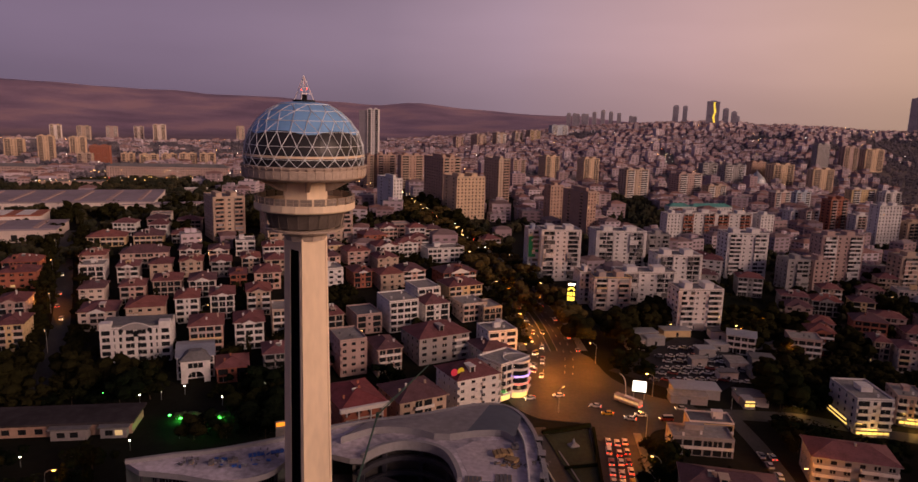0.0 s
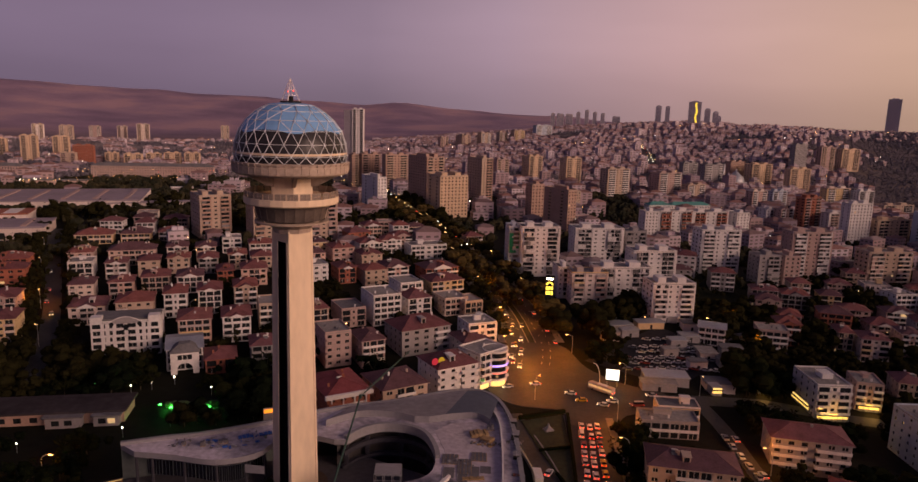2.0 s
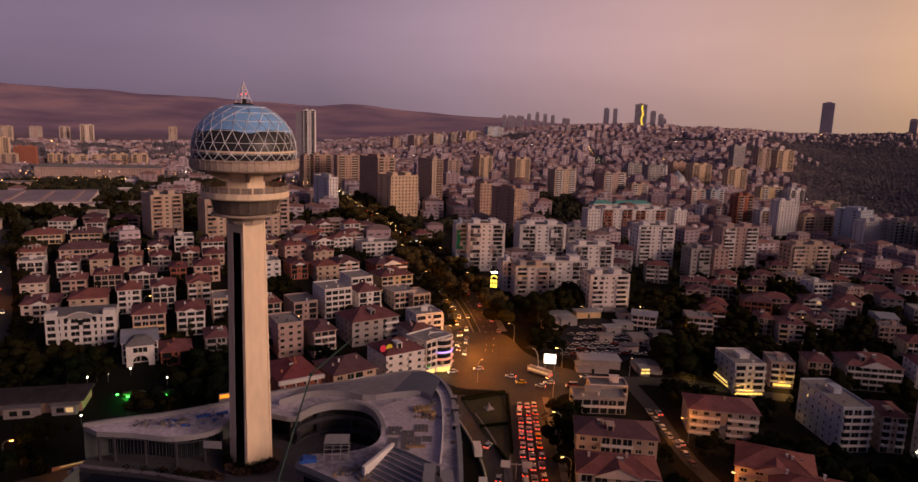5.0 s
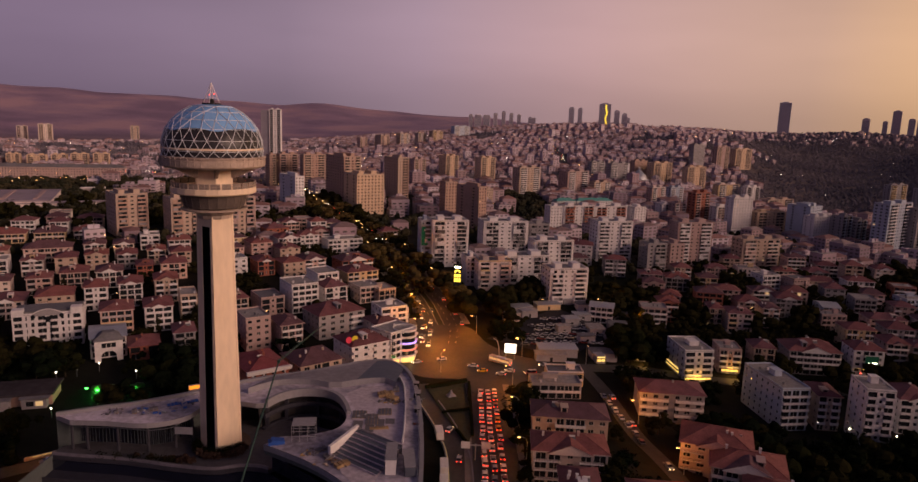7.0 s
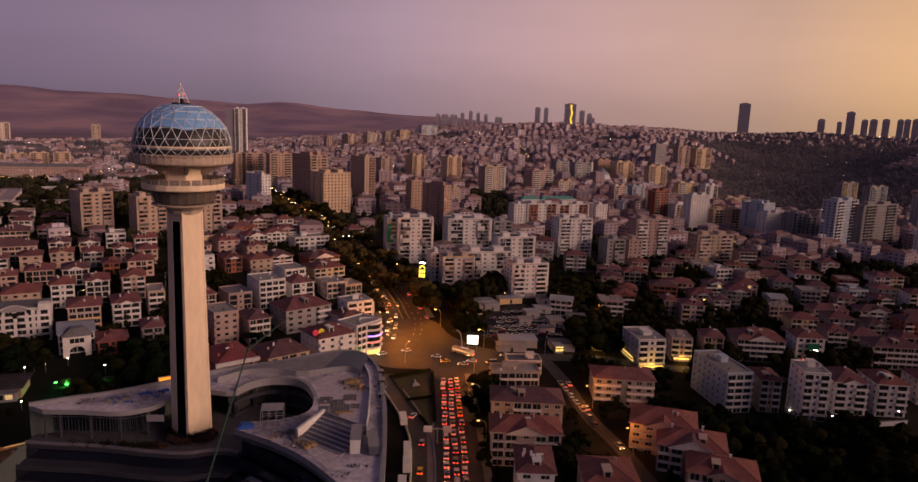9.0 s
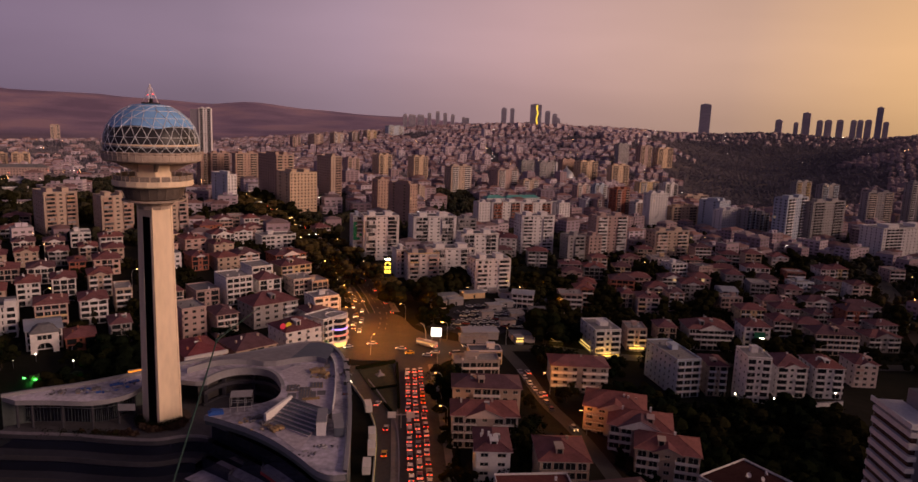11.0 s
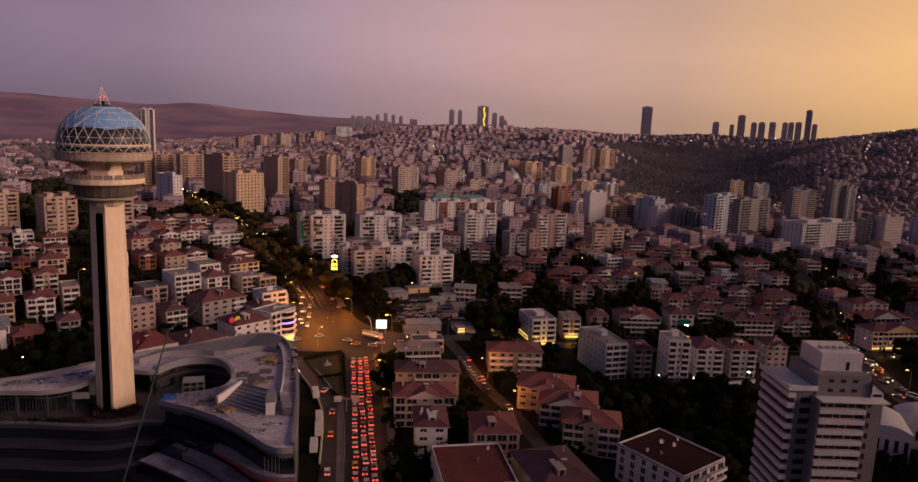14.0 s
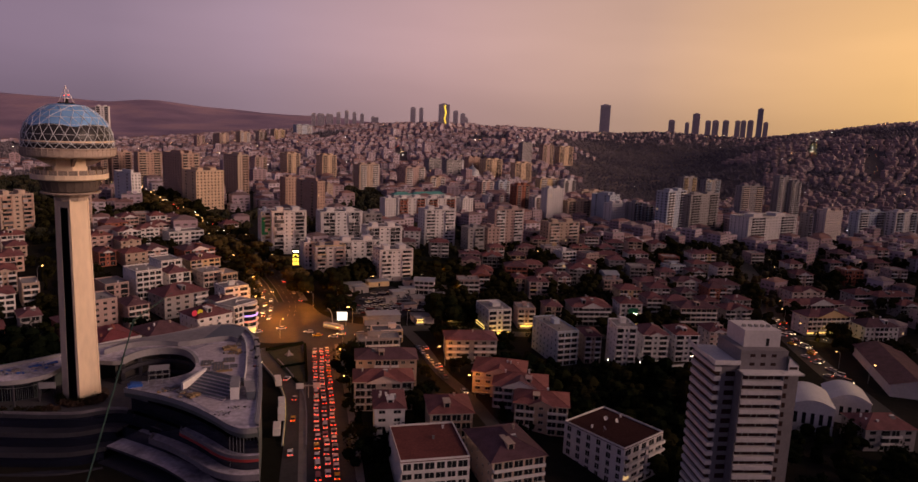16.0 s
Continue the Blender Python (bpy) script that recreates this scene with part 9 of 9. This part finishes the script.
HILL_ROOF = material("hazed_hill_tiles", (0.2, 0.14, 0.13), vary=0.2, grain=3.0, by_island=True, bump=0.0, tints=[(0.32, 0.22, 0.22), (0.29, 0.21, 0.22), (0.34, 0.235, 0.23), (0.30, 0.235, 0.25)])
# Paler than the near glass: haze is put into its colour.
FAR_GLASS = material("hazed_window_glass", (0.12, 0.10, 0.105), rough=0.4, vary=0.2, grain=4.0, bump=0.0, spec=0.3)
city = random.Random(77)


def put_far(shape, x, y, z, turn, w, d, h, hipped, detail):
    ca, sa = math.cos(turn), math.sin(turn)

    def at(u, v, q):
        return (x + u * ca - v * sa, y + u * sa + v * ca, z + q)

    n = len(shape.v)
    u, v = w / 2, d / 2
    shape.v.extend([at(-u, -v, -4), at(u, -v, -4), at(u, v, -4), at(-u, v, -4), at(-u, -v, h), at(u, -v, h), at(u, v, h), at(-u, v, h)])
    shape.f.extend([(n, n + 1, n + 5, n + 4), (n + 1, n + 2, n + 6, n + 5), (n + 2, n + 3, n + 7, n + 6), (n + 3, n, n + 4, n + 7)])
    shape.m.extend([0] * 4)
    m = len(shape.v)
    if hipped:
        o = 0.5
        rise = min(w, d) * 0.2
        r = max(0.0, (w - d) / 2)
        shape.v.extend([at(-u - o, -v - o, h), at(u + o, -v - o, h), at(u + o, v + o, h), at(-u - o, v + o, h), at(-r - 0.1, 0, h + rise), at(r + 0.1, 0, h + rise)])
        shape.f.extend([(m, m + 1, m + 5, m + 4), (m + 1, m + 2, m + 5), (m + 2, m + 3, m + 4, m + 5), (m + 3, m, m + 4)])
        shape.m.extend([1] * 4)
    else:
        shape.v.extend([at(-u, -v, h + 0.01), at(u, -v, h + 0.01), at(u, v, h + 0.01), at(-u, v, h + 0.01)])
        shape.f.append((m, m + 1, m + 2, m + 3))
        shape.m.append(2)
        for s in (-1, 1):
            k = len(shape.v)
            shape.v.extend([at(s * u * 0.3 - 1.6, -1.6, h), at(s * u * 0.3 + 1.6, -1.6, h), at(s * u * 0.3 + 1.6, 1.6, h), at(s * u * 0.3 - 1.6, 1.6, h), at(s * u * 0.3 - 1.6, -1.6, h + 2.4), at(s * u * 0.3 + 1.6, -1.6, h + 2.4), at(s * u * 0.3 + 1.6, 1.6, h + 2.4), at(s * u * 0.3 - 1.6, 1.6, h + 2.4)])
            shape.f.extend([(k, k + 1, k + 5, k + 4), (k + 1, k + 2, k + 6, k + 5), (k + 2, k + 3, k + 7, k + 6), (k + 3, k, k + 4, k + 7), (k + 4, k + 5, k + 6, k + 7)])
            shape.m.extend([0] * 5)
    floors = max(1, int(h / 3.0))
    bays = 3 if detail else 2
    for side in ((0, 1, 3) if detail else (0,)):
        span = w if side == 0 else d
        for fl in range(floors):
            z0 = 1.0 + fl * 3.0
            for b in range(bays):
                c = -span / 2 + span * (b + 0.5) / bays
                k = len(shape.v)
                half = span / bays * 0.28
                if side == 0:
                    q = [at(c - half, -v - 0.05, z0), at(c + half, -v - 0.05, z0), at(c + half, -v - 0.05, z0 + 1.4), at(c - half, -v - 0.05, z0 + 1.4)]
                elif side == 1:
                    q = [at(u + 0.05, c - half, z0), at(u + 0.05, c + half, z0), at(u + 0.05, c + half, z0 + 1.4), at(u + 0.05, c - half, z0 + 1.4)]
                else:
                    q = [at(-u - 0.05, c + half, z0), at(-u - 0.05, c - half, z0), at(-u - 0.05, c - half, z0 + 1.4), at(-u - 0.05, c + half, z0 + 1.4)]
                shape.v.extend(q)
                shape.f.append((k, k + 1, k + 2, k + 3))
                shape.m.append(4 if city.random() < 0.006 else 3)


def wooded(x, y):
    """The unbuilt valley and slopes east of the crest, the parks between the blocks and the estate's belts of trees."""
    a = math.degrees(math.atan2(x, y))
    r = math.hypot(x, y)
    lumpy = noise.noise(Vector((x / 70, y / 70, 5.0)))
    if a < -17 and r < 1060:
        return lumpy > -0.42
    if a < -15 and 1060 < r < 2250:
        return lumpy > (-0.05 if r < 1480 else -0.3)
    if -150 < x < 25 and 500 < y < 650:
        return lumpy > -0.3
    if 40 < x < 108 and 650 < y < 960:
        return lumpy > -0.35
    if a > 33 and r < 640 and city.random() < 0.6:
        return True
    if 12 < a < 46 and r < 1000 and city.random() < 0.22:
        return True
    if 9 < a <= 20 and 1500 < r < 2200 and city.random() < 0.35:
        return True
    if 19 < a < 37 and r >= 2350:
        return city.random() < 0.8
    if a > 37 and r > 1150 and city.random() < 0.14 + 0.4 * (lumpy > 0.25):
        return True
    if 17 < a < 41 and 1150 < r < 2350:
        wobble = 5 * noise.noise(Vector((x / 200, y / 200, 8.0)))
        return ss(17, 25, a + wobble) * ss(40, 34, a - wobble) > 0.2 + city.random() * 0.45
    return noise.noise(Vector((x / 160, y / 160, 0.3))) > 0.30 - 0.08 * ss(1000, 600, r)


def clump(shape, x, y, z, s, count):
    """One far tree: lumps of foliage and loose leaf sheets round them."""
    for _ in range(2 if count > 1 else 1):
        shape.blob((x + city.gauss(0, s * 0.3), y + city.gauss(0, s * 0.3), z + s * city.uniform(0.6, 1.1)), s * 0.72, s * 0.8, city, 5 if count > 1 else 4)
    for _ in range(count):
        p = Vector((x + city.gauss(0, s * 0.5), y + city.gauss(0, s * 0.5), z + abs(city.gauss(s, s * 0.45))))
        e, f = (Vector((city.uniform(-1, 1), city.uniform(-1, 1), city.uniform(-0.6, 0.6))) * s * 0.4 for _ in range(2))
        shape.face([p - e, p - f, p + e, p + f])


FAR_STREETS = [((216, 1690), (206, 1370)), ((1244, 1447), (1079, 1249)), ((1204, 1219), (1015, 1002))]


def far_city():
    near_leaf, far_leaf, lamps = Shape(), Shape(), Shape()
    sectors = [(-44, -22), (-22, -6), (-6, 8), (8, 22), (22, 36), (36, 52)]
    far_taken = [t for t in TAKEN if math.hypot(t[0], t[1]) > 380]
    for lo, hi in sectors:
        shape, hill = Shape(), Shape()
        r = 475.0
        while r < 2750:
            step = 21.5 - (4.5 if lo < 22 else 6.5) * ss(850, 1300, r)
            n = int(radians(hi - lo) * r / step)
            here = [t for t in far_taken if abs(math.hypot(t[0], t[1]) - r) < t[2] + 40]
            for i in range(n):
                a = radians(lo + (hi - lo) * (i + 0.5 + city.uniform(-0.3, 0.3)) / n)
                q = r + city.uniform(-5, 5)
                x, y = q * math.sin(a), q * math.cos(a)
                if any((x - tx) ** 2 + (y - ty) ** 2 < (tr + 6) ** 2 for tx, ty, tr in here):
                    continue
                if math.degrees(a) < -14 and q > 2300:
                    continue
                road = False
                for (ax, ay), (bx, by) in zip(BOULEVARD, BOULEVARD[1:]):
                    if min(ay, by) - 10 < y < max(ay, by) + 10 and abs(ax + (bx - ax) * (y - ay) / (by - ay) - x) < 24:
                        road = True
                for (ax, ay), (bx, by) in FAR_STREETS:
                    t = ((x - ax) * (bx - ax) + (y - ay) * (by - ay)) / ((bx - ax) ** 2 + (by - ay) ** 2)
                    if -0.05 < t < 1.05 and math.hypot(ax + (bx - ax) * t - x, ay + (by - ay) * t - y) < 13:
                        road = True
                if road:
                    continue
                z = ground_z(x, y)
                near = q < 1000
                valley = 17 < math.degrees(a) < 41 and q > 1150
                if wooded(x, y):
                    for _ in range(5 if near else (2 if valley else 3)):
                        px, py = x + city.uniform(-10, 10), y + city.uniform(-10, 10)
                        if near:
                            clump(near_leaf, px, py, ground_z(px, py), city.uniform(2.4, 4.8), 5)
                        else:
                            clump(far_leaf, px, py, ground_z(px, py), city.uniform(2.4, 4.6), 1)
                    if city.random() < 0.012:
                        lamps.box(x - 0.2, y - 0.2, z + 8, x + 0.2, y + 0.2, z + 8.4, 1)
                    continue
                tall = city.random()
                eastern = math.degrees(a) > 24 and q > 1080
                shrink = 1 - (0.34 if eastern else 0.16) * ss(850, 1300, q)
                if tall < 0.016 and 900 < q < 2200 and math.degrees(a) < 14:
                    w, d, h = city.uniform(14, 20), city.uniform(12, 16), city.uniform(19, 30)
                elif tall < 0.26:
                    w, d, h = city.uniform(13, 20), city.uniform(11, 15), city.uniform(11, 16)
                else:
                    w, d, h = city.uniform(10, 16), city.uniform(10, 14), city.uniform(7, 11.5)
                w, d, h = w * shrink, d * shrink, h * shrink
                turn = 0.38 + 0.5 * noise.noise(Vector((x / 260, y / 260, 2.0))) + city.uniform(-0.08, 0.08)
                put_far(hill if eastern else shape, x, y, z, turn, w, d, h, h < 18 and city.random() < 0.62, near)
                if city.random() < (0.16 if q < 1000 else 0.075) * (0.5 if math.degrees(a) > 30 else 1.0):
                    lx, ly = x + city.uniform(8, 11), y - city.uniform(7, 10)
                    lz = ground_z(lx, ly) + 8
                    s = 0.14 + 0.2 * ss(500, 2200, q)
                    lamps.box(lx - s, ly - s, lz, lx + s, ly + s, lz + 2 * s, 0 if city.random() < 0.7 else 1)
                if city.random() < (0.7 if near else 0.22):
                    px, py = x + city.uniform(7, 11), y + city.uniform(-10, 10)
                    if near:
                        clump(near_leaf, px, py, ground_z(px, py), city.uniform(2.2, 4.2), 5)
                    else:
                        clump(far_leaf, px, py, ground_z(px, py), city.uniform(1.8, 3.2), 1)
            r += step
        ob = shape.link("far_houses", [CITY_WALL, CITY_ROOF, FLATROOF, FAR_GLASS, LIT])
        tagged(ob, "dense far district of tiled and flat-roofed houses", "houses", kind="stuff")
        if hill.v:
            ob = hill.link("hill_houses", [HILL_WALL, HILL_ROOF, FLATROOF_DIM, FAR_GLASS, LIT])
            tagged(ob, "small houses in haze-flattened tones packed over the far hillside", "houses", kind="stuff")
    tagged(near_leaf.link("park_trees", material("park_leaves", (0.020, 0.022, 0.012), rough=0.9, vary=0.4, grain=3.0, bump=0.0, second=(0.036, 0.031, 0.015))), "dark trees between the apartment blocks", "trees", kind="stuff")
    # Far foliage is paled and blued, haze put into the leaf colour.
    tagged(far_leaf.link("far_woods", material("hazed_leaves", (0.115, 0.108, 0.142), rough=0.95, vary=0.3, grain=30.0, bump=0.0, second=(0.150, 0.130, 0.150))), "trees in haze-blued colours scattered through the far city and its valley", "trees", kind="stuff")
    tagged(lamps.link("far_street_lights", [material("far_amber_lamp", (0.8, 0.5, 0.2), emit=(1.0, 0.52, 0.16), power=9.0, bump=0.0), material("far_white_lamp", (0.8, 0.8, 0.8), emit=(1.0, 0.90, 0.75), power=9.0, bump=0.0)]), "specks of street light across the far city", "street lights", kind="stuff")


far_city()


def lit_street(points, count, label):
    """Small street lights in a row along a far street."""
    row = Shape()
    line = smooth_line(points, 12)
    for k in range(count):
        x, y = line[int(k * (len(line) - 1) / count)]
        x, y = x + city.uniform(-5, 5), y + city.uniform(-6, 6)
        z = ground_z(x, y) + city.uniform(6, 10)
        s = city.uniform(0.11, 0.22)
        row.box(x - s, y - s, z, x + s, y + s, z + 2 * s, city.choice((0, 0, 0, 1, 2)))
    tagged(row.link("far_street_lights", [MATS["far_amber_lamp"], MATS["far_white_lamp"], RED_LIGHT]), label, "street lights", kind="stuff")


lit_street([(216, 1670), (214, 1560), (208, 1400)], 60, "close row of lamps and cars on a far uphill street")
lit_street([(1244, 1447), (1160, 1350), (1079, 1249)], 44, "orange and red lights of a far busy street")
lit_street([(1204, 1219), (1110, 1110), (1015, 1002)], 22, "amber lamps along a far eastern street")
lit_street([(1420, 2150), (1490, 2200), (1560, 2250)], 26, "amber lamps round the feet of the skyline towers")
lit_street([p for p in BOULEVARD if p[1] > 440], 60, "amber lamps and cars along the far boulevard")
lit_street([(-560, 700), (-500, 760), (-440, 820)], 36, "scattered lamps round a far market hall")
lit_street([(-640, 900), (-540, 930), (-420, 960)], 50, "amber lamps along a far western street")


# ---- trees ----
def crown_shape(seed, wide, high, kind):
    rnd = random.Random(seed)
    shape = Shape()
    if kind == "round":
        lumps = [(Vector((rnd.gauss(0, 0.26), rnd.gauss(0, 0.26), rnd.uniform(0.25, 0.85))), rnd.uniform(0.2, 0.34)) for _ in range(13)]
    elif kind == "poplar":
        lumps = [(Vector((rnd.gauss(0, 0.09), rnd.gauss(0, 0.09), 0.08 + 0.075 * k)), 0.30 - 0.018 * k) for k in range(12)]
    else:
        lumps = [(Vector((rnd.gauss(0, 0.06), rnd.gauss(0, 0.06), 0.06 + 0.075 * k)), 0.46 * (1 - k / 12.5)) for k in range(12)]
    for c, r in lumps[::2]:
        shape.blob((c.x * wide, c.y * wide, c.z * high), r * wide * 0.92, r * high * (0.7 if kind == "round" else 0.45), rnd)
    for c, r in lumps:
        for _ in range(40):
            d = Vector((rnd.gauss(0, 1), rnd.gauss(0, 1), rnd.gauss(0, 1))).normalized() * r * rnd.uniform(0.55, 1.08)
            p = c + Vector((d.x, d.y, d.z * (0.75 if kind == "round" else 0.5)))
            p = Vector((p.x * wide, p.y * wide, p.z * high))
            u = Vector((rnd.uniform(-1, 1), rnd.uniform(-1, 1), rnd.uniform(-0.6, 0.6))).normalized() * rnd.uniform(0.6, 1.15)
            v = Vector((rnd.uniform(-1, 1), rnd.uniform(-1, 1), rnd.uniform(-0.6, 0.6))).normalized() * rnd.uniform(0.6, 1.15)
            shape.face([p - u * 0.5, p + v * 0.5, p + u * 0.6, p - v * 0.55])
    return shape


# Leaf colour is warmed to imitate orange lamplight on the crowns.
LAMPLIT_LEAF = material("lamplit_leaves", (0.10, 0.07, 0.02), spec=0.1, rough=0.9, vary=0.35, grain=0.6, tints=[(0.050, 0.042, 0.014), (0.034, 0.034, 0.012), (0.066, 0.046, 0.014)], bump=0.0)


def build_tree(seed, wide, high, kind, label, leaf=LEAF):
    base = thing("tree", 0, 0, 0, 0, label, "tree", "trees of the district")
    trunk = Shape().beam((0, 0, -0.5), (0.1, 0, high * 0.42), 0.22, sides=7, r2=0.12)
    rnd = random.Random(seed)
    for k in range(5):
        a = 2 * math.pi * k / 5 + rnd.uniform(-0.3, 0.3)
        z = high * (0.28 + 0.06 * k)
        reach = wide * (0.3 if kind == "round" else 0.12)
        trunk.beam((0.05, 0, z), (reach * math.cos(a), reach * math.sin(a), z + high * 0.2), 0.09, sides=5, r2=0.03)
    part("trunk", trunk, BARK, base)
    part("crown", crown_shape(seed, wide, high, kind), leaf, base)
    return base


TREE_KINDS = [build_tree(1, 10.0, 10.0, "round", "broad dark green tree with a loose crown"), build_tree(2, 7.5, 8.0, "round", "small dark green tree with a loose crown"), build_tree(3, 13.0, 13.0, "round", "large dark green tree with a spreading crown"), build_tree(4, 4.5, 13.0, "poplar", "slender dark poplar with upright branches"), build_tree(5, 6.0, 11.0, "conifer", "dark pointed conifer with dense needles"), build_tree(6, 10.5, 10.0, "round", "broad plane tree with leaves coloured as if lamplit", LAMPLIT_LEAF)]
tree_used = [False] * 6
woods = random.Random(21)
TREES = []


PLANTED = []


def plant(x, y, kind=None, size=None):
    if kind is None:
        kind = woods.choices(range(5), (5, 4, 3, 1, 1))[0]
    TREES.append((x, y))
    PLANTED.append((x, y, kind, size or woods.uniform(0.8, 1.25), woods.uniform(0, 360)))


def raise_trees():
    """The nearest trees stand as things of their own; the rest are joined."""
    PLANTED.sort(key=lambda t: math.hypot(t[0] - 20, t[1] - 60))
    rest, lamplit = Shape(), Shape()
    for n, (x, y, kind, s, turn) in enumerate(PLANTED):
        m = pose(x, y, ground_z(x, y), 0, 0, turn)
        if n < 295:
            if not tree_used[kind]:
                tree_used[kind] = True
                ob = TREE_KINDS[kind]
                ob.matrix_basis = m
            else:
                ob = copy_thing(TREE_KINDS[kind], m)
            ob.scale = (s, s, s)
            continue
        crown = next(c for c in TREE_KINDS[kind].children if c.name.startswith("crown")).data
        m = m @ Matrix.Diagonal((s, s, s, 1))
        into = lamplit if kind == 5 else rest
        dense = 18 * (7 if kind in (0, 1, 2, 5) else 6)
        faces = list(crown.polygons)
        for face in faces[:dense] + faces[dense::3]:
            into.face([m @ crown.vertices[i].co for i in face.vertices])
    # Boulevard crowns carry the lamplight in their leaf colour.
    tagged(lamplit.link("boulevard_trees", LAMPLIT_LEAF), "plane trees along the boulevard with leaves coloured as if lamplit", "trees", kind="stuff")
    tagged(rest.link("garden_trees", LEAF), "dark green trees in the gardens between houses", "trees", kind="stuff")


def grove(x0, y0, x1, y1, count, kinds=None, gap=1.0, apart=4.2):
    for _ in range(count * 4):
        if count <= 0:
            break
        x, y = woods.uniform(x0, x1), woods.uniform(y0, y1)
        if not free(x, y, gap) or any(abs(x - a) < r + 1 and 0 < b - y < r + 8 for a, b, r in TAKEN):
            continue   # keep the fronts of houses in view
        if any((x - a) ** 2 + (y - b) ** 2 < apart ** 2 for a, b in TREES):
            continue
        plant(x, y, woods.choice(kinds) if kinds else None, woods.uniform(0.6, 1.05))
        count -= 1


def avenue(line, side, step, kinds, size=None):
    pts = offset(smooth_line(line, 20), side)
    walked = 0.0
    for a, b in zip(pts, pts[1:]):
        walked += math.hypot(b[0] - a[0], b[1] - a[1])
        if walked > step:
            walked = woods.uniform(-1.5, 1.5)
            plant(a[0], a[1], woods.choice(kinds), size)


# park at the tower's foot, the boulevard, the streets, and the gardens between houses
grove(-222, 236, -100, 283, 60, [0, 2, 2, 1], 0.3)
grove(-205, 184, -134, 214, 24, [0, 1, 1, 4], 0.3)
avenue(BOULEVARD[1:9], 14.2, 8, [5, 1, 0, 5])
avenue(BOULEVARD[1:9], -14.6, 7, [0, 2, 0, 5])
avenue(BOULEVARD[2:9], 0, 8.5, [5, 5, 0], 0.95)
avenue(WEST, 8.4, 6, [1, 1, 3], 0.9)
avenue(WEST, -8.4, 6, [1, 1, 0], 0.9)
grove(22, 386, 150, 412, 60, [0, 2, 2], 0.3)
grove(100, 350, 150, 386, 16, [0, 2], 0.3)
grove(16, 316, 32, 384, 12, [0, 2], 0.2)
grove(70, 366, 112, 388, 16, [0, 2], 0.2)
grove(78, 300, 104, 350, 18, [2, 0, 2], 0.3)
for x, y in ((74, 306), (83, 312), (79, 321), (88, 326), (92, 338)):
    if free(x, y, 1.5):
        plant(x, y, 2, woods.uniform(1.05, 1.25))
grove(96, 178, 190, 246, 90, [0, 2, 2, 4], 0.3)
grove(126, 128, 190, 180, 26, [0, 2], 0.3)
grove(180, 100, 262, 168, 40, [2, 0, 4], 0.3)
grove(20, 110, 34, 262, 22, [0, 1, 4], 0.3)
grove(22, 150, 60, 240, 20, [0, 1, 4, 1], 0.3)
grove(74, 225, 110, 290, 14, [0, 1, 0], 0.3)
grove(74, 166, 92, 190, 6, [4, 3, 1], 0.2)
grove(128, 290, 330, 420, 150, None, 0.2, 3.8)
grove(300, 180, 560, 520, 380, [0, 2, 0, 1, 4], 0.3, 4.2)
grove(-420, 280, -110, 470, 130, [1, 1, 0, 3], 0.2)
grove(-130, 290, -20, 470, 60, [1, 0, 1], 0.2)
grove(20, 396, 320, 540, 120, [0, 2, 1], 0.4)
grove(-420, 470, -120, 620, 170, [0, 2, 1, 3], 0.3)
raise_trees()
